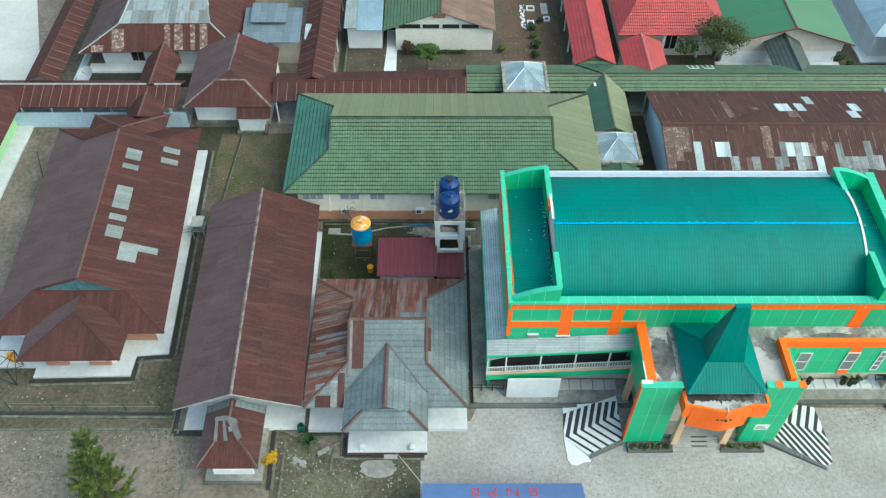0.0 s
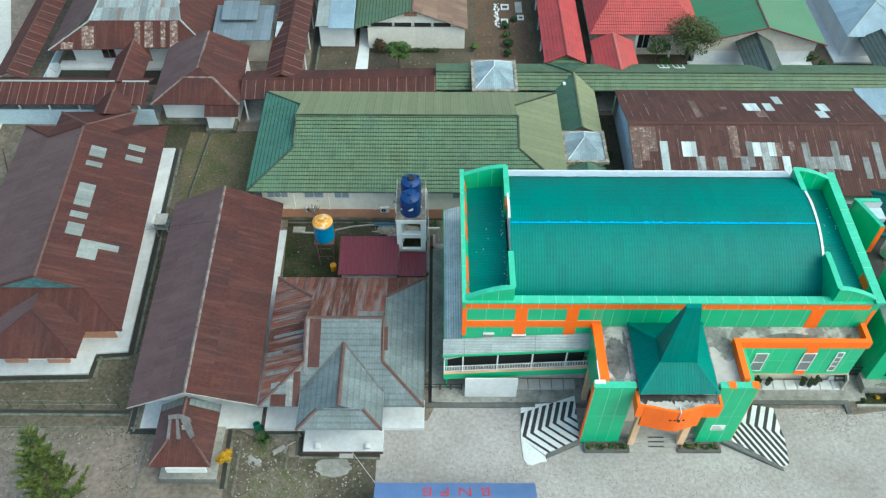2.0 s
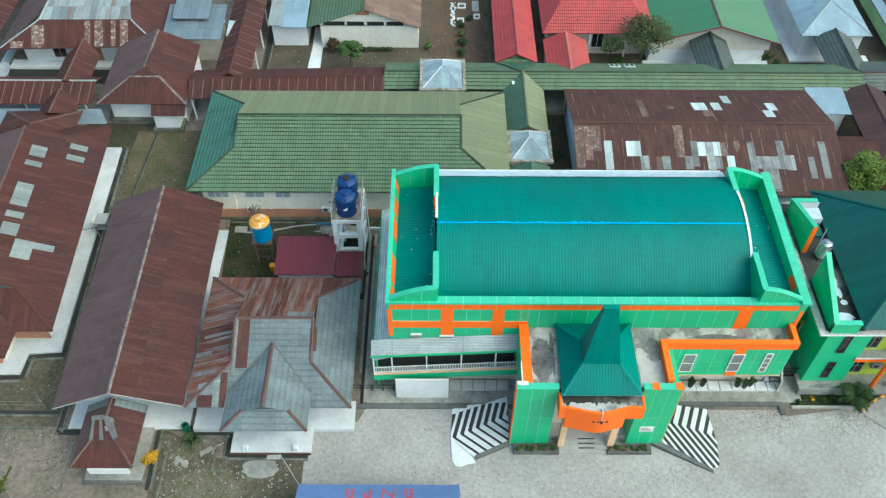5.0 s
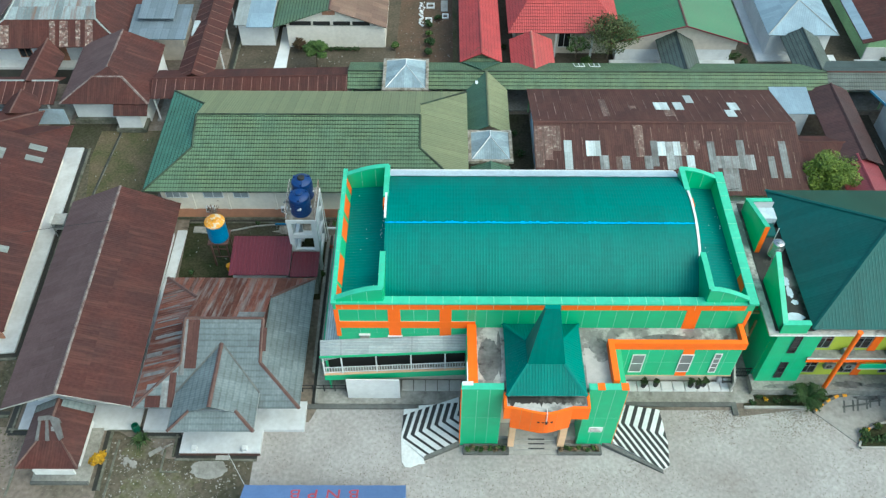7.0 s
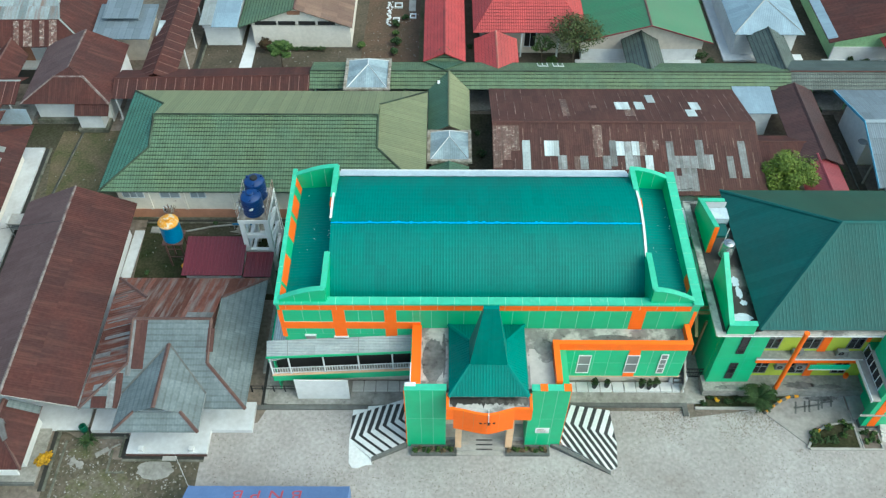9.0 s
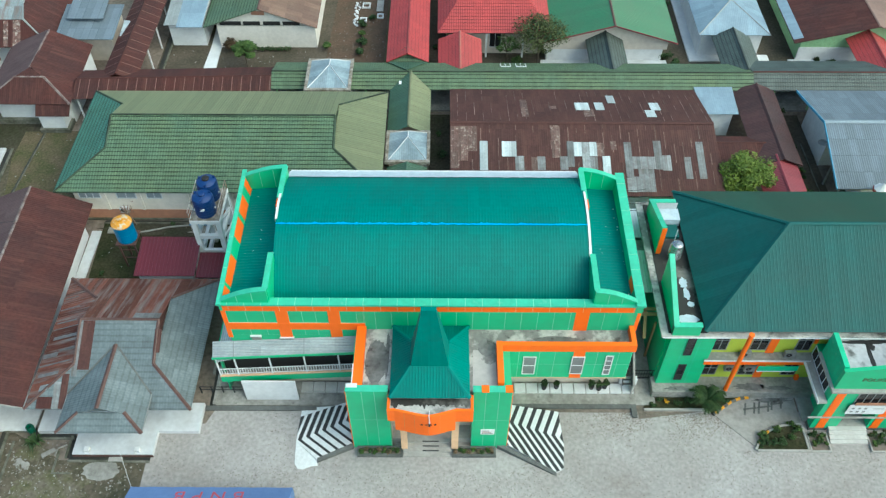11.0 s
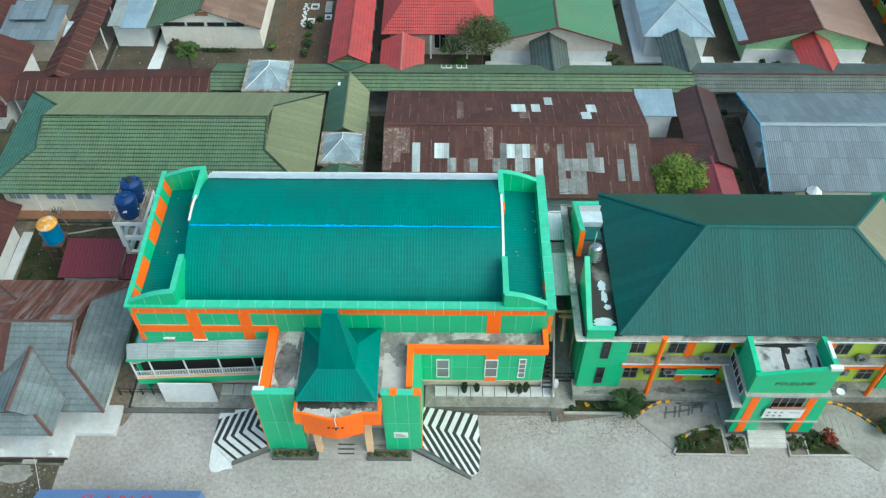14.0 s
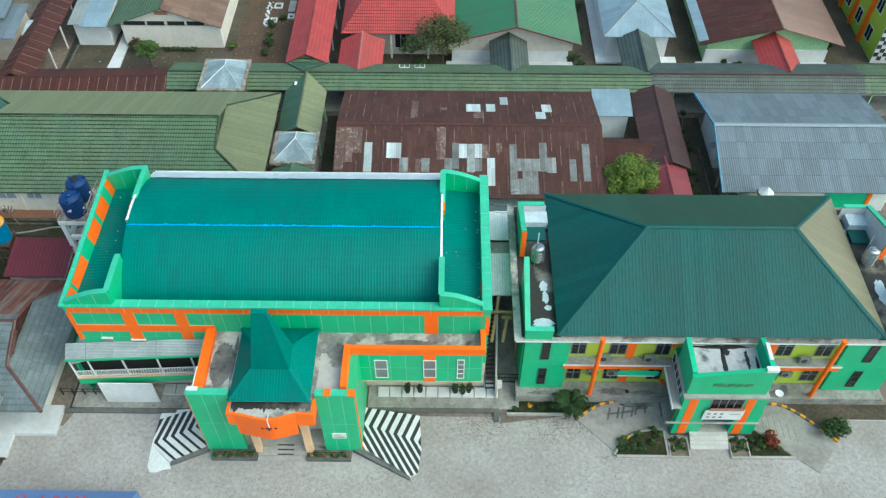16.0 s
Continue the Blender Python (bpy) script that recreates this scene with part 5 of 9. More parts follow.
for xe, q in ((-8.85, hw), (-2.72, he)):
    cap(zh, (xe, -26.6, pe), q, M["ridge"], 0.26)
for xe in (-8.85, -2.72):
    # dark strip along the valley line
    part("valley_gutter", beams([((xe, -23.47, pe + 0.06), (px, -20.02, pz + 0.06))], 0.14, 0.03), M["darkconc"], zh)
    part("eave_trim", beams([((xe, -26.6, pe - 0.02), (xe, -23.4, pe - 0.02))], 0.04, 0.12), M["grey"], zh)
part("apron", boxes((-8.7, -2.8, -26.6, -22.3, 0.0, 0.42)), M["apron"], zh, "white tiled veranda floor")
part("apron", boxes((-11.8, -8.7, -24.75, -22.3, 0.0, 0.42)), M["apron"], zh)
part("apron", boxes((-2.8, 0.25, -24.7, -22.3, 0.0, 0.42)), M["apron"], zh)
part("plinth_edge", boxes((-8.72, -2.78, -26.64, -26.6, 0.0, 0.3)), M["ridge"], zh)

# gabled hall with the long maroon roof
hall = thing("maroon_roofed_hall", (-17, -14, 0), "long white hall under a faded maroon gabled roof", "building")
part("wall", prisms(([(-20.5, -22.2), (-13.2, -22.1), (-13.6, -5.0), (-21.0, -5.0)], 0.0, 3.3)), M["white"], hall)
e_sw, e_se, e_ne, e_nw = (-21.42, -24.6, 3.2), (-11.99, -24.35, 3.2), (-12.49, -4.0, 3.2), (-22.1, -3.9, 3.2)
r_s, r_n = (-16.81, -24.5, 5.2), (-17.34, -3.86, 5.2)
# west slope: the greyer colour stands in for reflected sky
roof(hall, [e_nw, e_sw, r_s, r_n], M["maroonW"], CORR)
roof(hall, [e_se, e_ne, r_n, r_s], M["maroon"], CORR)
cap(hall, r_s, r_n, M["ridgepale"], 0.26)
for a, r, b, yy in ((e_sw, r_s, e_se, 2.2), (e_nw, r_n, e_ne, -0.5)):
    bm = bmesh.new()
    bm.faces.new([bm.verts.new((p[0] * 0.96 + r[0] * 0.04, p[1] + yy, p[2] - 0.1)) for p in (a, b, r)])
    part("gable", bm, M["white"], hall)
for a, b in ((e_sw, r_s), (r_s, e_se)):
    part("bargeboard", beams([((a[0], a[1] - 0.03, a[2] - 0.05), (b[0], b[1] - 0.03, b[2] - 0.05))], 0.04, 0.11), M["paleconc"], hall)
part("porch_wall", boxes((-18.0, -15.7, -27.6, -24.0, 0.0, 2.9)), M["white"], hall)
part("porch_beam", boxes((-17.75, -14.95, -29.2, -29.05, 2.2, 2.85)), M["white"], hall, "white porch beam")
px, pz = -16.88, 4.25
gw, ge = (-17.75, -27.35, 3.62), (-16.0, -27.35, 3.62)
for xe, q in ((-18.95, gw), (-14.6, ge)):
    roof(hall, [(xe, -29.15, 3.0), (xe, -24.2, 3.0), (px, -24.3, pz), (px, -25.9, pz), q], M["maroonW"] if xe < -17 else M["maroon"], CORR)
    cap(hall, (xe, -29.15, 3.0), q, M["ridge"], 0.2)
    sheet_on(hall, [(xe, -29.15, 3.0), (xe, -24.2, 3.0), (px, -24.3, pz), (px, -25.9, pz)], 4.3, 4.92, 0.05, 2.3, M["zinc"], 0.02, "lap_sheet", "grey zinc lap sheet")
roof(hall, [(-18.95, -29.15, 3.0), (-14.6, -29.15, 3.0), ge, gw], M["maroon"], CORR)
def on_gablet(u, v, lift):
    """A point on the gablet's slope: u across its foot, v up to the ridge."""
    foot, head = along(gw, ge, u), along((-17.72, -25.9, 4.22), (-16.55, -25.9, 4.22), u)
    q = along(foot, head, v)
    return (q[0], q[1] - lift * 0.4, q[2] + lift * 0.9)


def gablet_sheet(name, pts, material, lift, label=""):
    bm = bmesh.new()
    lo, hi = [bm.verts.new(on_gablet(u, v, 0.0)) for u, v in pts], [bm.verts.new(on_gablet(u, v, lift)) for u, v in pts]
    bm.faces.new(lo[::-1]), bm.faces.new(hi)
    for i in range(len(pts)):
        j = (i + 1) % len(pts)
        bm.faces.new((lo[i], lo[j], hi[j], hi[i]))
    part(name, bm, material, hall, label)


gablet_sheet("gablet", [(0, 0), (1, 0), (1, 1), (0, 1)], M["maroon"], 0.04, "small gablet of loose red sheets")
gablet_sheet("zinc_edge", [(-0.05, 0), (0.09, 0), (0.09, 1.0), (-0.05, 1.0)], M["stripzinc"], 0.1, "grey zinc edging")
gablet_sheet("zinc_strip", [(0.36, 0), (0.52, 0), (0.48, 0.95), (0.34, 0.95)], M["stripzinc"], 0.09, "loose grey zinc strip")
gablet_sheet("zinc_edge", [(0.92, 0.0), (1.12, 0.15), (1.12, 0.8), (0.7, 1.0), (0.55, 1.0)], M["stripzinc"], 0.12, "grey zinc edging")
gablet_sheet("zinc_cap", [(-0.08, 0.88), (0.62, 0.92), (1.2, 0.78), (1.15, 0.98), (0.6, 1.12), (-0.08, 1.06)], M["stripzinc"], 0.2, "grey zinc cap")
gablet_sheet("hole_patch", [(0.62, 0.42), (0.8, 0.42), (0.8, 0.62), (0.62, 0.62)], M["patch"], 0.07)
cap(hall, (px, -24.3, pz), (px, -25.9, pz), M["ridge"], 0.26)
part("apron", boxes((-21.3, -12.2, -24.6, -22.1, 0.0, 0.15), (-13.4, -12.55, -22.1, -4.5, 0.0, 0.15)), M["apron"], hall)
part("porch_floor", boxes((-18.95, -14.8, -28.8, -24.5, 0.0, 0.22)), M["concrete"], hall)
part("porch_kerb", boxes((-18.95, -14.8, -28.98, -28.8, 0.0, 0.32)), M["darkconc"], hall)

# western ward with maroon hipped roof
wd = thing("maroon_roofed_ward", (-30.5, -6, 0), "white ward under a large maroon hipped roof with clear sheets", "building")
ES, EN, WN, WS = (-23.43, -17.9, 3.3), (-24.83, 6.1, 3.3), (-38.5, 6.1, 3.3), (-37.1, -18.1, 3.3)
RS, RN = (-30.27, -14.6, 6.0), (-31.3, 3.0, 6.0)
HE, HW = (-26.9, -14.6, 4.62), (-34.0, -14.6, 4.62)
part("wall", prisms(([(-36.0, -16.3), (-25.2, -16.3), (-26.4, 4.6), (-37.0, 4.6)], 0.0, 3.4)), M["palecream"], wd)
NE, NW = (-27.83, 3.1, 4.62), (-34.95, 3.1, 4.62)
FE = [ES, EN, NE, RN, RS, HE]
roof(wd, FE, M["maroon"], CORR)
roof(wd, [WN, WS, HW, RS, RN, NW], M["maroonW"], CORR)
roof(wd, [WS, ES, HE, HW], M["maroon"], CORR)
roof(wd, [EN, WN, NW, NE], M["maroon"], CORR)
bm = bmesh.new()
bm.faces.new([bm.verts.new((p[0], p[1] - 0.05, p[2])) for p in (NE, NW, RN)])
part("gablet", bm, M["maroon"], wd)
bm = bmesh.new()
bm.faces.new([bm.verts.new((p[0], p[1] - 0.05, p[2])) for p in (HW, HE, RS)])
part("gablet", bm, mat("teal_gablet", (0.10, 0.20, 0.22), (0.05, 0.12, 0.13), 0.6, big=2), wd, "weathered teal gablet")
for a, b in ((RS, RN), (HE, ES), (HW, WS), (NE, EN), (NW, WN), (RN, NE), (RN, NW), (RS, HE), (RS, HW)):
    cap(wd, a, b, M["ridge"] if a is RS and b is RN else M["maroon"], 0.28)
pa, pb = (-30.2, -15.2, 4.7), (-30.2, -16.9, 4.7)
PE, PW = (-26.28, -20.4, 3.3), (-34.1, -20.5, 3.3)
roof(wd, [PE, (-26.2, -17.3, 3.3), pa, pb], M["maroon"], CORR)
roof(wd, [(-34.2, -17.3, 3.3), PW, pb, pa], M["maroonW"], CORR)
roof(wd, [PW, PE, pb], M["maroon"], CORR)
for q in (PE, PW):
    cap(wd, q, pb, M["maroon"], 0.26)
part("porch_wall", boxes((-33.0, -27.9, -18.6, -16.31, 0.0, 3.0)), M["palecream"], wd)
part("apron", prisms(([(-37.8, -19.0), (-34.1, -19.0), (-34.1, -19.95), (-26.5, -19.8), (-26.4, -17.9), (-23.85, -17.7), (-24.95, 6.4), (-38.5, 6.4)], 0.0, 0.2)), M["apron"], wd)
# northern link roofs
na, nb = (-31.75, 2.0, 4.7), (-31.85, 4.75, 4.7)
QE, QW = (-28.3, 8.3, 3.3), (-35.66, 8.15, 3.3)
roof(wd, [(-28.3, 4.4, 3.3), QE, nb, na], M["maroon"], CORR, "link_roof")
roof(wd, [QW, (-35.66, 4.3, 3.3), na, nb], M["maroon"], CORR, "link_roof")
roof(wd, [QE, QW, nb], M["maroon"], CORR, "link_roof")
for q in (QE, QW):
    cap(wd, q, nb, M["ridge"], 0.22)
for y0, y1, y2 in ((6.9, 10.45, 10.45), (11.8, 18.9, 17.6)):
    for s in (-1, 1):
        q = [(-30.95 + s * 1.8, y0 + 1.3, 3.0), (-30.95 + s * 1.8, y2, 3.0), (-30.95, y1, 4.2), (-30.95, y0, 4.2)]
        roof(wd, q if s == 1 else [q[1], q[0], q[3], q[2]], M["maroon"], CORR, "link_roof")
    cap(wd, (-30.95, y0, 4.2), (-30.95, y1, 4.2), M["ridge"], 0.22)


# ---- small things in the yard between the houses ----
shed = thing("wine_red_shed", (-4.5, -10, 0), "small shed with a wine-red metal roof", "shed")
part("wall", boxes((-6.8, -2.3, -11.6, -8.5, 0.0, 3.0)), M["white"], shed)
roof(shed, [(-7.05, -11.95, 3.0), (-2.05, -11.95, 3.0), (-2.05, -8.2, 3.6), (-7.05, -8.2, 3.6)], M["wine"], dict(pitch=0.3, rib=0.03, kind="rib"))
roof(shed, [(-2.02, -11.9, 2.75), (0.26, -11.9, 2.75), (0.26, -9.4, 3.0), (-2.02, -9.4, 3.0)], M["wine"], dict(pitch=0.3, rib=0.03, kind="rib"))
part("wall", boxes((-2.0, 0.1, -11.6, -9.6, 0.0, 2.7)), M["concrete"], shed)

# water tower
tower = thing("water_tower", (-1, -7, 0), "white painted concrete water tower frame with side rails", "water tower")
tx0, tx1, ty_0, ty_1, tz = -2.2, 0.2, -9.0, -5.3, 6.55
for x in (tx0 + 0.2, tx1 - 0.2):
    for y in (ty_0 + 0.2, ty_1 - 0.2):
        part("leg", boxes((x - 0.2, x + 0.2, y - 0.2, y + 0.2, 0.0, tz - 0.22)), M["white"], tower)
part("platform", boxes((tx0, tx1, ty_0, ty_1, tz - 0.22, tz)), M["rimstone"], tower, "rust-stained concrete platform")
part("platform_edge", boxes((tx0 - 0.04, tx1 + 0.04, ty_0 - 0.06, ty_0, tz - 0.42, tz - 0.03)), M["white"], tower)
for x in (tx0 - 0.05, tx1):
    part("platform_edge", boxes((x, x + 0.05, ty_0, ty_1, tz - 0.42, tz - 0.03)), M["white"], tower)
for a, b in (((ty_0 + 0.3, 6.1), (ty_1 - 0.2, 4.5)), ((ty_0 + 0.3, 4.2), (ty_1 - 0.2, 2.7))):
    part("diagonal", beams([((tx1 - 0.06, a[0], a[1]), (tx1 - 0.06, b[0], b[1]))], 0.16), M["white"], tower)
part("down_pipe", beams([((tx1 + 0.25, ty_1 - 0.3, 0.0), (tx1 + 0.12, ty_1 - 0.5, tz))], 0.07), M["white"], tower)
part("valve_pipe", beams([((tx0 - 0.35, -7.3, tz + 0.25), (tx0 + 0.5, -7.3, tz + 0.25)), ((tx0 - 0.3, -7.0, tz + 0.1), (tx0 + 0.5, -7.0, tz + 0.1))], 0.08), M["grey"], tower, "grey inlet pipes")
for z in (0.95, 2.55, 4.4):
    for y in (ty_0 + 0.2, ty_1 - 0.2):
        part("brace", boxes((tx0 + 0.4, tx1 - 0.4, y - 0.14, y + 0.14, z - 0.2, z + 0.2)), M["white"], tower)
    for x in (tx0 + 0.2, tx1 - 0.2):
        part("brace", boxes((x - 0.14, x + 0.14, ty_0 + 0.4, ty_1 - 0.4, z - 0.2, z + 0.2)), M["white"], tower)
for x in (tx0, tx1):
    bm = bmesh.new()
    for k in range(6):
        y = ty_0 + (ty_1 - ty_0) * k / 5
        beam(bm, (x, y, tz), (x, y, tz + 0.95), 0.05)
    beam(bm, (x, ty_0, tz + 0.95), (x, ty_1, tz + 0.95), 0.05)
    beam(bm, (x, ty_0, tz + 0.5), (x, ty_1, tz + 0.5), 0.04)
    part("handrail", bm, M["railrust"], tower)


def water_tank(x, y, z, r, h, m_, lid_m, label, name="water_tank"):
    t = thing(name, (x, y, z), label, "water tank")
    bm = bmesh.new()
    prof = [(0.0, z), (r * 0.96, z), (r, z + 0.06)]
    for k in range(1, 6):
        zz = z + h * 0.78 * k / 6
        prof += [(r, zz - 0.05), (r * 0.975, zz), (r, zz + 0.05)]
    prof += [(r, z + h * 0.78), (r * 0.93, z + h * 0.86), (r * 0.6, z + h * 0.93), (0.27, z + h * 0.97), (0.0, z + h * 0.97)]
    lathe(bm, x, y, prof, 28)
    part("body", bm, m_, t)
    bm = bmesh.new()
    lathe(bm, x, y, [(0.0, z + h * 0.96), (0.3, z + h * 0.96), (0.3, z + h * 1.02), (0.24, z + h * 1.05), (0.0, z + h * 1.05)], 16)
    part("lid", bm, lid_m, t)
    for k in range(3):
        a = 0.6 + k * 2.09
        bm = bmesh.new()
        lathe(bm, x + r * 0.78 * math.cos(a), y + r * 0.78 * math.sin(a), [(0.0, z + h * 0.85), (0.1, z + h * 0.85), (0.1, z + h * 0.95), (0.0, z + h * 0.95)], 8)
        part("lifting_lug", bm, m_, t)
    for k in range(3):
        a = -2.6 + k * 1.2
        fx, fy = x + r * 1.01 * math.cos(a), y + r * 1.01 * math.sin(a)
        part("fitting", boxes((fx - 0.06, fx + 0.06, fy - 0.06, fy + 0.06, z + h * (0.3 + 0.2 * (k % 2)), z + h * (0.3 + 0.2 * (k % 2)) + 0.13)), M["white"], t, "white pipe fitting")
    return t


water_tank(-1.0, -8.0, tz, 0.86, 2.1, M["bluetank"], M["bluetank"], "dark blue ribbed plastic water tank on the tower")
# no hole is cut: the hatch's dark inside is a disc painted black
water_tank(-1.0, -6.25, tz, 0.86, 2.1, M["bluetank"], M["dark"], "dark blue plastic water tank with open hatch")
# blue and yellow tank on a timber stand
stand = thing("tank_stand", (-8.5, -7.9, 0), "rusty steel stand under the small water tank", "stand")
for x in (-9.15, -7.85):
    for y in (-8.5, -7.2):
        part("leg", boxes((x - 0.06, x + 0.06, y - 0.06, y + 0.06, 0.0, 3.0)), M["ridge"], stand)
part("platform", boxes((-9.35, -7.65, -8.7, -7.0, 2.95, 3.08)), M["ridge"], stand)
for z in (1.2, 2.2):
    part("brace", boxes((-9.15, -7.85, -8.53, -8.47, z, z + 0.08)), M["ridge"], stand)
ot = thing("small_water_tank", (-8.5, -7.85, 3.08), "sky-blue plastic water tank with orange-yellow top", "water tank")
bm = bmesh.new()
lathe(bm, -8.5, -7.85, [(0.0, 3.08), (0.8, 3.08), (0.84, 3.2), (0.84, 4.0), (0.82, 4.04), (0.84, 4.08), (0.84, 5.0), (0.0, 5.0)], 28)
part("body", bm, M["cyantank"], ot)
bm = bmesh.new()
lathe(bm, -8.5, -7.85, [(0.0, 4.95), (0.86, 4.95), (0.86, 5.08), (0.6, 5.28), (0.3, 5.34), (0.0, 5.34)], 28)
part("top", bm, M["chipped"], ot)
bm = bmesh.new()
lathe(bm, -8.5, -7.85, [(0.0, 5.3), (0.27, 5.3), (0.27, 5.48), (0.0, 5.52)], 16)
part("lid", bm, M["chipped"], ot)


# ---- covered walkways and buildings to the north ----
def gable_ns(parent, x0, x1, y0, y1, ze, zr, m_w, m_e, style=CORR, rx=None, capm=None, name="roof"):
    rx = (x0 + x1) / 2 if rx is None else rx
    roof(parent, [(x0, y1, ze), (x0, y0, ze), (rx, y0, zr), (rx, y1, zr)], m_w, style, name)
    roof(parent, [(x1, y0, ze), (x1, y1, ze), (rx, y1, zr), (rx, y0, zr)], m_e, style, name)
    cap(parent, (rx, y0, zr), (rx, y1, zr), capm or m_e, 0.26)


def gable_ew(parent, x0, x1, ys, yr, yn, ze, zr, m_, style=CORR, capm=None, dy=0.0, zn=None):
    zn = ze if zn is None else zn
    roof(parent, [(x0, ys, ze), (x1, ys + dy, ze), (x1, yr + dy, zr), (x0, yr, zr)], m_, style)
    roof(parent, [(x1, yn + dy, zn), (x0, yn, zn), (x0, yr, zr), (x1, yr + dy, zr)], m_, style)
    cap(parent, (x0, yr, zr), (x1, yr + dy, zr), capm or m_, 0.26)


def gable_face(parent, pts, m_, name="gable"):
    bm = bmesh.new()
    bm.faces.new([bm.verts.new(p) for p in pts])
    return part(name, bm, m_, parent)


def walkway_posts(parent, x0, x1, y, m_, z=3.0, gap=3.0):
    k = x0
    while k <= x1:
        part("post", boxes((k - 0.07, k + 0.07, y - 0.07, y + 0.07, 0.0, z)), m_, parent)
        k += gap


cw = thing("maroon_walkway", (-38, 11.5, 0), "covered walkway with maroon roof and pale dado wall", "covered walkway")
gable_ew(cw, -52, -27.9, 9.5, 12.2, 13.8, 3.1, 3.9, M["maroon"], capm=M["zincdull"])
part("dado_wall", boxes((-52, -27.5, 10.1, 10.25, 0.0, 1.9)), M["bluewall"], cw)
part("walkway_floor", boxes((-52, -27.5, 10.25, 13.4, 0.0, 0.25)), M["concrete"], cw)
walkway_posts(cw, -50, -28, 10.4, M["white"])
ce = thing("maroon_walkway", (-8, 13, 0), "covered walkway with maroon ribbed roof", "covered walkway")
gable_ew(ce, -18.6, 1.0, 10.4, 12.6, 15.0, 3.1, 3.9, M["maroon"], capm=M["maroon"], dy=0.7)
walkway_posts(ce, -18.3, 0.5, 10.8, M["white"])
part("walkway_floor", boxes((-18.6, 1.0, 10.6, 15.0, 0.0, 0.2)), M["concrete"], ce)
cn = thing("maroon_walkway", (-14.5, 22, 0), "covered walkway running north with maroon roof", "covered walkway")
gable_ns(cn, -16.6, -12.9, 13.2, 45, 3.2, 4.1, M["maroon"], M["maroon"])
for y in range(15, 44, 4):
    for x in (-16.3, -13.2):
        part("post", boxes((x - 0.07, x + 0.07, y - 0.07, y + 0.07, 0.0, 3.1)), M["white"], cn)
cwn = thing("maroon_walkway", (-42.5, 22, 0), "covered walkway running north with maroon roof", "covered walkway")
gable_ns(cwn, -44.3, -40.9, 13.4, 45, 3.2, 4.0, M["maroon"], M["maroon"], capm=M["rust"])
part("dado_wall", boxes((-40.9, -40.75, 14, 45, 0.0, 1.0)), M["bluewall"], cwn)
battens = mat("pale_batten", (0.21, 0.115, 0.095), (0.15, 0.08, 0.07), 0.7, big=2)


def seams_ew(parent, x0, x1, ys, yr, ze, zr, gap, dy=0.0):
    k = x0 + gap / 2
    while k < x1:
        d = dy * (k - x0) / (x1 - x0)
        part("seam_strip", beams([((k, ys + d, ze + 0.03), (k, yr + d, zr + 0.03))], 0.06, 0.03), battens, parent)
        k += gap


def seams_ns(parent, y0, y1, xe, xr, ze, zr, gap):
    k = y0 + gap / 2
    while k < y1:
        part("seam_strip", beams([((xe, k, ze + 0.03), (xr, k, zr + 0.03))], 0.06, 0.03), battens, parent)
        k += gap


seams_ew(ce, -18.6, 1.0, 10.4, 12.6, 3.1, 3.9, 0.95, 0.7)
seams_ew(cw, -44, -27.9, 9.5, 12.2, 3.1, 3.9, 0.95)
for xe, xr in ((-16.6, -14.75), (-12.9, -14.75)):
    seams_ns(cn, 13.2, 32, xe, xr, 3.2, 4.1, 1.3)
seams_ns(cwn, 13.4, 32, -40.9, -42.6, 3.2, 4.0, 1.3)
cg = thing("green_walkway", (25, 14, 0), "covered walkway with green metal tile roof", "covered walkway")
gable_ew(cg, 1.0, 49.6, 11.9, 13.6, 16.3, 3.2, 4.2, M["greenroof"], TILE)
walkway_posts(cg, 1.5, 49, 12.3, M["paleg"])
part("dado_wall", boxes((17.2, 49.5, 15.6, 15.75, 0.0, 1.0), (1.0, 13.0, 15.6, 15.75, 0.0, 1.0)), M["bluewall"], cg)
part("walkway_floor", boxes((1.0, 49.6, 12.4, 15.6, 0.0, 0.2)), M["concrete"], cg)
cg2 = thing("grey_walkway", (60, 14.8, 0), "covered walkway with weathered grey-green tile roof", "covered walkway")
gable_ew(cg2, 49.6, 71.0, 12.06, 13.75, 16.85, 3.2, 4.2, M["greycor"], TILE, capm=M["maroon"])
gable_ew(cg2, 71.0, 95.0, 12.06, 13.75, 16.85, 3.2, 4.2, M["greenroof"], TILE)
walkway_posts(cg2, 52, 94, 12.7, M["paleg"], gap=4.0)
part("dado_wall", boxes((49.6, 95, 15.6, 15.75, 0.0, 1.0)), M["white"], cg2)
part("walkway_floor", boxes((49.6, 95, 12.6, 15.6, 0.0, 0.2)), M["concrete"], cg2)
cl = thing("green_link_roof", (15, 10, 0), "short link roof of green metal sheets", "covered walkway")
# the east slope gets the lit colour, the west slope the plain one
gable_ns(cl, 13.0, 17.1, 5.3, 13.6, 3.2, 4.25, M["linkgreen"], M["faded"], TRAP)
part("white_board", boxes((13.9, 14.3, 12.1, 12.6, 3.75, 3.8)), M["white"], cl)
for x in (13.3, 16.8):
    for y in (6.0, 11.0):
        part("post", boxes((x - 0.08, x + 0.08, y - 0.08, y + 0.08, 0.0, 3.1)), M["paleg"], cl)


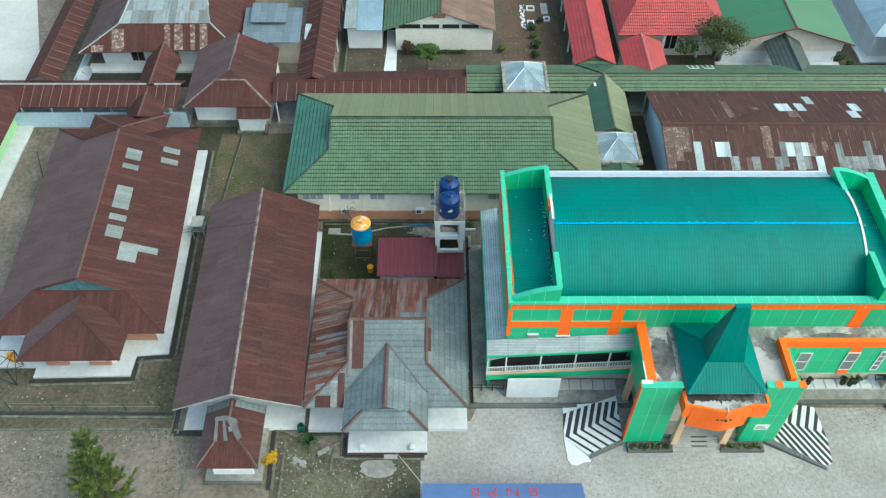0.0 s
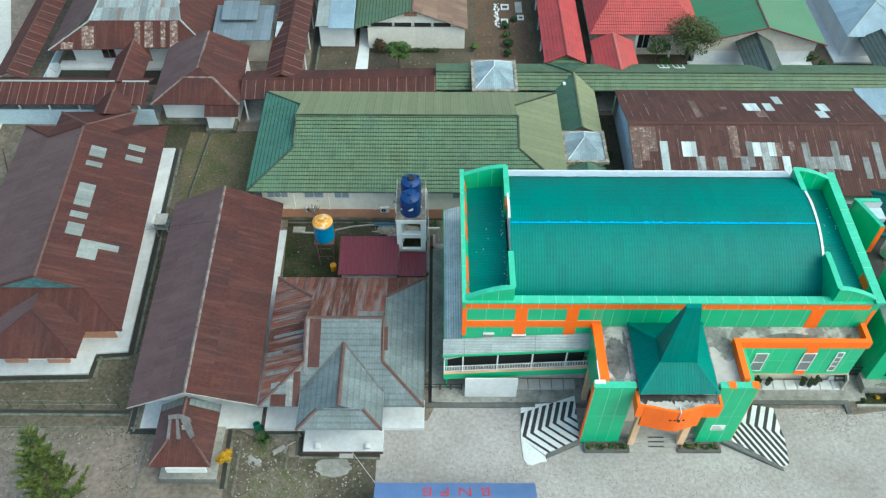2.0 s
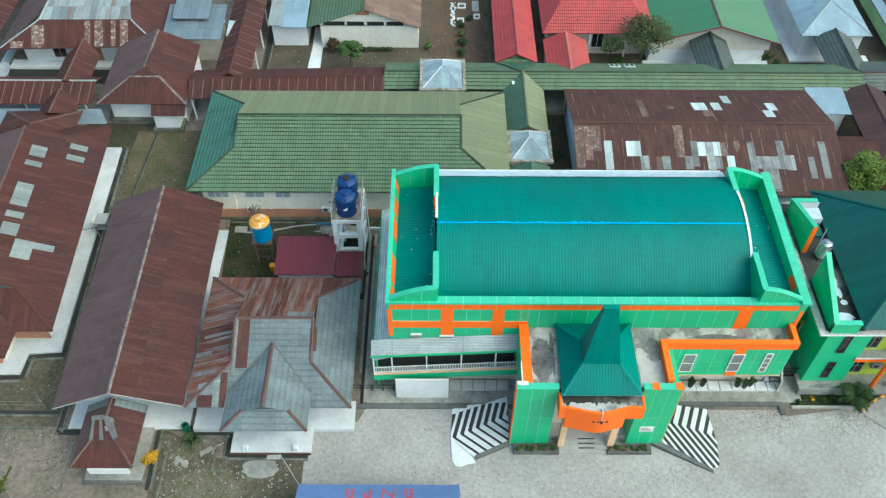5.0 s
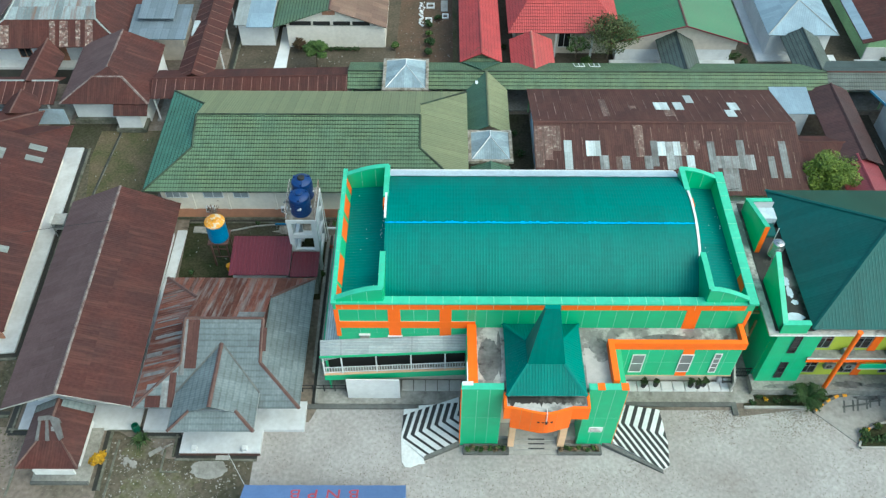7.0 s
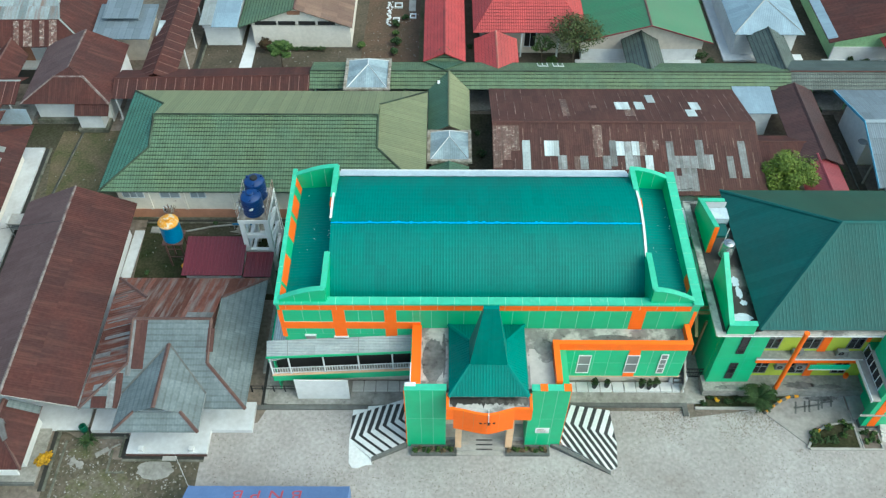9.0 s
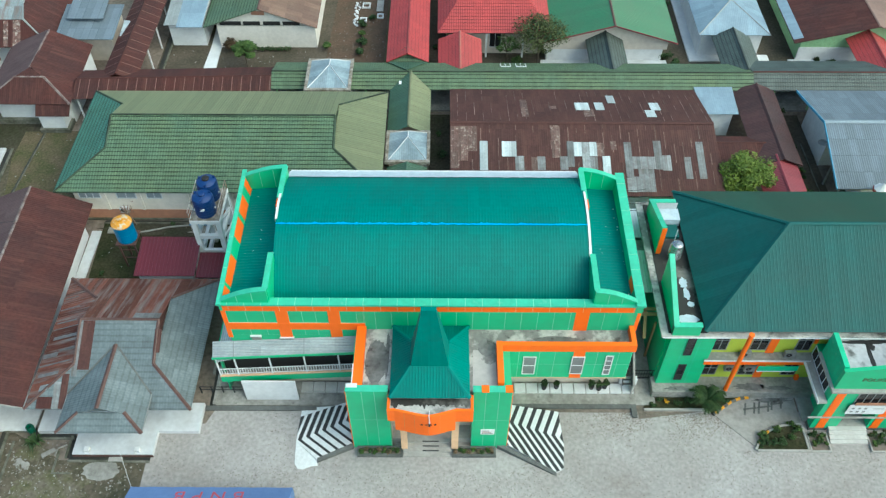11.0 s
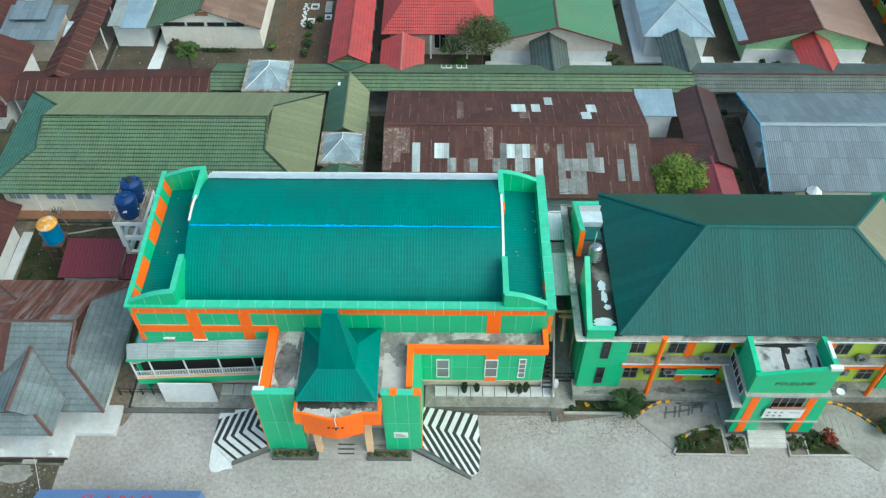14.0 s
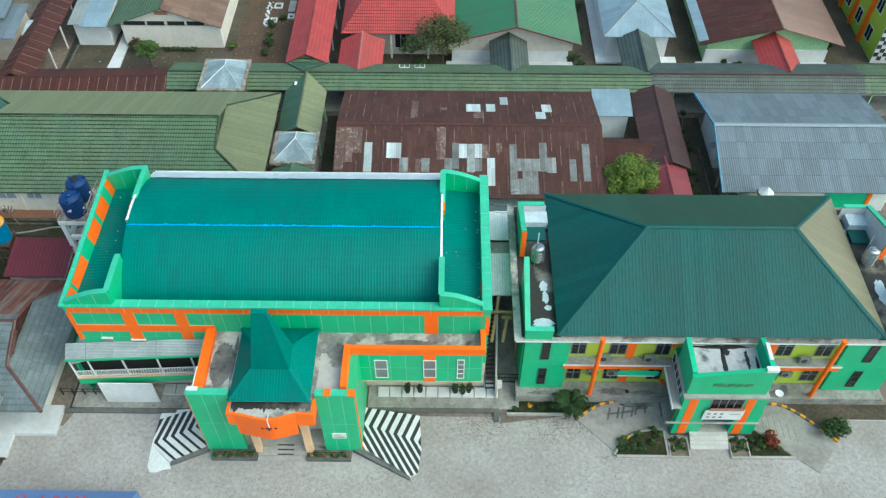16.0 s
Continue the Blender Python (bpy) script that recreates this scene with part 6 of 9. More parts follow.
def light_well(x0, x1, y0, y1, z, name="roof_lantern"):
    """Concrete-rimmed roof with a low glazed pyramid."""
    t = thing(name, ((x0 + x1) / 2, (y0 + y1) / 2, 0), "flat concrete-rimmed roof with a low clear-sheet pyramid", "roof lantern")
    part("wall", boxes((x0 + 0.4, x1 - 0.4, y0 + 0.4, y1 - 0.4, 0.0, z - 0.3)), M["cream"], t)
    w = 0.3
    part("rim", boxes((x0, x1, y0, y0 + w, z - 0.3, z), (x0, x1, y1 - w, y1, z - 0.3, z), (x0, x0 + w, y0 + w, y1 - w, z - 0.3, z), (x1 - w, x1, y0 + w, y1 - w, z - 0.3, z)), M["rimstone"], t)
    a, b, c, d = (x0 + w, y0 + w, z - 0.1), (x1 - w, y0 + w, z - 0.1), (x1 - w, y1 - w, z - 0.1), (x0 + w, y1 - w, z - 0.1)
    xm, ya, yb = (x0 + x1) / 2, y0 + (y1 - y0) * 0.66, y0 + (y1 - y0) * 0.84
    r0, r1 = (xm, ya, z + 0.5), (xm, yb, z + 0.5)
    for q in ([a, b, r0], [b, c, r1, r0], [c, d, r1], [d, a, r0, r1]):
        roof(t, q, M["clearsheet"], CORR, "glazing")
    for p, q in ((a, r0), (b, r0), (c, r1), (d, r1), (r0, r1)):
        cap(t, p, q, M["apron"], 0.1, "glazing_bar")
    return t


light_well(4.6, 9.2, 10.4, 15.4, 4.4)
light_well(13.0, 17.15, 1.0, 5.35, 3.65)
lk = thing("green_link_roof", (15, -2, 0), "short link roof of dark green sheets", "covered walkway")
gable_ns(lk, 13.2, 16.9, -7.0, 1.0, 3.0, 3.7, M["linkgreen"], M["linkgreen"], TRAP)
part("wall", boxes((13.6, 16.5, -6.9, 0.9, 0.0, 2.9)), M["cream"], lk)

# rusty long building
ru = thing("rusty_roofed_building", (31, 4.2, 0), "long building under a rusty brown roof patched with zinc", "building")
part("wall", boxes((19.6, 42.8, -2.6, 11.0, 0.0, 3.7)), M["bluewall"], ru)
RUS = [(19.0, -3.2, 3.6), (43.35, -3.2, 3.6), (43.35, 4.3, 5.6), (19.0, 4.3, 5.6)]
RUN = [(43.35, 11.6, 3.6), (19.0, 11.6, 3.6), (19.0, 4.3, 5.6), (43.35, 4.3, 5.6)]
roof(ru, RUS, M["rust"], CORR)
roof(ru, RUN, M["rust"], CORR)
cap(ru, (19.0, 4.3, 5.6), (43.35, 4.3, 5.6), M["rust"], 0.4)
for x in (19.2, 43.15):
    gable_face(ru, [(x, -3.0, 3.55), (x, 11.4, 3.55), (x, 4.3, 5.5)], M["bluewall"])
ws = thing("white_shed", (45.4, 10.3, 0), "small white shed with pale zinc roof", "shed")
part("wall", boxes((43.9, 46.9, 8.9, 11.8, 0.0, 3.2)), M["white"], ws)
roof(ws, [(43.5, 8.35, 3.25), (47.2, 8.35, 3.25), (47.3, 12.2, 3.5), (43.5, 12.2, 3.5)], M["bluepale"], CORR)
bk = thing("dark_brown_roofed_walkway", (48.7, 6, 0), "covered walkway with a dark brown sheet roof", "covered walkway")
gable_ns(bk, 47.4, 51.6, 1.3, 12.3, 3.1, 3.9, M["plumbrown"], M["blackbrown"], rx=49.7)
part("dado_wall", boxes((50.2, 50.35, 2, 13, 0.0, 1.0)), M["cream"], bk)
bl_ = thing("brown_low_roof", (46, 3.3, 0), "low brown sheet roof between buildings", "shed")
gable_ew(bl_, 43.6, 49.0, 1.4, 4.0, 5.4, 3.0, 3.5, M["maroon"])
part("wall", boxes((43.8, 48.6, 1.8, 5.0, 0.0, 2.9)), M["cream"], bl_)
mr = thing("pink_red_gable_roof", (49.2, 0, 0), "small gabled roof of faded red sheets", "shed")
gable_ns(mr, 47.2, 51.2, -4.5, 2.2, 2.9, 3.7, M["pinkred"], M["pinkred"])
part("wall", boxes((47.5, 50.9, -4.3, 2.0, 0.0, 2.9)), M["cream"], mr)
bb = thing("blue_grey_roofed_ward", (68, 5, 0), "large white ward under blue-grey sheet roof", "building")
part("wall", boxes((54.9, 69.4, 4.6, 10.4, 0.0, 3.25), (56.6, 69.4, -0.9, 4.6, 0.0, 3.25)), M["white"], bb)
roof(bb, [(53.75, -1.9, 3.3), (70.1, -1.9, 3.3), (70.1, 5.0, 5.2), (53.95, 5.0, 5.2)], M["bluezinc"], dict(pitch=0.2, rib=0.02, course=1.75, step=0.02, kind="wave"))
roof(bb, [(70.1, 11.8, 3.4), (53.75, 11.8, 3.4), (53.95, 5.0, 5.2), (70.1, 5.0, 5.2)], M["bluezinc"], dict(pitch=0.2, rib=0.02, course=1.75, step=0.02, kind="wave"))
cap(bb, (53.95, 5.0, 5.22), (70.1, 5.0, 5.22), M["ridgeblue"], 0.5)
for a, b in (((53.72, -1.9, 3.26), (53.92, 5.0, 5.16)), ((53.72, 11.8, 3.36), (53.92, 5.0, 5.16))):
    part("bargeboard", beams([(a, b)], 0.06, 0.24), M["skyblue"], bb, "sky-blue bargeboard")
gable_face(bb, [(69.4, -0.9, 3.25), (69.4, 10.4, 3.25), (69.4, 5.0, 5.0)], M["white"])
gable_face(bb, [(54.9, 4.6, 3.25), (54.9, 10.4, 3.25), (54.9, 5.0, 5.0), (54.9, 4.6, 4.95)], M["white"])
for y in (-0.8, 1.9):
    part("veranda_post", boxes((54.6, 54.75, y, y + 0.15, 0.0, 3.4)), M["grey"], bb)

# ---- far row of buildings ----
hh = thing("maroon_hipped_house", (-23, 14, 0), "small white house with a maroon hipped roof", "house")
part("wall", boxes((-26.6, -19.2, 10.6, 18.6, 0.0, 3.2)), M["white"], hh)
rr0, rr1 = (-24.3, 13.2, 4.9), (-21.4, 13.2, 4.9)
hx = [(-27.3, 9.45, 3.2), (-18.5, 9.45, 3.2), (-18.9, 19.2, 3.2), (-27.5, 19.2, 3.2)]
rN = (-22.9, 16.4, 4.9)
roof(hh, [hx[0], hx[1], (-21.3, 11.8, 4.75), (-24.2, 11.8, 4.75)], M["maroon"], CORR)
roof(hh, [(-24.2, 11.8, 4.75), (-21.3, 11.8, 4.75), (-22.9, 12.9, 5.1)], M["maroon"], CORR)
roof(hh, [(-22.1, 8.8, 2.2), (-18.75, 8.8, 2.2), (-18.6, 9.6, 3.12), (-22.0, 9.6, 3.12)], M["maroon"], CORR, "lean_to_roof")
roof(hh, [hx[1], hx[2], (-22.9, 19.2, 5.1), (-22.9, 12.9, 5.1), (-21.3, 11.8, 4.75)], M["maroon"], CORR)
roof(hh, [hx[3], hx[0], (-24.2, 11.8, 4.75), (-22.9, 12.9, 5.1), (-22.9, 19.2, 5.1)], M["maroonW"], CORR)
for a, b in ((hx[0], (-24.2, 11.8, 4.75)), (hx[1], (-21.3, 11.8, 4.75)), ((-24.2, 11.8, 4.75), (-21.3, 11.8, 4.75)), ((-22.9, 12.9, 5.1), (-22.9, 19.2, 5.1))):
    cap(hh, a, b, M["ridgepale"], 0.26)
part("wall", boxes((-22.0, -19.6, 9.1, 10.6, 0.4, 2.3)), M["white"], hh)
part("plinth", boxes((-22.3, -19.3, 8.85, 10.6, 0.0, 0.45), (-26.8, -22.3, 10.15, 10.6, 0.0, 0.55)), M["mosscurb"], hh, "dark mossy stone plinth")
nh = thing("rusty_hipped_house", (-31.5, 23, 0), "white house with patched rusty hipped roof", "house")
part("wall", boxes((-38.6, -24.5, 20.3, 34.0, 0.0, 3.3)), M["white"], nh)
NS = [(-40.1, 18.2, 3.2), (-23.2, 18.9, 3.2), (-26.3, 21.2, 5.0), (-36.0, 21.0, 5.0)]
roof(nh, NS, M["maroon"], CORR)
roof(nh, [(-36.0, 21.0, 5.0), (-26.3, 21.2, 5.0), (-27.5, 26.5, 6.4), (-35.0, 26.5, 6.4)], M["zincrust"], CORR)
roof(nh, [(-40.1, 34, 3.2), NS[0], NS[3], (-35.0, 26.5, 6.4), (-35.0, 34, 6.4)], M["maroonW"], CORR)
roof(nh, [NS[1], (-22.5, 34, 3.2), (-27.5, 34, 6.4), (-27.5, 26.5, 6.4), NS[2]], M["maroon"], CORR)
for a, b in ((NS[0], NS[3]), (NS[1], NS[2]), (NS[3], (-35.0, 26.5, 6.4)), (NS[2], (-27.5, 26.5, 6.4))):
    cap(nh, a, b, M["zincdull"], 0.26)
part("apron", boxes((-40.2, -28, 19.0, 20.3, 0.0, 0.35)), M["white"], nh)
structure("court_drain", boxes((-40.3, -28, 16.6, 19.0, -0.05, 0.04)), M["drain"], "dark damp drain strip below the white apron", "drain")
zk = thing("zinc_hut", (-19.8, 21, 0), "white hut with layered grey-blue zinc roof", "hut")
part("wall", boxes((-22.6, -17.5, 20.8, 25.2, 0.0, 3.6)), M["cream"], zk)
roof(zk, [(-23.0, 19.5, 3.7), (-16.75, 19.5, 3.7), (-16.9, 25.4, 4.1), (-23.2, 25.4, 4.1)], M["bluezinc"], CORR)
roof(zk, [(-22.3, 22.3, 4.35), (-18.4, 22.3, 4.35), (-18.5, 25.5, 4.6), (-22.4, 25.5, 4.6)], M["bluezinc"], CORR)
roof(zk, [(-16.4, 20.6, 3.4), (-15.2, 20.2, 3.3), (-15.0, 23.0, 3.6), (-16.4, 23.0, 3.7)], M["zincbright"], CORR)

ch = thing("cream_hall", (-1, 27, 0), "cream hall with a green and brown gabled roof", "building")
part("wall", boxes((-6.6, 4.2, 23.3, 45, 0.0, 2.85)), M["palecream"], ch)
gable_ns(ch, -8.0, 4.5, 22.75, 46, 2.95, 5.3, M["greenroof"], M["brownroof"], CORR, rx=-1.6, capm=M["ridge"])
gable_face(ch, [(-7.2, 23.25, 3.0), (4.25, 23.25, 3.0), (-1.6, 23.25, 5.15)], M["palecream"])
for a, b in ((-6.2, -3.85), (-3.6, -1.75), (-1.4, 0.45), (0.72, 2.6)):
    part("vent", boxes((a, b, 23.18, 23.3, 2.98, 3.44)), M["dark"], ch)
part("apex_board", boxes((-2.5, -1.1, 23.16, 23.25, 4.3, 4.75)), M["terracotta"], ch)
bz = thing("blue_zinc_annex", (-9.4, 27, 0), "white annex with light blue zinc roof", "building")
part("wall", boxes((-12.0, -8.2, 23.6, 45, 0.0, 2.95)), M["white"], bz)
roof(bz, [(-10.9, 22.6, 3.1), (-8.05, 22.6, 3.1), (-8.05, 45, 5.0), (-10.9, 45, 5.0)], M["bluepale"], CORR)
roof(bz, [(-12.3, 23.0, 3.1), (-10.92, 23.0, 3.1), (-10.92, 45, 4.9), (-12.3, 45, 4.9)], M["zincdull"], CORR)
wp = structure("white_path", flat([(-7.95, 17.9), (-6.5, 17.9), (-6.55, 23.2), (-6.65, 27.0), (-7.8, 27.0), (-7.7, 23.2)], -0.1, 0.12), M["white"], "white painted concrete path", "path")

rw = thing("red_walkway", (14.6, 28, 0), "long walkway with a bright red metal tile roof", "covered walkway")
gable_ns(rw, 12.4, 16.8, 16.3, 46, 3.3, 4.4, M["red"], M["red"], TILE)
roof(rw, [(12.4, 16.3, 3.3), (16.8, 16.3, 3.3), (14.6, 17.6, 4.45)], M["greenroof"], TILE)
roof(rw, [(12.5, 16.25, 3.4), (16.7, 16.25, 3.4), (14.6, 13.75, 4.32)], M["linkgreen"], TRAP, "valley_roof", "dull green roof piece over the walkway")
for y in range(19, 45, 4):
    for x in (12.8, 16.4):
        part("post", boxes((x - 0.08, x + 0.08, y - 0.08, y + 0.08, 0.0, 3.2)), M["white"], rw)
rh = thing("red_roofed_house", (24, 27, 0), "cream house with a bright red hipped tile roof", "house")
part("wall", boxes((18.6, 29.0, 22.4, 34, 0.0, 3.4)), M["cream"], rh)
roof(rh, [(17.7, 21.3, 3.4), (29.9, 21.3, 3.4), (26.2, 27.5, 6.3), (21.4, 27.5, 6.3)], M["red"], TILE)
roof(rh, [(29.9, 21.3, 3.4), (29.9, 40, 3.4), (26.2, 40, 6.3), (26.2, 27.5, 6.3)], M["red"], TILE)
roof(rh, [(17.7, 40, 3.4), (17.7, 21.3, 3.4), (21.4, 27.5, 6.3), (21.4, 40, 6.3)], M["red"], TILE)
roof(rh, [(21.4, 27.5, 6.3), (26.2, 27.5, 6.3), (26.2, 40, 6.35), (21.4, 40, 6.35)], M["red"], TILE)
gable_ns(rh, 17.75, 22.4, 14.4, 20.9, 2.9, 3.95, M["red"], M["red"], TRAP, capm=M["redcap"])
part("lean_wall", boxes((18.2, 22.0, 16.6, 20.9, 0.0, 2.9)), M["cream"], rh)
window(rh, 23.4, 24.6, 0.9, 2.7, 22.4, cols=2, frame_mat=M["white"])
for x in (23.0, 27.0):
    part("post", boxes((x - 0.1, x + 0.1, 21.6, 21.8, 0.0, 3.3)), M["white"], rh)
gh = thing("green_gabled_hall", (36, 27, 0), "pale hall with a green gabled roof and cream gable", "building")
part("wall", boxes((29.6, 42.2, 20.9, 45, 0.0, 3.2)), M["white"], gh)
part("apron", boxes((29.0, 42.8, 19.2, 20.9, 0.0, 0.25)), M["apron"], gh)
gable_ns(gh, 28.6, 43.4, 20.0, 46, 3.0, 5.2, M["brightgreen"], M["brightgreen"], TRAP, rx=36.4, capm=M["ridge"])
gable_face(gh, [(29.2, 20.85, 1.7), (42.6, 20.85, 1.7), (42.6, 20.85, 3.2), (36.4, 20.85, 5.05), (29.2, 20.85, 3.2)], M["cream"])
part("bargeboard", beams([((28.6, 19.97, 3.05), (36.4, 19.97, 5.25)), ((36.4, 19.97, 5.25), (43.4, 19.97, 3.05))], 0.05, 0.14), M["pinkred"], gh)
gable_ns(gh, 33.6, 37.6, 14.4, 21.3, 2.9, 4.05, M["greycor"], M["greycor"], TRAP)
bh = thing("blue_hipped_house", (49.6, 27, 0), "white house with a pale blue hipped roof", "house")
part("wall", boxes((46.4, 53.0, 22.0, 40, 0.0, 3.2)), M["white"], bh)
ap = (49.8, 25.6, 4.9)
roof(bh, [(45.9, 21.4, 3.2), (53.6, 21.4, 3.2), ap], M["bluepale"], CORR)
roof(bh, [(53.6, 21.4, 3.2), (53.6, 40, 3.2), (49.8, 40, 4.9), ap], M["bluepale"], CORR)
roof(bh, [(45.9, 40, 3.2), (45.9, 21.4, 3.2), ap, (49.8, 40, 4.9)], M["bluepale"], CORR)
for p in ((45.9, 21.4, 3.2), (53.6, 21.4, 3.2), (49.8, 40, 4.9)):
    cap(bh, p, ap, M["zincdull"], 0.16)
part("apron", boxes((45.4, 54.2, 20.9, 22.0, 0.0, 0.2), (45.4, 46.4, 22.0, 36.0, 0.0, 0.2)), M["white"], bh)
gable_ns(bh, 47.3, 51.4, 14.4, 21.6, 2.9, 4.05, M["greycor"], M["greycor"], TRAP)
mh = thing("maroon_gabled_hall", (63, 27, 0), "pale green hall with maroon gabled roof", "building")
part("wall", boxes((57.2, 70.2, 21.4, 45, 0.0, 3.0)), M["paleg"], mh)
gable_ns(mh, 56.0, 71.5, 20.4, 46, 2.9, 5.0, M["maroon"], M["milkroof"], rx=64.4)
sheet_on(mh, [(56.0, 46, 2.9), (56.0, 20.4, 2.9), (64.4, 20.4, 5.0), (64.4, 46, 5.0)], 0.05, 25.0, 0.05, 1.1, M["bluepale"], 0.03, label="pale blue edge sheets")
gable_face(mh, [(56.6, 21.3, 2.9), (70.8, 21.3, 2.9), (64.4, 21.3, 4.9)], M["paleg"])
part("wall_base", boxes((57.1, 70.3, 21.2, 21.4, 0.0, 1.7)), M["white"], mh)
part("apron", boxes((56.3, 70.6, 19.8, 21.2, 0.0, 0.2)), M["apron"], mh)
gable_ns(mh, 61.7, 65.9, 14.4, 21.4, 2.9, 4.05, M["red"], M["red"], TRAP)
ck = thing("lime_two_storey_building", (82, 30, 0), "lime two-storey building with orange columns and checkered wall", "building")
part("wall", boxes((75.6, 95, 21.5, 50, 0.0, 7.5)), M["lime"], ck)
for k in range(4):
    y = 23.6 + 3.4 * k
    for z in (1.2, 4.7):
        window(ck, y, y + 1.3, z, z + 1.6, 75.6, cols=2, axis="x")
    part("orange_column", boxes((75.3, 75.6, y + 1.7, y + 2.2, 0.0, 7.4)), M["orange"], ck)
part("checker_wall", boxes((75.5, 80, 21.4, 21.5, 0.0, 7.5)), M["white"], ck)
for i in range(9):
    for j in range(14):
        if (i + j) % 2:
            part("checker", boxes((75.5 + 0.5 * i, 76.0 + 0.5 * i, 21.38, 21.41, 0.4 + 0.5 * j, 0.9 + 0.5 * j)), M["black"], ck)
# house at the western edge
lh = thing("pale_green_house", (-47, 4, 0), "pale green house with maroon roof", "house")
part("wall", boxes((-52, -45.0, -12, 10.3, 0.0, 3.2)), M["paleg"], lh)
roof(lh, [(-43.6, -12, 3.1), (-43.6, 11.3, 3.1), (-48, 11.3, 4.9), (-48, -12, 4.9)], M["maroon"], CORR)
roof(lh, [(-52.5, 11.3, 3.1), (-52.5, -12, 3.1), (-48, -12, 4.9), (-48, 11.3, 4.9)], M["maroon"], CORR)
part("apron", boxes((-45.0, -43.4, -12, 10.8, 0.0, 0.2)), M["apron"], lh)
structure("pale_road", flat([(-80, 14.5), (-45.6, 14.5), (-46.2, 18), (-46.5, 22), (-52.5, 40), (-80, 40)], -0.1, 0.05), M["roadconc"], "pale concrete road", "road")


# ---- sheets and patches on the roofs ----
for u0, u1, v0, v1 in ((17.80, 19.26, 4.69, 6.0), (16.58, 17.20, 4.69, 6.04), (19.75, 20.5, 1.5, 3.0), (18.3, 19.05, 1.5, 3.0), (11.77, 14.42, 4.7, 6.03), (10.40, 11.18, 4.67, 6.04), (8.49, 9.80, 4.69, 6.0), (7.55, 8.35, 1.65, 4.0), (6.30, 8.25, 3.2, 4.67)):
    k = u0
    while k < u1 - 0.2:
        sheet_on(wd, FE, k, min(k + 0.68, u1), v0, v1, M["skygrey"], 0.03, label="clear corrugated skylight sheet")
        k += 0.66
for u0, u1, v0, v1 in ((2.70, 3.42, 2.60, 5.69), (4.71, 5.38, 4.04, 5.66), (5.38, 6.04, 4.04, 5.66), (11.25, 11.97, 4.10, 5.60), (12.68, 13.35, 4.11, 5.61), (13.78, 14.48, 1.25, 4.12)):
    sheet_on(ru, RUS, u0, u1, v0, v1, M["skylight"], 0.05, label="clear corrugated skylight sheet")
for u0, u1, v0, v1 in ((10.64, 11.25, 2.97, 5.71), (11.97, 12.68, 2.63, 5.60), (12.67, 13.33, 2.75, 4.05), (15.82, 16.48, 1.85, 5.64), (16.47, 17.2, 2.80, 4.09), (17.2, 17.95, 2.80, 4.09), (17.95, 18.6, 2.80, 4.09), (18.5, 19.19, 2.75, 5.79), (19.15, 19.96, 2.64, 4.23), (22.36, 23.02, 1.80, 5.70), (21.15, 21.76, 1.79, 4.07), (16.92, 17.6, 0.43, 2.80), (17.6, 18.32, 0.43, 2.80), (15.82, 16.92, 0.42, 2.0), (9.94, 10.65, 2.67, 4.08), (5.89, 6.70, 2.63, 4.10), (7.91, 8.62, 2.65, 4.06)):
    sheet_on(ru, RUS, u0, u1, v0, v1, M["patch"], 0.035, label="grey zinc repair sheet")
for u0, u1, v0, v1 in ((0.05, 0.85, 2.8, 7.3), (0.85, 1.65, 3.6, 7.3), (1.65, 2.45, 4.6, 7.3), (9.25, 10.02, 3.96, 7.41), (7.36, 7.91, 2.64, 4.00), (13.30, 14.01, 4.12, 5.55), (14.63, 15.14, 4.78, 5.75)):
    sheet_on(ru, RUS, u0, u1, v0, v1, M["rustbare"], 0.028, label="bare rusty roofing sheet")
for u0, u1, v0, v1 in ((11.03, 12.38, 3.26, 4.92), (9.63, 10.49, 3.23, 4.89), (8.36, 9.12, 1.62, 3.33), (4.30, 5.22, 3.25, 4.91), (4.98, 5.89, 4.92, 6.40)):
    sheet_on(ru, RUN, u0, u1, v0, v1, M["skylight"], 0.05, label="clear corrugated skylight sheet")
for u0, u1, v0, v1 in ((16.94, 17.59, 2.58, 6.38), (10.75, 11.71, 4.91, 6.27), (14.2, 14.9, 4.0, 4.6)):
    sheet_on(ru, RUN, u0, u1, v0, v1, M["rustbare"], 0.028, label="bare rusty roofing sheet")
# lap edges worn pale between the rusty sheets
rnd = random.Random(61)
for face in (RUS, RUN):
    for k in range(30):
        u = 0.8 * k + 0.4
        v = rnd.uniform(0.1, 1.5)
        while v < 7.2:
            w = v + rnd.uniform(0.5, 2.4)
            if rnd.random() < 0.55:
                sheet_on(ru, face, u, u + rnd.choice((0.03, 0.045, 0.06)), v, min(w, 7.45), M["lapline"], 0.03, "lap_edge")
            v = w + rnd.uniform(0.0, 0.8)
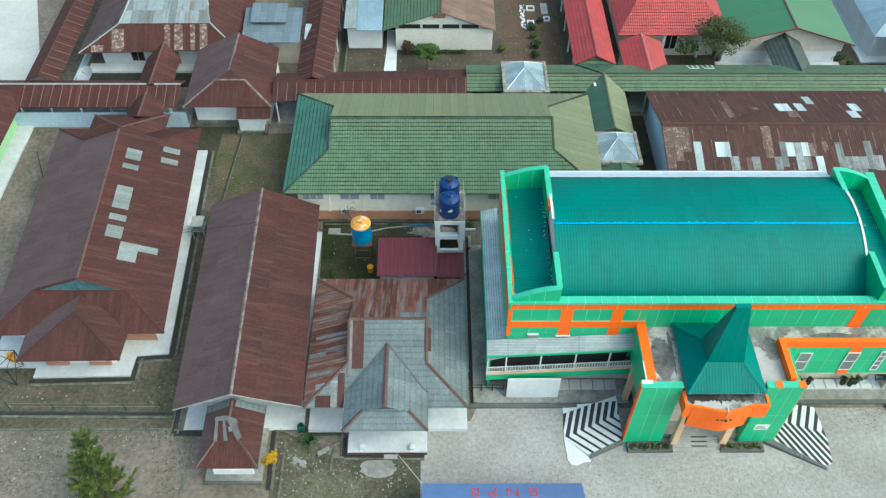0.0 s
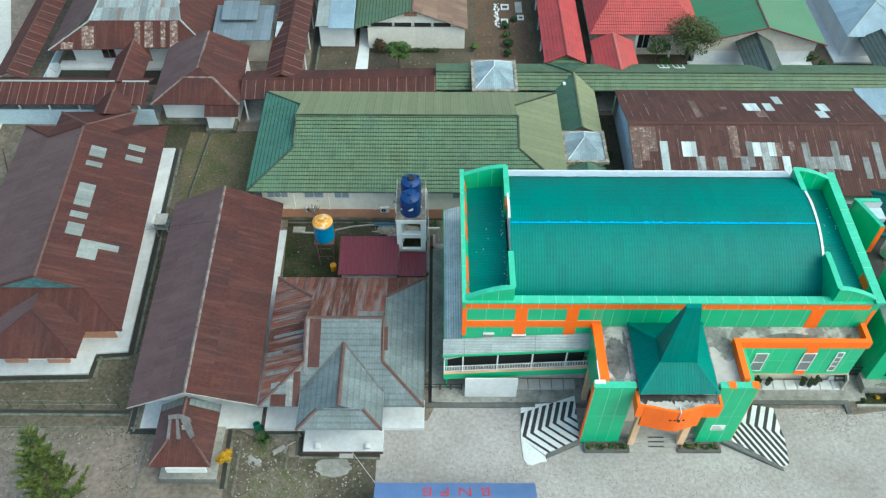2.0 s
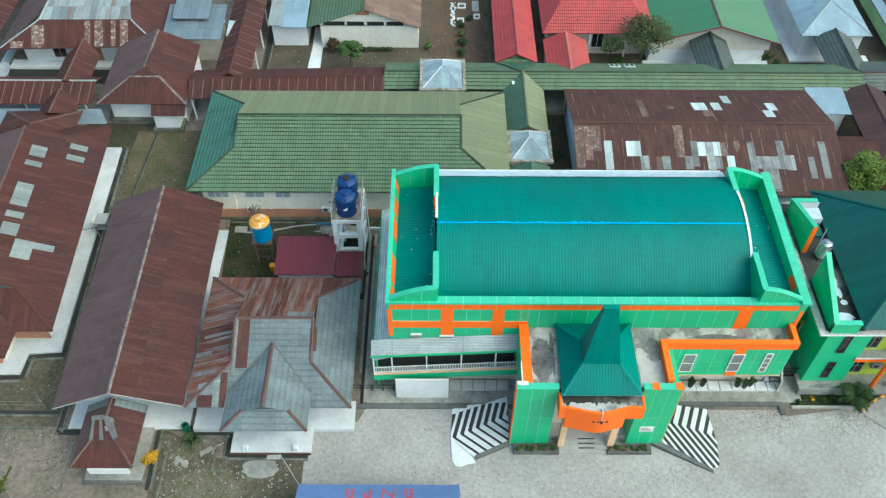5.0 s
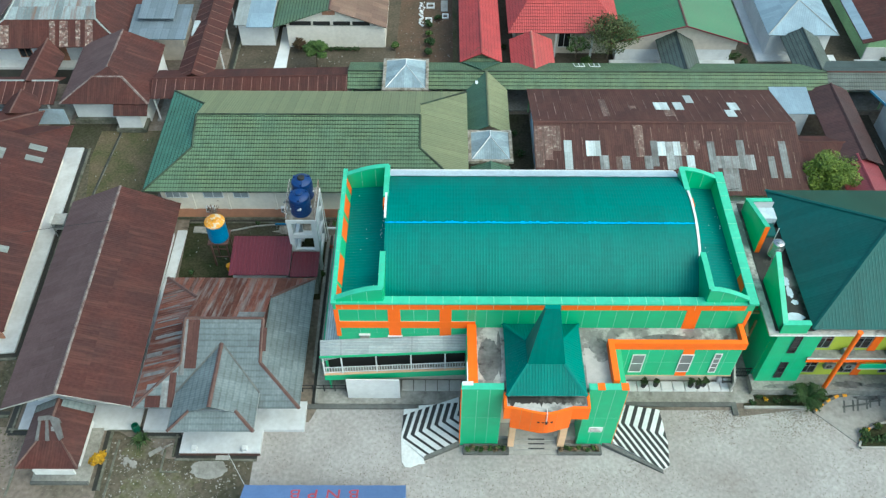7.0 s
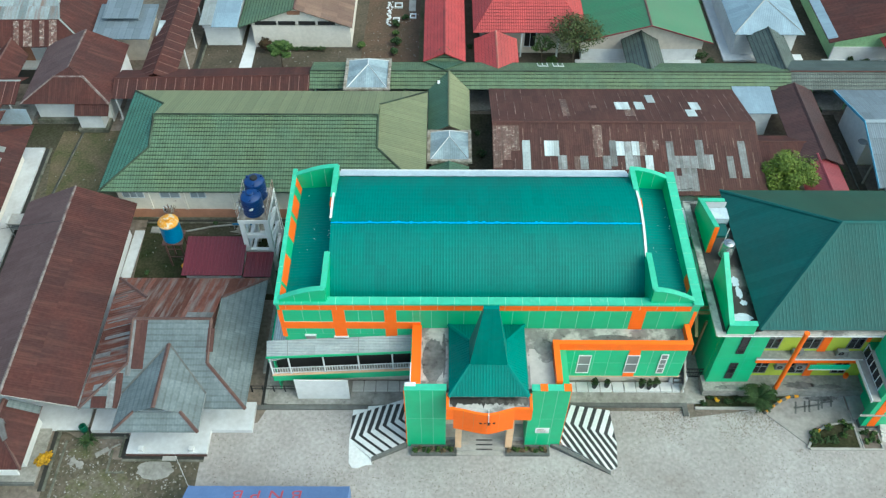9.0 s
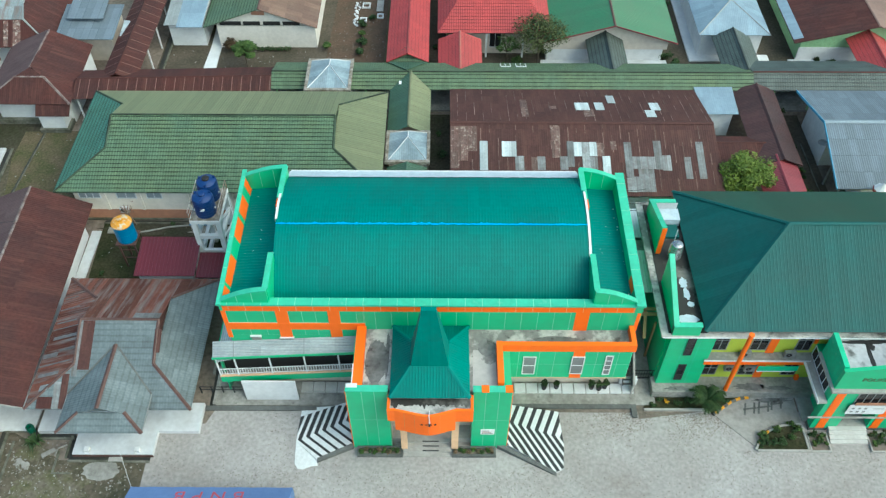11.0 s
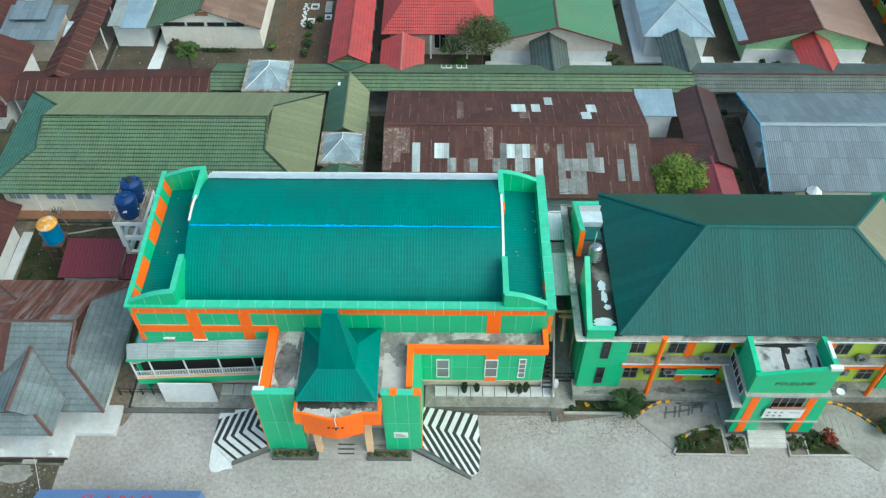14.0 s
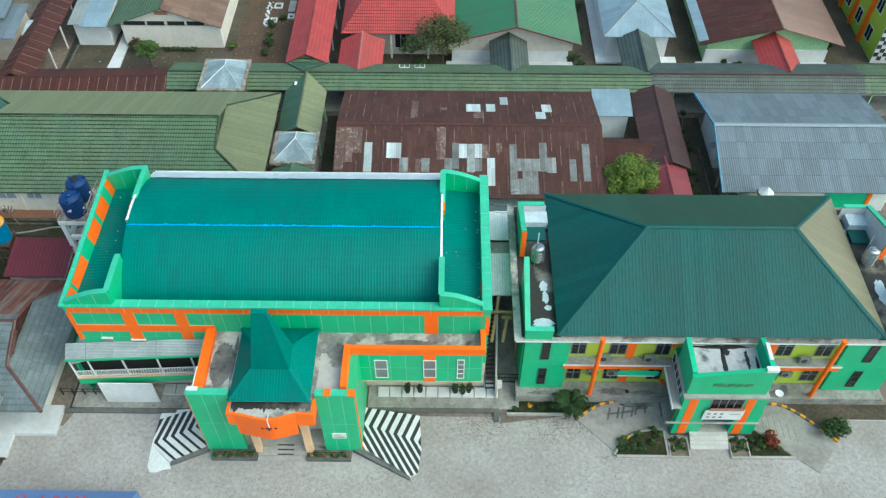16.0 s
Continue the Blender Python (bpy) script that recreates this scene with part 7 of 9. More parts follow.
# patched zinc house
for u0, u1, v0, v1, m_ in ((3.46, 4.35, 2.9, 6.6, "rust"), (3.1, 3.5, 2.4, 6.5, "patch"), (0.9, 2.0, 0.05, 0.9, "maroon"), (2.0, 2.5, 0.05, 2.0, "patch"), (2.5, 3.0, 0.05, 2.6, "rust"), (8.9, 9.4, 4.2, 6.0, "rust")):
    sheet_on(zh, ZS, u0, u1, v0, v1, M[m_], 0.035)
for u0, u1, v0, v1, m_ in ((3.09, 5.12, 5.5, 6.2, "patch"),):
    sheet_on(zh, ZN, u0, u1, v0, v1, M[m_], 0.035)
for u0, u1, v0, v1, m_ in ((6.0, 6.3, 0.5, 3.2, "stripzinc"), (7.5, 7.9, 0.1, 1.5, "stripzinc"), (7.35, 7.5, 1.5, 3.1, "stripzinc"), (9.3, 9.6, 0.3, 2.2, "stripzinc"), (8.5, 8.62, 0.1, 2.9, "stripzinc"), (4.6, 4.72, 0.3, 2.2, "stripzinc"), (10.35, 10.85, 0.9, 1.7, "patch"), (5.2, 5.3, 0.1, 2.6, "stripzinc"), (3.3, 3.4, 0.1, 2.0, "stripzinc"), (2.2, 2.3, 0.2, 1.5, "stripzinc")):
    sheet_on(zh, ZW, u0, u1, v0, v1, M[m_], 0.035)


# ---- striped ramps beside the entrance ----
def striped_ramp(name, outline, z_of, apexes, up, low, w, curb):
    t = thing(name, (outline[0][0], outline[0][1], 0), "concrete entrance ramp painted with black and white chevrons", "ramp", "entrance ramps")
    part("surface", prisms((outline, -0.1, [z_of(*p) for p in outline])), M["stripew"], t)
    for ax, ay in apexes:
        for d in (up, low):
            quad = [(ax, ay), (ax + w, ay), (ax + w + d[0], ay + d[1]), (ax + d[0], ay + d[1])]
            ar = sum(quad[i][0] * quad[(i + 1) % 4][1] - quad[(i + 1) % 4][0] * quad[i][1] for i in range(4))
            c = clip(quad if ar > 0 else quad[::-1], outline)
            if c:
                part("stripe", prisms((c, [z_of(*p) - 0.004 for p in c], [z_of(*p) + 0.006 for p in c])), M["black"], t, "black painted stripe")
    for a, b in curb:
        part("edge", prisms(([a, b, (b[0], b[1] - 0.28), (a[0], a[1] - 0.28)], -0.1, [z_of(*a) + 0.03, z_of(*b) + 0.03, z_of(*b) - 0.02, z_of(*a) - 0.02])), M["darkconc"], t)


def zw(x, y):
    return 0.08 + max(0.0, min(1.0, (x - 7.5) / 4.4)) * 0.4


def ze_(x, y):
    return 0.08 + max(0.0, min(1.0, (27.5 - x) / 4.4)) * 0.4


striped_ramp("striped_ramp", [(7.55, -25.3), (9.3, -26.85), (11.9, -25.65), (11.9, -21.9), (10.2, -22.45), (7.7, -22.55)], zw,
             [(7.66 + 0.585 * k, -25.2 + 0.245 * k) for k in range(-2, 9)], (0.95, 3.6), (3.4, -2.7), 0.30, [((9.3, -26.75), (11.9, -25.6))])
wr = thing("white_ramp_end", (8.4, -27, 0), "white painted concrete ramp corner", "ramp")
part("slab", prisms(([(7.55, -25.32), (9.28, -26.87), (9.35, -27.25), (8.9, -27.3), (8.3, -27.55), (7.9, -27.5), (7.65, -27.1)], -0.1, 0.1)), M["stripew"], wr)
striped_ramp("striped_ramp", [(22.9, -25.5), (26.75, -27.7), (27.3, -27.4), (27.5, -25.5), (27.3, -22.75), (23.2, -22.3)], ze_,
             [(23.5 + 0.62 * k, -23.85 - 0.18 * k) for k in range(-3, 7)], (0.75, 1.9), (2.6, -4.4), 0.30, [((22.5, -25.5), (26.75, -27.7))])

# planters at the steps
def planter(x0, x1, y0, y1, z, label, rim=None, w=0.16):
    t = thing("planter", (x0, y0, 0), label, "planter", "planters at the entrance")
    part("rim", boxes((x0, x1, y0, y0 + w, 0.0, z), (x0, x1, y1 - w, y1, 0.0, z), (x0, x0 + w, y0 + w, y1 - w, 0.0, z), (x1 - w, x1, y0 + w, y1 - w, 0.0, z)), rim or M["darkconc"], t)
    part("soil", boxes((x0 + w, x1 - w, y0 + w, y1 - w, 0.0, z - 0.1)), M["soil"], t)
    return t


def leaves(bm, rnd, c, r, n, size, squash=1.0, shell=0.55):
    """Small leaf quads scattered in a lump."""
    for _ in range(n):
        d = Vector((rnd.gauss(0, 1), rnd.gauss(0, 1), rnd.gauss(0, 1))).normalized()
        p = Vector(c) + Vector((d.x * r, d.y * r, d.z * r * squash)) * (shell + (1 - shell) * rnd.random())
        a = Vector((rnd.uniform(-1, 1), rnd.uniform(-1, 1), rnd.uniform(-0.5, 0.5))).normalized()
        b = a.cross(d + Vector((0, 0, 0.4))).normalized()
        s = size * rnd.uniform(0.6, 1.3)
        vs = [bm.verts.new(p + a * s * i + b * s * 0.55 * j) for i, j in ((-1, 0), (0, -1), (1.1, 0), (0, 1))]
        bm.faces.new(vs)


def shrub(name, x, y, r, h, m_, label, category="shrub", n=260, seed=1, z0=0.0, group=""):
    rnd = random.Random(seed)
    t = thing(name, (x, y, z0), label, category, group)
    bm = bmesh.new()
    for k in range(5):
        a = rnd.uniform(0, 6.28)
        beam(bm, (x, y, z0), (x + r * 0.5 * math.cos(a), y + r * 0.5 * math.sin(a), z0 + h * 0.7), 0.035)
    part("stems", bm, M["bark"], t)
    bm = bmesh.new()
    for k in range(7):
        a, q = rnd.uniform(0, 6.28), rnd.uniform(0.0, 0.6) * r
        leaves(bm, rnd, (x + q * math.cos(a), y + q * math.sin(a), z0 + h * rnd.uniform(0.45, 0.75)), r * rnd.uniform(0.35, 0.55), n // 7, 0.09 + 0.03 * r, 0.8)
    part("foliage", bm, m_, t)
    return t


def tree(name, x, y, h, r, m_, label, n=1500, seed=1, lobes=11, squash=0.8, leaf=0.16, trunk=0.13):
    rnd = random.Random(seed)
    t = thing(name, (x, y, 0), label, "tree")
    bm = bmesh.new()
    lathe(bm, x, y, [(trunk * 1.4, 0.0), (trunk, 0.4), (trunk * 0.75, h * 0.55), (trunk * 0.4, h * 0.8)], 9)
    part("trunk", bm, M["bark"], t)
    bm = bmesh.new()
    lb = bmesh.new()
    for k in range(lobes):
        a = k * 2.399 + rnd.uniform(-0.4, 0.4)
        q = r * math.sqrt((k + 0.5) / lobes) * 0.8
        z = h * 0.62 + (1 - (q / r) ** 2) * h * 0.26 * squash + rnd.uniform(-0.1, 0.1) * h
        c = (x + q * math.cos(a), y + q * math.sin(a), z)
        beam(lb, (x, y, h * 0.45), c, 0.07)
        leaves(bm, rnd, c, r * rnd.uniform(0.28, 0.42), n // lobes, leaf, 0.75)
    part("limbs", lb, M["bark"], t)
    part("crown", bm, m_, t)
    return t


for k, (x0, x1) in enumerate(((12.2, 15.55), (19.15, 22.4))):
    planter(x0, x1, -26.55, -25.78, 0.35, "low dark concrete planter beside the entrance steps")
    for i in range(9):
        shrub("planter_plant", x0 + 0.3 + 0.33 * i, -26.17 + 0.09 * ((i * 5) % 3 - 1), 0.24, 0.3, M[("leaf", "leafdry", "leafdark", "leaf", "leafdry")[(i + k) % 5]], "small leafy plant in the entrance planter", "plant", 90, 40 + i + 9 * k, 0.22, "plants in the planters")

# tile slabs, pots and panel along the front
for k in range(10):
    part("tile", boxes((24.0 + 0.93 * k + 0.04, 24.0 + 0.93 * (k + 1) - 0.04, -21.15, -20.35, 0.1, 0.3)), M["white"], bpy.data.objects["wing_pavement"])
for k in range(5):
    part("tile", boxes((7.45 + 0.93 * k + 0.04, 7.45 + 0.93 * (k + 1) - 0.04, -21.15, -20.3, 0.1, 0.3)), M["stepwhite"], bpy.data.objects["gallery_pavement"])
for k, (x, y) in enumerate(((26.32, -20.8), (27.28, -20.72), (30.0, -20.76), (30.56, -20.86), (31.03, -20.7))):
    t = shrub("potted_plant", x, y, 0.36, 0.75, M["leafdark"], "dark leafy plant in a black pot", "potted plant", 120, 70 + k, 0.62, "potted plants by the wing")
    bm = bmesh.new()
    lathe(bm, x, y, [(0.0, 0.3), (0.17, 0.3), (0.22, 0.64), (0.18, 0.64), (0.0, 0.6)], 12)
    part("pot", bm, M["black"], t)
pn = thing("white_panel_wall", (5.4, -21.7, 0), "freestanding white panel on the pavement", "panel")
part("panel", boxes((3.35, 7.38, -21.8, -21.7, 0.1, 2.72)), M["white"], pn)
part("foot", boxes((3.4, 3.6, -21.7, -21.3, 0.1, 0.2), (7.2, 7.4, -21.7, -21.3, 0.1, 0.2)), M["grey"], pn)
structure("gallery_kerb", boxes((0.3, 12.0, -22.75, -22.4, -0.1, 0.2)), M["darkconc"], "dark concrete kerb along the pavement", "kerb")
fw = thing("low_fence", (1, -21, 0), "low dark rail fence beside the pavement", "fence")
for k in range(5):
    part("post", boxes((-0.3 + 0.85 * k, -0.22 + 0.85 * k, -21.2, -21.12, 0.0, 0.9)), M["black"], fw)
for z in (0.45, 0.85):
    part("rail", boxes((-0.3, 3.2, -21.18, -21.14, z, z + 0.05)), M["black"], fw)
# drain and low wall west of the main building
structure("side_drain", boxes((0.52, 0.8, -22.3, -5.0, -0.05, 0.02)), M["drain"], "dark open drain", "drain")
structure("side_drain_curb", boxes((0.8, 1.02, -22.3, -5.0, -0.05, 0.25), (0.3, 0.52, -19.5, -5.0, -0.05, 0.2)), M["concrete"], "concrete drain curb", "curb")
gp = thing("gate_frame", (0.6, -5.5, 0), "small white gate frame beside the tower", "gate")
part("post", boxes((0.3, 0.42, -5.6, -5.5, 0.0, 1.6)), M["white"], gp)
part("post", boxes((1.3, 1.42, -5.6, -5.5, 0.0, 1.6)), M["white"], gp)
part("beam", boxes((0.3, 1.42, -5.62, -5.48, 1.6, 1.75)), M["white"], gp)
# notice on the tower wall
nt_ = part("notice_board", boxes((21.2, 22.2, -25.8, -25.74, 2.2, 2.9)), M["white"], main, "white notice board")
for k in range(3):
    part("text_bar", boxes((21.3, 22.1 - 0.15 * k, -25.81, -25.8, 2.32 + 0.18 * k, 2.4 + 0.18 * k)), M["terracotta"] if k == 1 else M["grey"], nt_)

# ---- roof tank, steps between the buildings ----
def steel_tank(x, y, z):
    t = thing("steel_tank", (x, y, z), "stainless steel water tank on the flat roof", "water tank", "roof tanks")
    bm = bmesh.new()
    prof = [(0.0, z + 0.3), (0.48, z + 0.3)]
    for k in range(6):
        zz = z + 0.35 + 0.2 * k
        prof += [(0.48, zz), (0.515, zz + 0.06), (0.48, zz + 0.12)]
    prof += [(0.48, z + 1.55), (0.42, z + 1.7), (0.22, z + 1.78), (0.22, z + 1.86), (0.0, z + 1.88)]
    lathe(bm, x, y, prof, 22)
    part("body", bm, M["steel"], t)
    for a in range(3):
        px_, py_ = x + 0.46 * math.cos(a * 2.1), y + 0.46 * math.sin(a * 2.1)
        part("leg", boxes((px_ - 0.03, px_ + 0.03, py_ - 0.03, py_ + 0.03, z, z + 0.27)), M["grey"], t)
    bm = bmesh.new()
    beam(bm, (x, y + 0.85, z), (x + 0.05, y + 0.9, z + 2.3), 0.05)
    part("pipe", bm, M["white"], t)


steel_tank(36.1, -13.6, 7.5)
steel_tank(61.1, -13.6, 7.5)
for x0, x1 in ((35.3, 36.9), (60.6, 62.0)):
    part("duct_cover", boxes((x0, x1, -11.6, -10.3, 7.5, 7.75)), M["teal"], poli)
    part("wash_slab", boxes((x0, x1 + 0.2, -10.25, -9.06, 7.5, 8.25)), M["flash"], poli)
lane = thing("passage_roofs", (33.2, -12, 0), "white zinc roofs over the passage between buildings", "canopy")
roof(lane, [(32.3, -9.6, 5.4), (34.8, -9.6, 5.4), (34.8, -6.6, 5.6), (32.3, -6.6, 5.6)], M["whitezinc"], CORR)
roof(lane, [(32.3, -15.1, 5.2), (34.8, -15.1, 5.2), (34.8, -11.1, 5.5), (32.3, -11.1, 5.5)], M["whitezinc"], CORR)
part("flat_cover", boxes((32.5, 34.8, -11.05, -9.7, 5.1, 5.2)), M["concrete"], lane, "grey flat cover between the sheet roofs")
for a, b in (((33.28, -15.2, 5.3), (32.62, -19.4, 5.2)), ((33.9, -16.95, 5.25), (33.42, -19.4, 5.2)), ((32.3, -16.86, 5.42), (34.8, -16.86, 5.42)), ((33.4, -17.3, 5.36), (34.8, -17.3, 5.36))):
    part("timber_beam", beams([(a, b)], 0.22, 0.14), M["wood"], lane)
structure("passage_floor", boxes((32.22, 34.85, -22.1, -7.0, -0.1, 0.1)), M["concrete"], "grey concrete passage between the buildings", "pavement")
part("back_wall", boxes((32.3, 34.9, -9.0, -8.8, 0.0, 4.8)), M["concrete"], lane)
for x in (32.4, 34.6):
    part("post", boxes((x, x + 0.15, -17.7, -17.55, 0.0, 4.7)), M["wood"], lane)
st_ = thing("fire_stair", (32.6, -20.9, 0), "black steel stair with a pale side wall beside the wing", "stair")
for k in range(19):
    part("tread", boxes((32.24, 32.92, -21.05 + 0.245 * k, -20.9 + 0.245 * k, 1.3 + 0.21 * k, 1.35 + 0.21 * k)), M["black"], st_)
for x in (32.26, 32.94):
    part("stringer", beams([((x, -21.05, 1.2), (x, -16.4, 5.15))], 0.05, 0.2), M["black"], st_)
part("side_wall", extrude_yz([(-21.2, 0.1), (-21.2, 1.6), (-16.6, 5.5), (-16.6, 0.1)], 33.0, 33.14), M["paleconc"], st_, "pale plastered stair wall")
part("landing", boxes((32.24, 33.6, -20.3, -19.95, 0.1, 0.8)), M["white"], st_, "white stair landing")
gt = thing("passage_gate", (33.9, -19.75, 0), "dark metal gate between the buildings", "gate")
for k in range(9):
    part("bar", boxes((33.16 + 0.2 * k, 33.2 + 0.2 * k, -19.77, -19.73, 0.1, 1.35)), M["black"], gt)
for z in (0.2, 0.75, 1.25):
    part("rail", boxes((33.15, 34.84, -19.78, -19.72, z, z + 0.06)), M["black"], gt)

# ---- lettering and fittings on the clinic ----
def lettering(name, text, m_, size, mtx, parent, gap=1.0):
    c = bpy.data.curves.new(name, "FONT")
    c.body, c.size, c.extrude = text, size, 0.02
    c.space_character = gap
    c.align_x, c.align_y = "CENTER", "CENTER"
    c.materials.append(m_)
    o = new(name, c)
    o.parent = parent
    o.matrix_parent_inverse = Matrix.Translation(parent.location).inverted()
    o.matrix_basis = mtx
    return o


lettering("sign_letters", "POLIKLINIK", M["signbrown"], 0.55, pose(48.95, -24.03, 6.95, 90, 0, 0), poli)
bn = part("banner", boxes((47.7, 50.5, -24.3, -24.25, 2.75, 4.0)), M["white"], poli, "white printed banner over the entrance")
part("banner_head", boxes((48.0, 50.4, -24.32, -24.27, 4.0, 4.3)), M["terracotta"], poli)
for k in range(3):
    for j in range(2):
        part("text_bar", boxes((47.95 + 0.45 * k, 48.15 + 0.45 * k, -24.315, -24.302, 3.0 + 0.45 * j, 3.2 + 0.45 * j)), M["grey"], bn)
part("text_bar", boxes((49.5, 50.3, -24.315, -24.302, 3.5, 3.56)), M["grey"], bn)


def ac_unit(x, y, z, label="white air conditioner outdoor unit", axis="y", s=-1, m_=None):
    t = thing("air_conditioner", (x, y, z), label, "air conditioner", "outdoor units")
    b_ = (x - 0.4, x + 0.4, y - 0.15, y + 0.15, z, z + 0.55) if axis == "y" else (x - 0.15, x + 0.15, y - 0.4, y + 0.4, z, z + 0.55)
    part("casing", boxes(b_), m_ or M["white"], t)
    bm = bmesh.new()
    for k in range(12):
        a0, a1 = k * math.pi / 6, (k + 1) * math.pi / 6
        for r0, r1 in ((0.05, 0.22),):
            pts = [(r0, a0), (r1, a0), (r1, a1), (r0, a1)]
            if axis == "y":
                bm.faces.new([bm.verts.new((x - 0.1 + r * math.cos(a), y + s * 0.155, z + 0.28 + r * math.sin(a))) for r, a in pts])
            else:
                bm.faces.new([bm.verts.new((x + s * 0.155, y - 0.1 + r * math.cos(a), z + 0.28 + r * math.sin(a))) for r, a in pts])
    part("fan_grille", bm, M["dark"], t)
    bx = (x - 0.4, x + 0.4, y - 0.16, y + 0.3, z - 0.06, z) if axis == "y" else (x - 0.25, x + 0.16, y - 0.4, y + 0.4, z - 0.06, z)
    part("bracket", boxes(bx), M["grey"], t)


for x, y, z in ((40.9, -20.35, 4.36), (44.2, -20.35, 4.36), (55.6, -20.35, 4.36), (40.3, -20.25, 2.3), (41.8, -20.25, 2.3), (54.9, -20.25, 2.3)):
    ac_unit(x, y, z, "dull grey air conditioner on the clinic front", m_=M["grey"])
ac_unit(-10.4, -3.1, 1.25)
ac_unit(-3.6, -3.1, 1.25)
ac_unit(-24.3, -4.6, 1.1, "white air conditioner outdoor unit on the ward's side wall", "x", 1)
ac_unit(-44.7, -1.0, 0.9, "white air conditioner beside the pale green house", "x", 1)
aw = thing("green_awning_cloth", (43.3, -20.9, 3), "green cloth with white fringe hung under the balcony", "banner")
part("cloth", boxes((42.0, 45.0, -20.95, -20.88, 3.2, 3.75)), M["lightgreen"], aw)
part("fringe", boxes((42.0, 44.8, -20.96, -20.87, 3.1, 3.2)), M["white"], aw)
dish = thing("satellite_dish", (52.45, -23.95, 5.6), "small white satellite dish", "satellite dish")
bm = bmesh.new()
lathe(bm, 52.45, -23.95, [(0.0, 5.75), (0.14, 5.78), (0.27, 5.86), (0.29, 5.89), (0.26, 5.88), (0.0, 5.8)], 18)
part("bowl", bm, M["white"], dish)
part("arm", beams([((51.8, -23.95, 5.65), (52.45, -23.95, 5.74))], 0.05), M["grey"], dish)

# driveways, islands and kerbs before the clinic
structure("west_driveway", flat([(39.2, -22.95), (40.03, -22.32), (40.69, -21.87), (41.44, -21.5), (42.3, -21.41), (45.6, -21.41), (45.6, -23.6), (43.6, -23.75), (42.4, -24.3), (41.75, -25.6)], -0.1, 0.09), M["driveconc"], "grey concrete driveway with worn painted letters", "driveway")
structure("east_driveway", flat([(52.6, -21.41), (54.6, -21.41), (55.83, -22.1), (57.0, -23.2), (58.4, -24.6), (56.4, -27.1), (54.6, -25.6), (53.4, -24.4), (52.4, -23.6)], -0.1, 0.09), M["driveconc"], "grey concrete driveway with joints", "driveway")
for k in range(7):
    part("joint", boxes((52.7 + 0.45 * k, 52.73 + 0.45 * k, -23.5 - 0.2 * k, -21.6 - 0.28 * k, 0.088, 0.094)), M["darkconc"], bpy.data.objects["east_driveway"])
for x, y in ((41.6, -22.4), (42.7, -22.25), (43.75, -21.95)):
    for a, b in (((x - 0.1, y - 0.55), (x + 0.2, y + 0.5)), ((x + 0.65, y - 0.4), (x + 0.9, y + 0.55)), ((x - 0.1, y - 0.05), (x + 0.95, y + 0.1))):
        part("painted_bar", beams([((*a, 0.094), (*b, 0.094))], 0.14, 0.012), M["darkconc"], bpy.data.objects["west_driveway"], "worn dark painted mark")
structure("clinic_verge", flat([(33.9, -22.3), (34.4, -21.35), (41.9, -21.45), (41.44, -21.55), (40.69, -21.92), (40.03, -22.35), (39.1, -23.0), (38.9, -22.5)], -0.1, 0.06), M["damplawn"], "grassy verge before the clinic", "verge")
structure("clinic_verge_east", flat([(54.6, -21.41), (70, -21.41), (70, -22.6), (59.0, -22.75), (58.6, -24.4), (57.0, -23.15), (55.83, -22.1)], -0.1, 0.06), M["farsoil"], "bare brown soil verge before the clinic", "verge")
structure("verge_kerb", boxes((33.9, 38.9, -22.6, -22.42, -0.1, 0.18), (59.0, 70, -22.9, -22.76, -0.1, 0.18)), M["paleconc"], "pale concrete kerb", "kerb")
kerbpts = [(39.1, -22.95), (39.42, -22.72), (40.03, -22.28), (40.69, -21.84), (41.44, -21.52), (42.1, -21.46)]
kerbpts2 = [(53.8, -21.46), (54.6, -21.5), (55.3, -21.75), (55.83, -22.12), (56.5, -22.65), (57.0, -23.17), (57.7, -23.85), (58.4, -24.6)]
for lst in (kerbpts, kerbpts2):
    kb = thing("striped_kerb", (*lst[0], 0), "black and yellow painted driveway kerb", "kerb", "painted kerbs")
    n = 0
    for a, b in zip(lst, lst[1:]):
        for h in range(2):
            p, q = along(a, b, h / 2), along(a, b, (h + 1) / 2)
            part("kerb_block", beams([((*p, 0.13), (*q, 0.13))], 0.18, 0.22), M["yellow"] if n % 2 else M["darkconc"], kb)
            n += 1
isl = thing("planted_island", (43.8, -24.8, 0), "low planted island with pale edging", "planting bed", "planting beds")
part("soil", prisms(([(41.72, -25.6), (42.5, -24.4), (43.7, -23.85), (45.5, -23.75), (45.52, -25.85), (41.75, -25.85)], -0.1, 0.16)), M["damplawn"], isl)
part("edging", boxes((41.8, 45.7, -26.0, -25.83, -0.1, 0.2), (45.52, 45.68, -25.83, -23.8, -0.1, 0.2)), M["paleconc"], isl)
edge = [(41.66, -25.85), (42.22, -24.96), (42.94, -24.35), (43.85, -23.92), (44.73, -23.77), (45.6, -23.74)]
for i, (a, b) in enumerate(zip(edge, edge[1:])):
    for h in range(2):
        p, q = along(a, b, h / 2), along(a, b, (h + 1) / 2)
        part("edging_block", beams([((*p, 0.13), (*q, 0.13))], 0.16, 0.24), M["yellow"] if i < 3 and h else M["paleconc"], isl)
isl2 = thing("planted_island", (53, -25, 0), "low planted island with pale edging", "planting bed", "planting beds")
part("soil", prisms(([(51.66, -25.85), (54.7, -25.85), (53.2, -24.4), (52.3, -23.7), (51.6, -23.7)], -0.1, 0.16)), M["damplawn"], isl2)
part("edging", boxes((51.66, 54.9, -26.0, -25.83, -0.1, 0.2)), M["paleconc"], isl2)
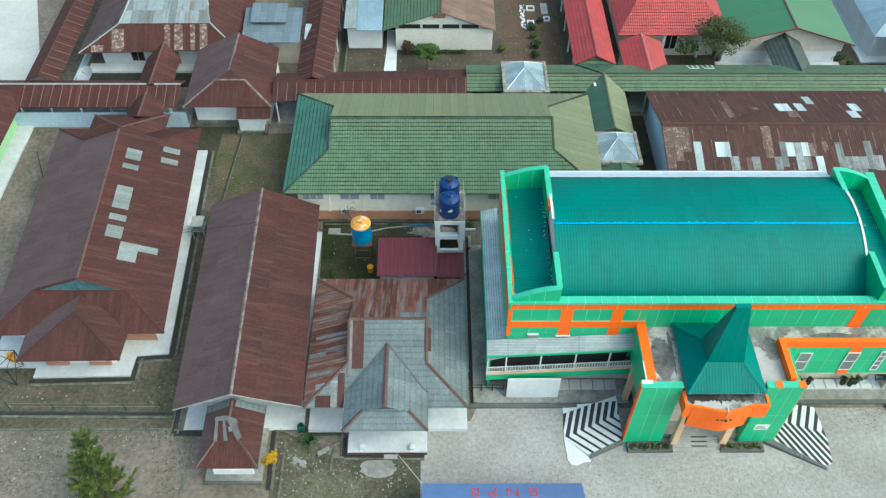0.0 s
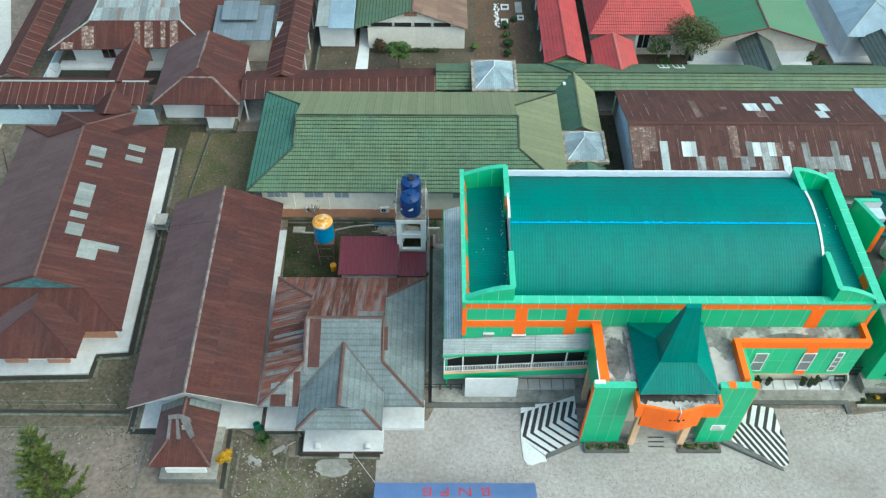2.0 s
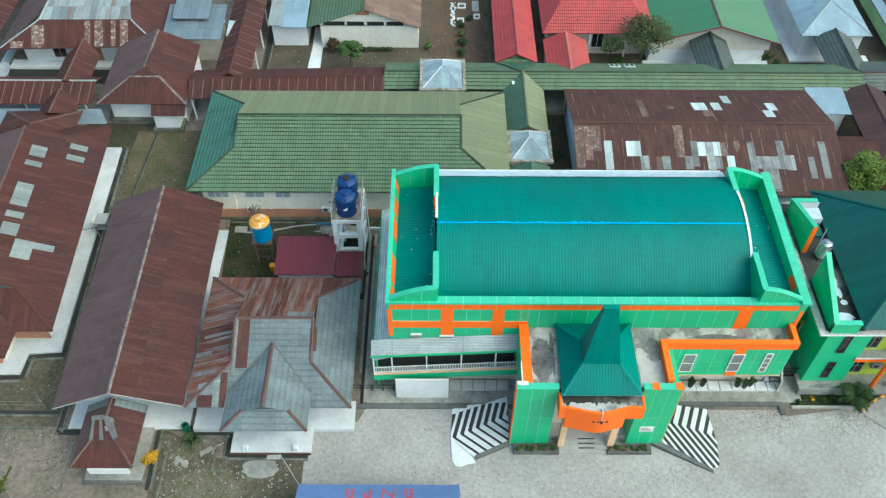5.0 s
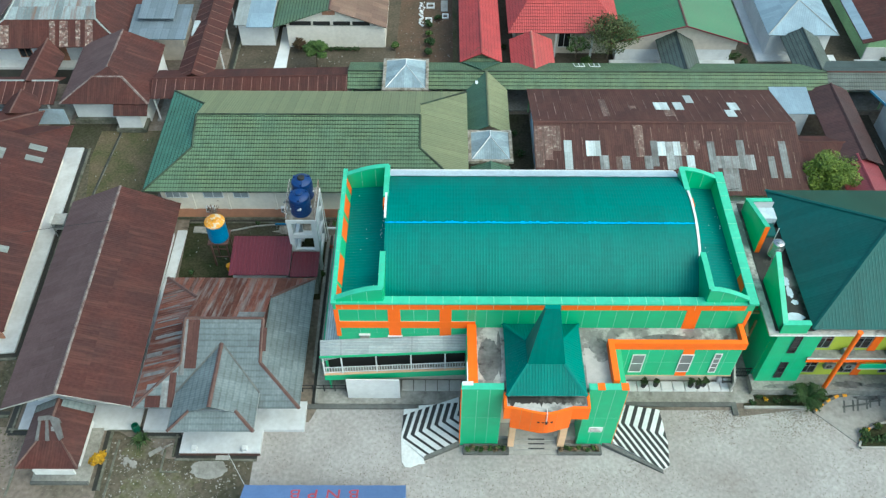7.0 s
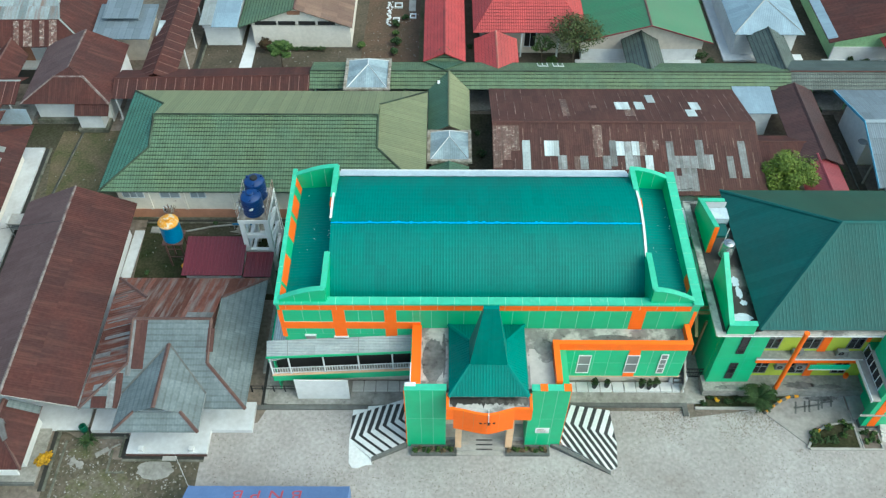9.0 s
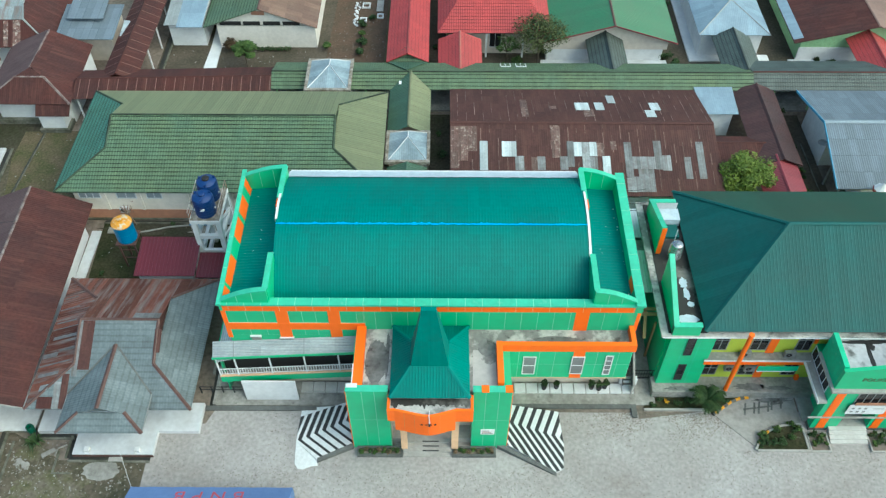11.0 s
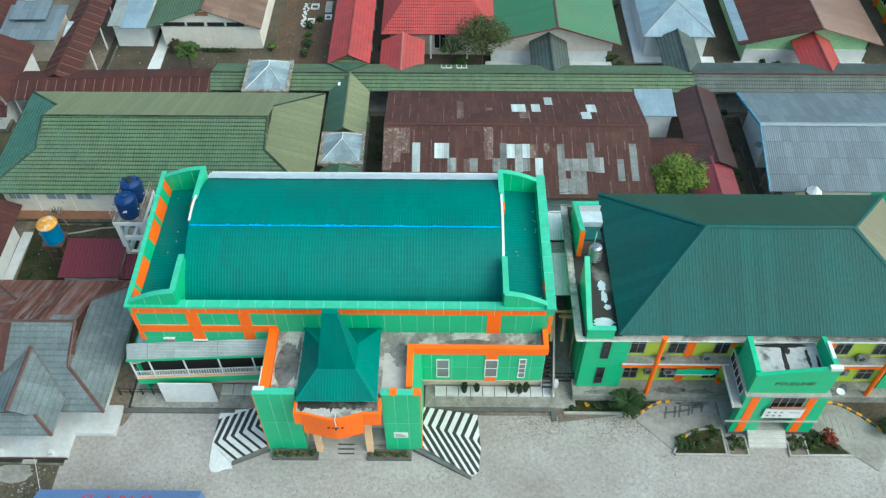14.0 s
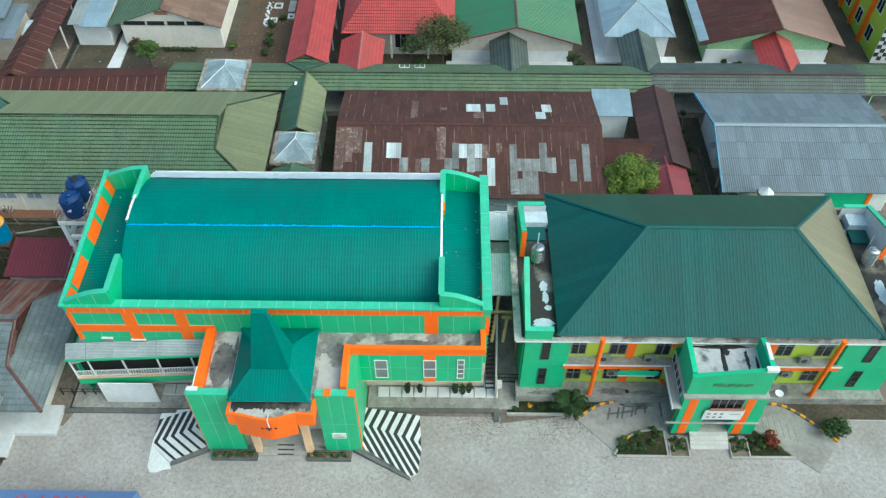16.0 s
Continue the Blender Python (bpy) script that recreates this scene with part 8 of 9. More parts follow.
for x0, x1 in ((45.72, 47.25), (50.2, 51.65)):
    planter(x0, x1, -26.0, -24.4, 0.2, "concrete-rimmed flower bed beside the clinic steps", M["paleconc"], 0.11)
    for i in range(8):
        shrub("bed_plant", x0 + 0.32 + 0.28 * (i % 4), -25.4 + 0.55 * (i // 4) + 0.15 * (i % 3), 0.28, 0.35, M["leafdark"] if i % 3 else M["leaf"], "small plant in the flower bed", "plant", 70, 90 + i, 0.15, "plants in the flower beds")
rnd = random.Random(77)
for i in range(22):
    x = rnd.uniform(42.1, 45.2)
    y = rnd.uniform(-25.45, max(-25.2, -24.6 + min(0.8, (x - 42.4) * 0.6)))
    shrub("island_shrub", x, y, rnd.uniform(0.26, 0.42), rnd.uniform(0.3, 0.55), M["leaf"] if i % 4 == 0 else M["leafdark"], "small green shrub on the planted island", "shrub", 90, 120 + i, 0.1, "island shrubs")
for i in range(8):
    shrub("island_shrub", rnd.uniform(51.9, 54.0), rnd.uniform(-25.4, -24.6), 0.32, 0.4, M["leaf"] if i % 3 == 0 else M["leafdark"], "small green shrub on the planted island", "shrub", 80, 150 + i, 0.1, "island shrubs")
shrub("red_shrub", 53.2, -24.75, 0.8, 1.3, M["leafred"], "rusty red leaved shrub beside the clinic steps", "shrub", 420, 5, 0.1)
shrub("verge_shrub", 57.9, -23.5, 1.6, 1.5, M["leafdark"], "dark green shrub on the verge", "shrub", 700, 6)


for x in (24.25, 25.83):
    rf = thing("white_bracket", (x, 15.5, 3.3), "small white metal bracket on the walkway roof", "bracket", "white roof brackets")
    part("bar", beams([((x, 15.1, 3.72), (x + 1.0, 15.1, 3.72))], 0.07), M["white"], rf)
    for k in range(3):
        part("upright", beams([((x + 0.5 * k, 15.1, 3.69), (x - 0.04 + 0.5 * k, 16.1, 3.33))], 0.06), M["white"], rf)


def frond_plant(name, x, y, h, r, m_, label, n=17, seed=7):
    """A clump of arching fronds, each a midrib with paired leaflets."""
    rnd = random.Random(seed)
    t = thing(name, (x, y, 0), label, "palm")
    bm = bmesh.new()
    lathe(bm, x, y, [(0.14, 0.0), (0.11, h * 0.4), (0.08, h * 0.62)], 9)
    part("stem", bm, M["bark"], t)
    for k in range(n):
        a = k * 2.399 + rnd.uniform(-0.3, 0.3)
        ln, rise = r * rnd.uniform(0.75, 1.1), h * rnd.uniform(0.25, 0.6)
        bm = bmesh.new()
        pts = []
        for i in range(8):
            f = i / 7
            pts.append(Vector((x + ln * f * math.cos(a), y + ln * f * math.sin(a), h * 0.6 + rise * math.sin(f * 2.2) - ln * 0.25 * f * f)))
        side = Vector((-math.sin(a), math.cos(a), 0))
        for p, q in zip(pts, pts[1:]):
            beam(bm, p, q, 0.035)
        for i in range(1, 22):
            f = i / 22 * 6.99
            p = pts[int(f)].lerp(pts[int(f) + 1], f % 1)
            w = 0.55 * r * math.sin(math.pi * (0.15 + 0.8 * i / 22)) * rnd.uniform(0.45, 0.7)
            d = (pts[-1] - pts[0]).normalized()
            for s_ in (-1, 1):
                tip = p + side * s_ * w + d * w * 0.55 + Vector((0, 0, rnd.uniform(-0.18, 0.03)))
                bm.faces.new([bm.verts.new(v) for v in (p - d * 0.04, tip, p + d * 0.05)])
        part("frond", bm, m_, t)
    return t


frond_plant("verge_palm", 38.65, -22.1, 1.6, 1.45, M["leafdark"], "small dark green palm clump on the clinic verge")
shrub("verge_plant", 35.7, -21.8, 0.24, 0.4, M["leafyel"], "small yellowish plant on the verge", "plant", 36, 8)
for k, (x, y, r) in enumerate(((34.6, -22.1, 0.4), (35.2, -21.6, 0.3), (36.6, -22.0, 0.45), (37.3, -21.7, 0.35), (40.2, -21.75, 0.3))):
    shrub("verge_weed", x, y, r, 0.35, M["leafdark"], "low green weeds on the verge", "weeds", 90, 610 + k, 0.0, "weeds on the verge")

# ---- trees and shrubs ----
tree("leafy_tree", 45.7, -1.0, 5.6, 2.5, mat("fresh_leaves", (0.15, 0.20, 0.03), (0.09, 0.14, 0.022), 0.6, big=1.2, fine=5, fine_amt=0.35, spec=0.25), "leafy yellow-green tree behind the clinic", 9500, 11, 26, 0.9, 0.125)
olive = mat("olive_leaves", (0.055, 0.072, 0.026), (0.088, 0.10, 0.038), 0.7, big=1.5, fine=5, fine_amt=0.4, spec=0.2)
tree("courtyard_tree", 28.6, 20.2, 5.9, 3.1, olive, "loose dark green tree beside the red-roofed house", 3900, 12, 30, 0.9, 0.12, 0.1)
tree("courtyard_sapling", 25.2, 20.5, 3.4, 1.5, M["leaf"], "thin young tree before the cream house", 420, 19, 9, 0.9, 0.14, 0.05)
tree("lawn_tree", -3.1, 19.7, 3.3, 1.35, M["leaf"], "round green tree on the lawn", 2300, 13, 11, 1.0, 0.15, 0.08)
for k, (x, y, r, m_, lb) in enumerate(((-5.3, 22.5, 1.05, "leafbrown", "round clipped red-brown bush by the wall"), (-4.0, 22.6, 0.8, "leaf", "round clipped green bush"), (5.2, 22.8, 0.7, "leaf", "green bush at the hall corner"), (3.4, 18.6, 0.55, "leafdark", "small round green bush"), (9.0, 21.9, 0.62, "leafdark", "round bush in a row"), (9.2, 23.6, 0.66, "leafdark", "round bush in a row"), (9.0, 25.5, 0.55, "leaf", "paler round bush in a row"), (9.0, 27.2, 0.6, "leafdark", "round bush in a row"), (10.1, 28.6, 0.5, "leafdark", "round bush beside a white frame"), (-18.5, 16.0, 0.8, "leafdark", "dark shrub by the wall"), (-12.0, 16.2, 0.8, "leafdark", "dark shrub beside the walkway"), (26.3, 19.9, 0.8, "leaf", "pale green shrub under the tree"), (24.8, 19.2, 0.7, "leaf", "pale green shrub under the tree"), (43.6, 19.4, 0.9, "leafdark", "dark round green bush"), (60.5, 19.8, 0.8, "leafdark", "dark bush by the wall"))):
    shrub("bush", x, y, r, r * 1.5, M[m_], lb, "bush", 900, 200 + k)
for k in range(9):
    shrub("hedge_bush", -2.2 + 0.42 * k, 22.6, 0.34, 0.6, M["leafdark"], "clipped hedge along the hall wall", "hedge", 90, 230 + k, 0.0, "hedge")
rnd = random.Random(31)
for k in range(16):
    shrub("weed_clump", 51.8 + rnd.uniform(-0.5, 1.3), -1.5 + 0.85 * k, rnd.uniform(0.3, 0.7), rnd.uniform(0.4, 0.9), M["leafdark"] if k % 3 else M["leaf"], "weedy green clump on bare soil", "weeds", 90, 400 + k, 0.0, "weeds beside the ward")
shrub("yellow_shrub", -14.25, -27.4, 0.75, 1.9, M["leafyel"], "golden yellow leaved shrub by the porch", "shrub", 650, 3)
# spiky plant
rnd = random.Random(8)
sp = thing("spiky_plant", (-11.7, -25.6, 0), "dark green rosette of long narrow leaves", "plant")
for k in range(26):
    a, l_ = k * 2.4, rnd.uniform(0.6, 1.0)
    tip = (-11.7 + l_ * math.cos(a), -25.6 + l_ * math.sin(a), rnd.uniform(0.15, 0.8))
    mid = (-11.7 + l_ * 0.55 * math.cos(a), -25.6 + l_ * 0.55 * math.sin(a), rnd.uniform(0.6, 0.9))
    bm = bmesh.new()
    wv = Vector((-math.sin(a), math.cos(a), 0)) * 0.06
    o_ = Vector((-11.7, -25.6, 0.1))
    va = [bm.verts.new(p) for p in (o_ - wv, o_ + wv, Vector(mid) + wv, Vector(mid) - wv, Vector(tip))]
    bm.faces.new(va[:4]); bm.faces.new((va[3], va[2], va[4]))
    part("leaf", bm, M["leafdark"], sp)
# conifer
PB, PT, PH = Vector((-25.2, -31.5, 0.0)), Vector((-24.5, -30.0, 10.0)), 10.0
pine = thing("conifer", PB, "tall young conifer with tiers of upswept yellow-green branches", "tree")
bm = bmesh.new()
for k in range(10):
    a_, b_ = PB.lerp(PT, k / 10), PB.lerp(PT, (k + 1) / 10)
    beam(bm, a_, b_, 0.26 - 0.022 * k)
part("trunk", bm, M["bark"], pine)
bm = bmesh.new()
rnd = random.Random(21)
for tier in range(21):
    f0_ = 0.12 + 0.86 * (tier / 21) ** 0.95
    root = PB.lerp(PT, f0_)
    count = 7 if tier < 15 else 5
    for i in range(count):
        L = ((1 - f0_) * PH * 0.26 + 0.3) * rnd.uniform(0.6, 1.25)
        a = i * 6.283 / count + tier * 0.7 + rnd.uniform(-0.25, 0.25)
        out_ = Vector((math.cos(a), math.sin(a), 0))
        mid_, tip = root + out_ * L * 0.6 + Vector((0, 0, L * 0.04)), root + out_ * L + Vector((0, 0, L * rnd.uniform(0.22, 0.4)))
        lb_ = bmesh.new()
        beam(lb_, root, mid_, 0.045)
        beam(lb_, mid_, tip, 0.03)
        part("limb", lb_, M["bark"], pine)
        n_ = int(8 + L * 11)
        for j in range(n_):
            f = 0.22 + 0.8 * j / n_
            c = root.lerp(mid_, f / 0.6) if f < 0.6 else mid_.lerp(tip, (f - 0.6) / 0.4)
            for h in range(4):
                d = (out_ * rnd.uniform(0.3, 1.0) + Vector((rnd.uniform(-0.8, 0.8), rnd.uniform(-0.8, 0.8), rnd.uniform(-0.1, 0.8)))).normalized()
                w_ = d.cross(Vector((rnd.uniform(-0.5, 0.5), rnd.uniform(-0.5, 0.5), 1))).normalized()
                s_ = rnd.uniform(0.16, 0.3)
                bm.faces.new([bm.verts.new(p) for p in (c - w_ * 0.035, c + w_ * 0.035, c + d * s_ + w_ * 0.022, c + d * s_ - w_ * 0.022)])
part("foliage", bm, mat("conifer_needles", (0.135, 0.165, 0.036), (0.045, 0.072, 0.026), 0.7, big=0.6, fine=4, fine_amt=0.35, spec=0.2), pine)
# bare shrub by the ward wall
bt = thing("bare_shrub", (-9.6, -3.6, 0), "leafless tan shrub leaning by the ward wall", "shrub")
bm = bmesh.new()
rnd = random.Random(2)
beam(bm, (-9.6, -3.6, 0), (-9.8, -3.6, 0.9), 0.07)
beam(bm, (-9.8, -3.6, 0.9), (-10.1, -3.6, 1.7), 0.06)
for k in range(26):
    a = k * 2.4
    e_ = (-10.1 + 0.75 * math.cos(a) * rnd.random(), -3.6 + 0.4 * math.sin(a) * rnd.random(), 1.7 + 1.0 * rnd.random())
    beam(bm, (-9.95 - 0.15 * rnd.random(), -3.6, 1.2 + 0.5 * rnd.random()), e_, 0.04)
part("branches", bm, M["drytwig"], bt)
bm = bmesh.new()
for k in range(7):
    leaves(bm, rnd, (-9.3 + rnd.uniform(-0.4, 0.4), -2.6 + rnd.uniform(-0.3, 0.3), rnd.uniform(1.6, 2.4)), 0.15, 9, 0.06)
part("foliage", bm, M["terracotta"], bt)

# ---- tent at the south edge ----
tent = thing("relief_tent", (2.5, -32, 0), "blue ridge tent with red lettering on its roof", "tent")
bm = bmesh.new()
nx = 24
rows = []
for i in range(nx + 1):
    x = -3.1 + 11.2 * i / nx
    sag = 0.05 * math.sin(i * math.pi / 4) ** 2
    rows.append([bm.verts.new(p) for p in ((x, -29.85, 1.0), (x, -29.85, 2.05 - sag), (x, -31.0, 2.7 - sag * 0.7), (x, -32.4, 3.3 - sag), (x, -33.8, 2.7), (x, -34.9, 2.05), (x, -34.9, 1.0))])
for a, b in zip(rows, rows[1:]):
    for k in range(6):
        bm.faces.new((a[k], b[k], b[k + 1], a[k + 1]))
bm.faces.new(rows[0]); bm.faces.new(rows[-1][::-1])
part("canvas", bm, M["tent"], tent)
for x in (-3.05, 0.6, 4.3, 8.05):
    part("pole", boxes((x - 0.04, x + 0.04, -29.9, -29.82, 0.0, 2.05)), M["grey"], tent)
sl = math.degrees(math.atan2(0.65, 1.15))
lettering("tent_letters", "BNPB", M["redtext"], 1.4, pose(2.58, -30.68, 2.50, sl, 0, 180), tent, 1.68)
part("guy_rope", beams([((-3.1, -29.85, 2.0), (-5.2, -26.5, 0.4))], 0.025), M["white"], tent)

# ---- soil yards: drains, edging, rubble, lawns ----
rnd = random.Random(30)


def blot(cx, cy, rx, ry, n=26, j=0.25):
    return [(cx + rx * math.cos(2 * math.pi * k / n) * rnd.uniform(1 - j, 1 + j), cy + ry * math.sin(2 * math.pi * k / n) * rnd.uniform(1 - j, 1 + j)) for k in range(n)]


for nm, pts, m_, lb in (("lawn_west", [(-23.9, 9.0), (-16.0, 9.2), (-16.4, -3.5), (-22.3, -3.5), (-24.0, 5.0)], "grass", "thin dry lawn between the buildings"),
                        ("lawn_tanks", [(-12.6, -3.1), (0.2, -3.1), (0.2, -12.2), (-12.2, -12.2)], "damplawn", "damp dark lawn round the water tanks"),
                        ("brown_court", [(5.2, 16.6), (12.2, 16.6), (12.2, 44), (6.0, 44)], "redsoil", "reddish bare earth court")):
    if m_ == "redsoil" and "redsoil" not in M:
        M["redsoil"] = mat("red_earth", (0.122, 0.080, 0.057), (0.088, 0.066, 0.047), 0.95, big=0.4, fine=4, fine_amt=0.25, bump=0.4, spec=0.1, speck=(3.0, 0.4, 0.80, (0.24, 0.21, 0.18)))
    structure(nm, flat(pts, -0.1, 0.02), M[m_], lb, "ground")


structure("far_yard", flat([(-13.0, 16.5), (100, 16.5), (100, 60), (-13.0, 60)], -0.1, 0.012), M["farsoil"], "dark bare soil round the far houses", "ground")


def drain(name, pts, w=0.35, cw=0.16, side=1):
    """Open drain along a line: a flat strip, its depth's shade painted dark, between two low curbs."""
    bm, bc = bmesh.new(), bmesh.new()
    for i, (a, b) in enumerate(zip(pts, pts[1:])):
        beam(bm, (*a, 0.03 + 0.005 * i), (*b, 0.03 + 0.005 * i), w, 0.02)
        d = (Vector(b) - Vector(a)).normalized()
        nn = Vector((-d.y, d.x)) * side * (w / 2 + cw / 2)
        beam(bc, (a[0] + nn.x, a[1] + nn.y, 0.06 + 0.006 * i), (b[0] + nn.x, b[1] + nn.y, 0.06 + 0.006 * i), cw, 0.14)
    structure(name + "_drain", bm, M["drain"], "dark open drain", "drain")
    structure(name + "_curb", bc, M["mosscurb"], "mossy concrete drain curb", "curb")


drain("ward_side", [(-24.7, 6.4), (-23.55, -17.95), (-26.2, -18.15), (-26.25, -20.1), (-34.4, -20.3)], 0.42, 0.22, 1)
drain("hall_south", [(-22.0, -20.0), (-22.0, -24.85), (-19.4, -24.85)], 0.4, 0.16, 1)
drain("hall_east", [(-14.3, -29.4), (-14.45, -24.3), (-12.2, -24.3), (-11.95, -24.9)], 0.35, 0.2, -1)
drain("house_west", [(-11.9, -24.95), (-9.0, -24.95), (-9.0, -26.75), (-3.0, -26.8)], 0.3, 0.15, -1)
drain("north_lawn", [(-21.9, 9.6), (-22.6, -3.0)], 0.2, 0.08, 1)
drain("annex", [(-12.6, 16.0), (-12.5, 30.0)], 0.5, 0.18, -1)
drain("tanks", [(-12.6, -3.25), (0.3, -3.25)], 0.3, 0.12, -1)
drain("clinic_north", [(50.9, 2.0), (53.0, 12.0)], 0.5, 0.15, -1)
drain("tail_west", [(-37.0, -23.1), (-22.4, -23.2)], 0.36, 0.2, -1)
structure("ward_yard", flat([(-38.5, -24.35), (-22.3, -24.35), (-22.3, -3.0), (-24.0, 5.0), (-38.5, -3.0)], -0.1, 0.012), M["mossdark"], "damp mossy soil round the ward", "ground")
structure("well_yard", flat([(-14.2, -33.0), (-3.3, -33.0), (-3.3, -26.9), (-9.6, -26.9), (-14.2, -24.4)], -0.1, 0.012), M["mossdark"], "damp mossy soil before the zinc house", "ground")
structure("yard_edging", boxes((-36, -23.0, -24.55, -24.4, -0.05, 0.1), (-23.05, -22.9, -25.5, -24.4, -0.05, 0.1), (-20.6, -20.45, -29.8, -25.6, -0.05, 0.1), (-13.55, -13.4, -30, -25.4, -0.05, 0.12), (-9.95, -9.8, -27.9, -26.2, -0.05, 0.1), (-9.95, -8.6, -28.0, -27.88, -0.05, 0.1)), M["mosscurb"], "broken mossy concrete path edging", "edging")
rnd_keep = rnd.getstate()
for cx, cy, rx_, ry_ in ((-9.8, -29.6, 3.0, 1.7), (-11.8, -26.2, 1.2, 0.8)):
    structure("moss_patch", flat(blot(cx, cy, rx_, ry_, 44, 0.28), -0.1, 0.025), M["moss"], "patch of low moss and weeds on bare soil", "ground")
rnd.setstate(rnd_keep)
structure("well_slab", flat(blot(-6.4, -27.7, 1.35, 0.75, 30, 0.12), -0.1, 0.05), M["concrete"], "round broken concrete slab", "slab")
structure("step_slab", boxes((-6.0, -5.0, -27.05, -26.7, 0.0, 0.2)), M["paleconc"], "loose concrete step", "step")
# wire fence posts along the western yard
ft = thing("wire_fence", (-30, -22.8, 0), "row of thin green fence posts with wire", "fence")
for x in (-35.0, -31.6, -29.0, -26.1, -23.3):
    part("post", beams([((x, -22.8, 0.0), (x - 0.1, -22.7, 1.1))], 0.06), M["leafdark"], ft)
for z in (0.5, 1.0):
    part("wire", beams([((-35.0, -22.78, z), (-23.3, -22.78, z))], 0.012), M["grey"], ft)
# stone litter, too many to count
bm = bmesh.new()
rnd = random.Random(77)
AREAS = [(-36, -20, -30, -24.6, 110), (-14, -3.4, -30, -26.9, 200), (-13.5, -9.2, -28, -25, 80), (-36, -22.2, -22.6, -20.6, 70), (5.6, 12, 17, 30, 200), (-12, 0, -9, -3.2, 60), (-23, -16.5, -2, 9, 40), (-12, 4, 17, 22.5, 110), (33.9, 38.3, -22.3, -21.4, 25)]
for x0, x1, y0, y1, n in AREAS:
    for k in range(n):
        x, y, r = rnd.uniform(x0, x1), rnd.uniform(y0, y1), rnd.choice((0.02, 0.025, 0.03, 0.04, 0.05, 0.075))
        pts = [(x + r * math.cos(a) * rnd.uniform(0.7, 1.2), y + r * math.sin(a) * rnd.uniform(0.7, 1.2)) for a in (0, 1.25, 2.5, 3.8, 5.0)]
        lo = [bm.verts.new((p[0], p[1], 0.0)) for p in pts]
        hi = [bm.verts.new((x + (p[0] - x) * 0.7, y + (p[1] - y) * 0.7, r * 0.9)) for p in pts]
        bm.faces.new(hi)
        for i in range(5):
            bm.faces.new((lo[i], lo[(i + 1) % 5], hi[(i + 1) % 5], hi[i]))
tagged(part("stone_litter", bm, M["stone"]), "scattered pale stones and litter on the soil", "stones", kind="stuff")
# rubble heaps
for k, (x, y) in enumerate(((-12.9, -27.2), (-11.9, -27.4))):
    rb = thing("rubble_heap", (x, y, 0), "small heap of pale broken concrete", "rubble", "rubble heaps")
    for i in range(6):
        q = rnd.uniform(0.12, 0.25)
        cx, cy = x + rnd.uniform(-0.4, 0.4), y + rnd.uniform(-0.3, 0.3)
        part("lump", prisms((blot(cx, cy, q, q * 0.8, 6, 0.3), 0.0, q * 0.7)), M["stone"], rb)
# broken wooden bench
wb = thing("broken_bench", (-10.4, -26.2, 0), "broken grey wooden bench lying on the soil", "bench")
part("seat", prisms(([(-11.0, -26.6), (-10.2, -26.05), (-9.95, -26.3), (-10.8, -26.9)], 0.3, 0.36)), M["concrete"], wb)
for a, b in (((-10.1, -26.5, 0.0), (-9.9, -26.2, 0.35)), ((-10.9, -26.75, 0.0), (-10.85, -26.7, 0.32)), ((-9.9, -26.1, 0.3), (-9.4, -25.7, 0.1))):
    part("leg", beams([(a, b)], 0.09), M["concrete"], wb)
# drum and bin
dr = thing("yellow_drum", (-8.0, -8.9, 0), "small yellow plastic drum on the lawn", "drum")
bm = bmesh.new()
lathe(bm, -7.9, -9.0, [(0.0, 0.0), (0.24, 0.0), (0.26, 0.3), (0.25, 0.55), (0.28, 0.6), (0.28, 0.68), (0.0, 0.72)], 14)
part("body", bm, M["yellow"], dr)
bn_ = thing("green_barrel", (-12.3, -24.25, 0), "dark green plastic barrel beside the hall", "barrel")
bm = bmesh.new()
lathe(bm, -12.35, -24.6, [(0.0, 0.0), (0.25, 0.0), (0.29, 0.4), (0.27, 0.8), (0.2, 0.8), (0.18, 0.4), (0.0, 0.3)], 16)
part("body", bm, mat("green_plastic", (0.01, 0.10, 0.06), None, 0.4), bn_)
# columns of the zinc house porch
for x in (-7.6, -3.9):
    part("porch_column_base", boxes((x - 0.17, x + 0.17, -26.5, -26.15, 0.42, 0.75)), M["white"], zh)
# terracotta blocks below the ward windows
for x in (-32.4, -29.0):
    part("window_box", boxes((x - 0.85, x + 0.85, -18.85, -18.6, 0.0, 0.85)), M["terracotta"], wd)
    part("window_sill", boxes((x - 0.9, x + 0.6, -18.9, -18.6, 0.85, 0.93)), M["white"], wd)
part("wall_band", prisms(([(-27.9, -16.42), (-25.0, -16.42), (-25.0, -16.3), (-27.9, -16.3)], 0.2, 1.0)), M["terracotta"], wd)
# satellite dish in the north court
sd = thing("satellite_dish", (-38.8, 15.7, 0), "large white mesh satellite dish in the court", "satellite dish")
bm = bmesh.new()
lathe(bm, 0.0, 0.0, [(0.0, 0.0), (0.4, 0.06), (0.75, 0.22), (0.98, 0.42), (0.95, 0.43), (0.72, 0.24), (0.0, 0.03)], 26)
bmesh.ops.transform(bm, matrix=pose(-38.8, 15.7, 2.2, 24, -22, 0), verts=bm.verts)
part("bowl", bm, M["dishgrey"], sd)
part("feed_arm", beams([((-38.8, 15.7, 2.25), (-39.1, 15.35, 3.1))], 0.05), M["grey"], sd)
part("mast", boxes((-38.86, -38.74, 15.64, 15.76, 0.0, 2.2)), M["grey"], sd)
for k, xx in enumerate((-35.4, -33.0)):
    window(nh, xx, xx + 1.3, 0.8, 2.5, 20.3, cols=2, frame_mat=M["terracotta"])
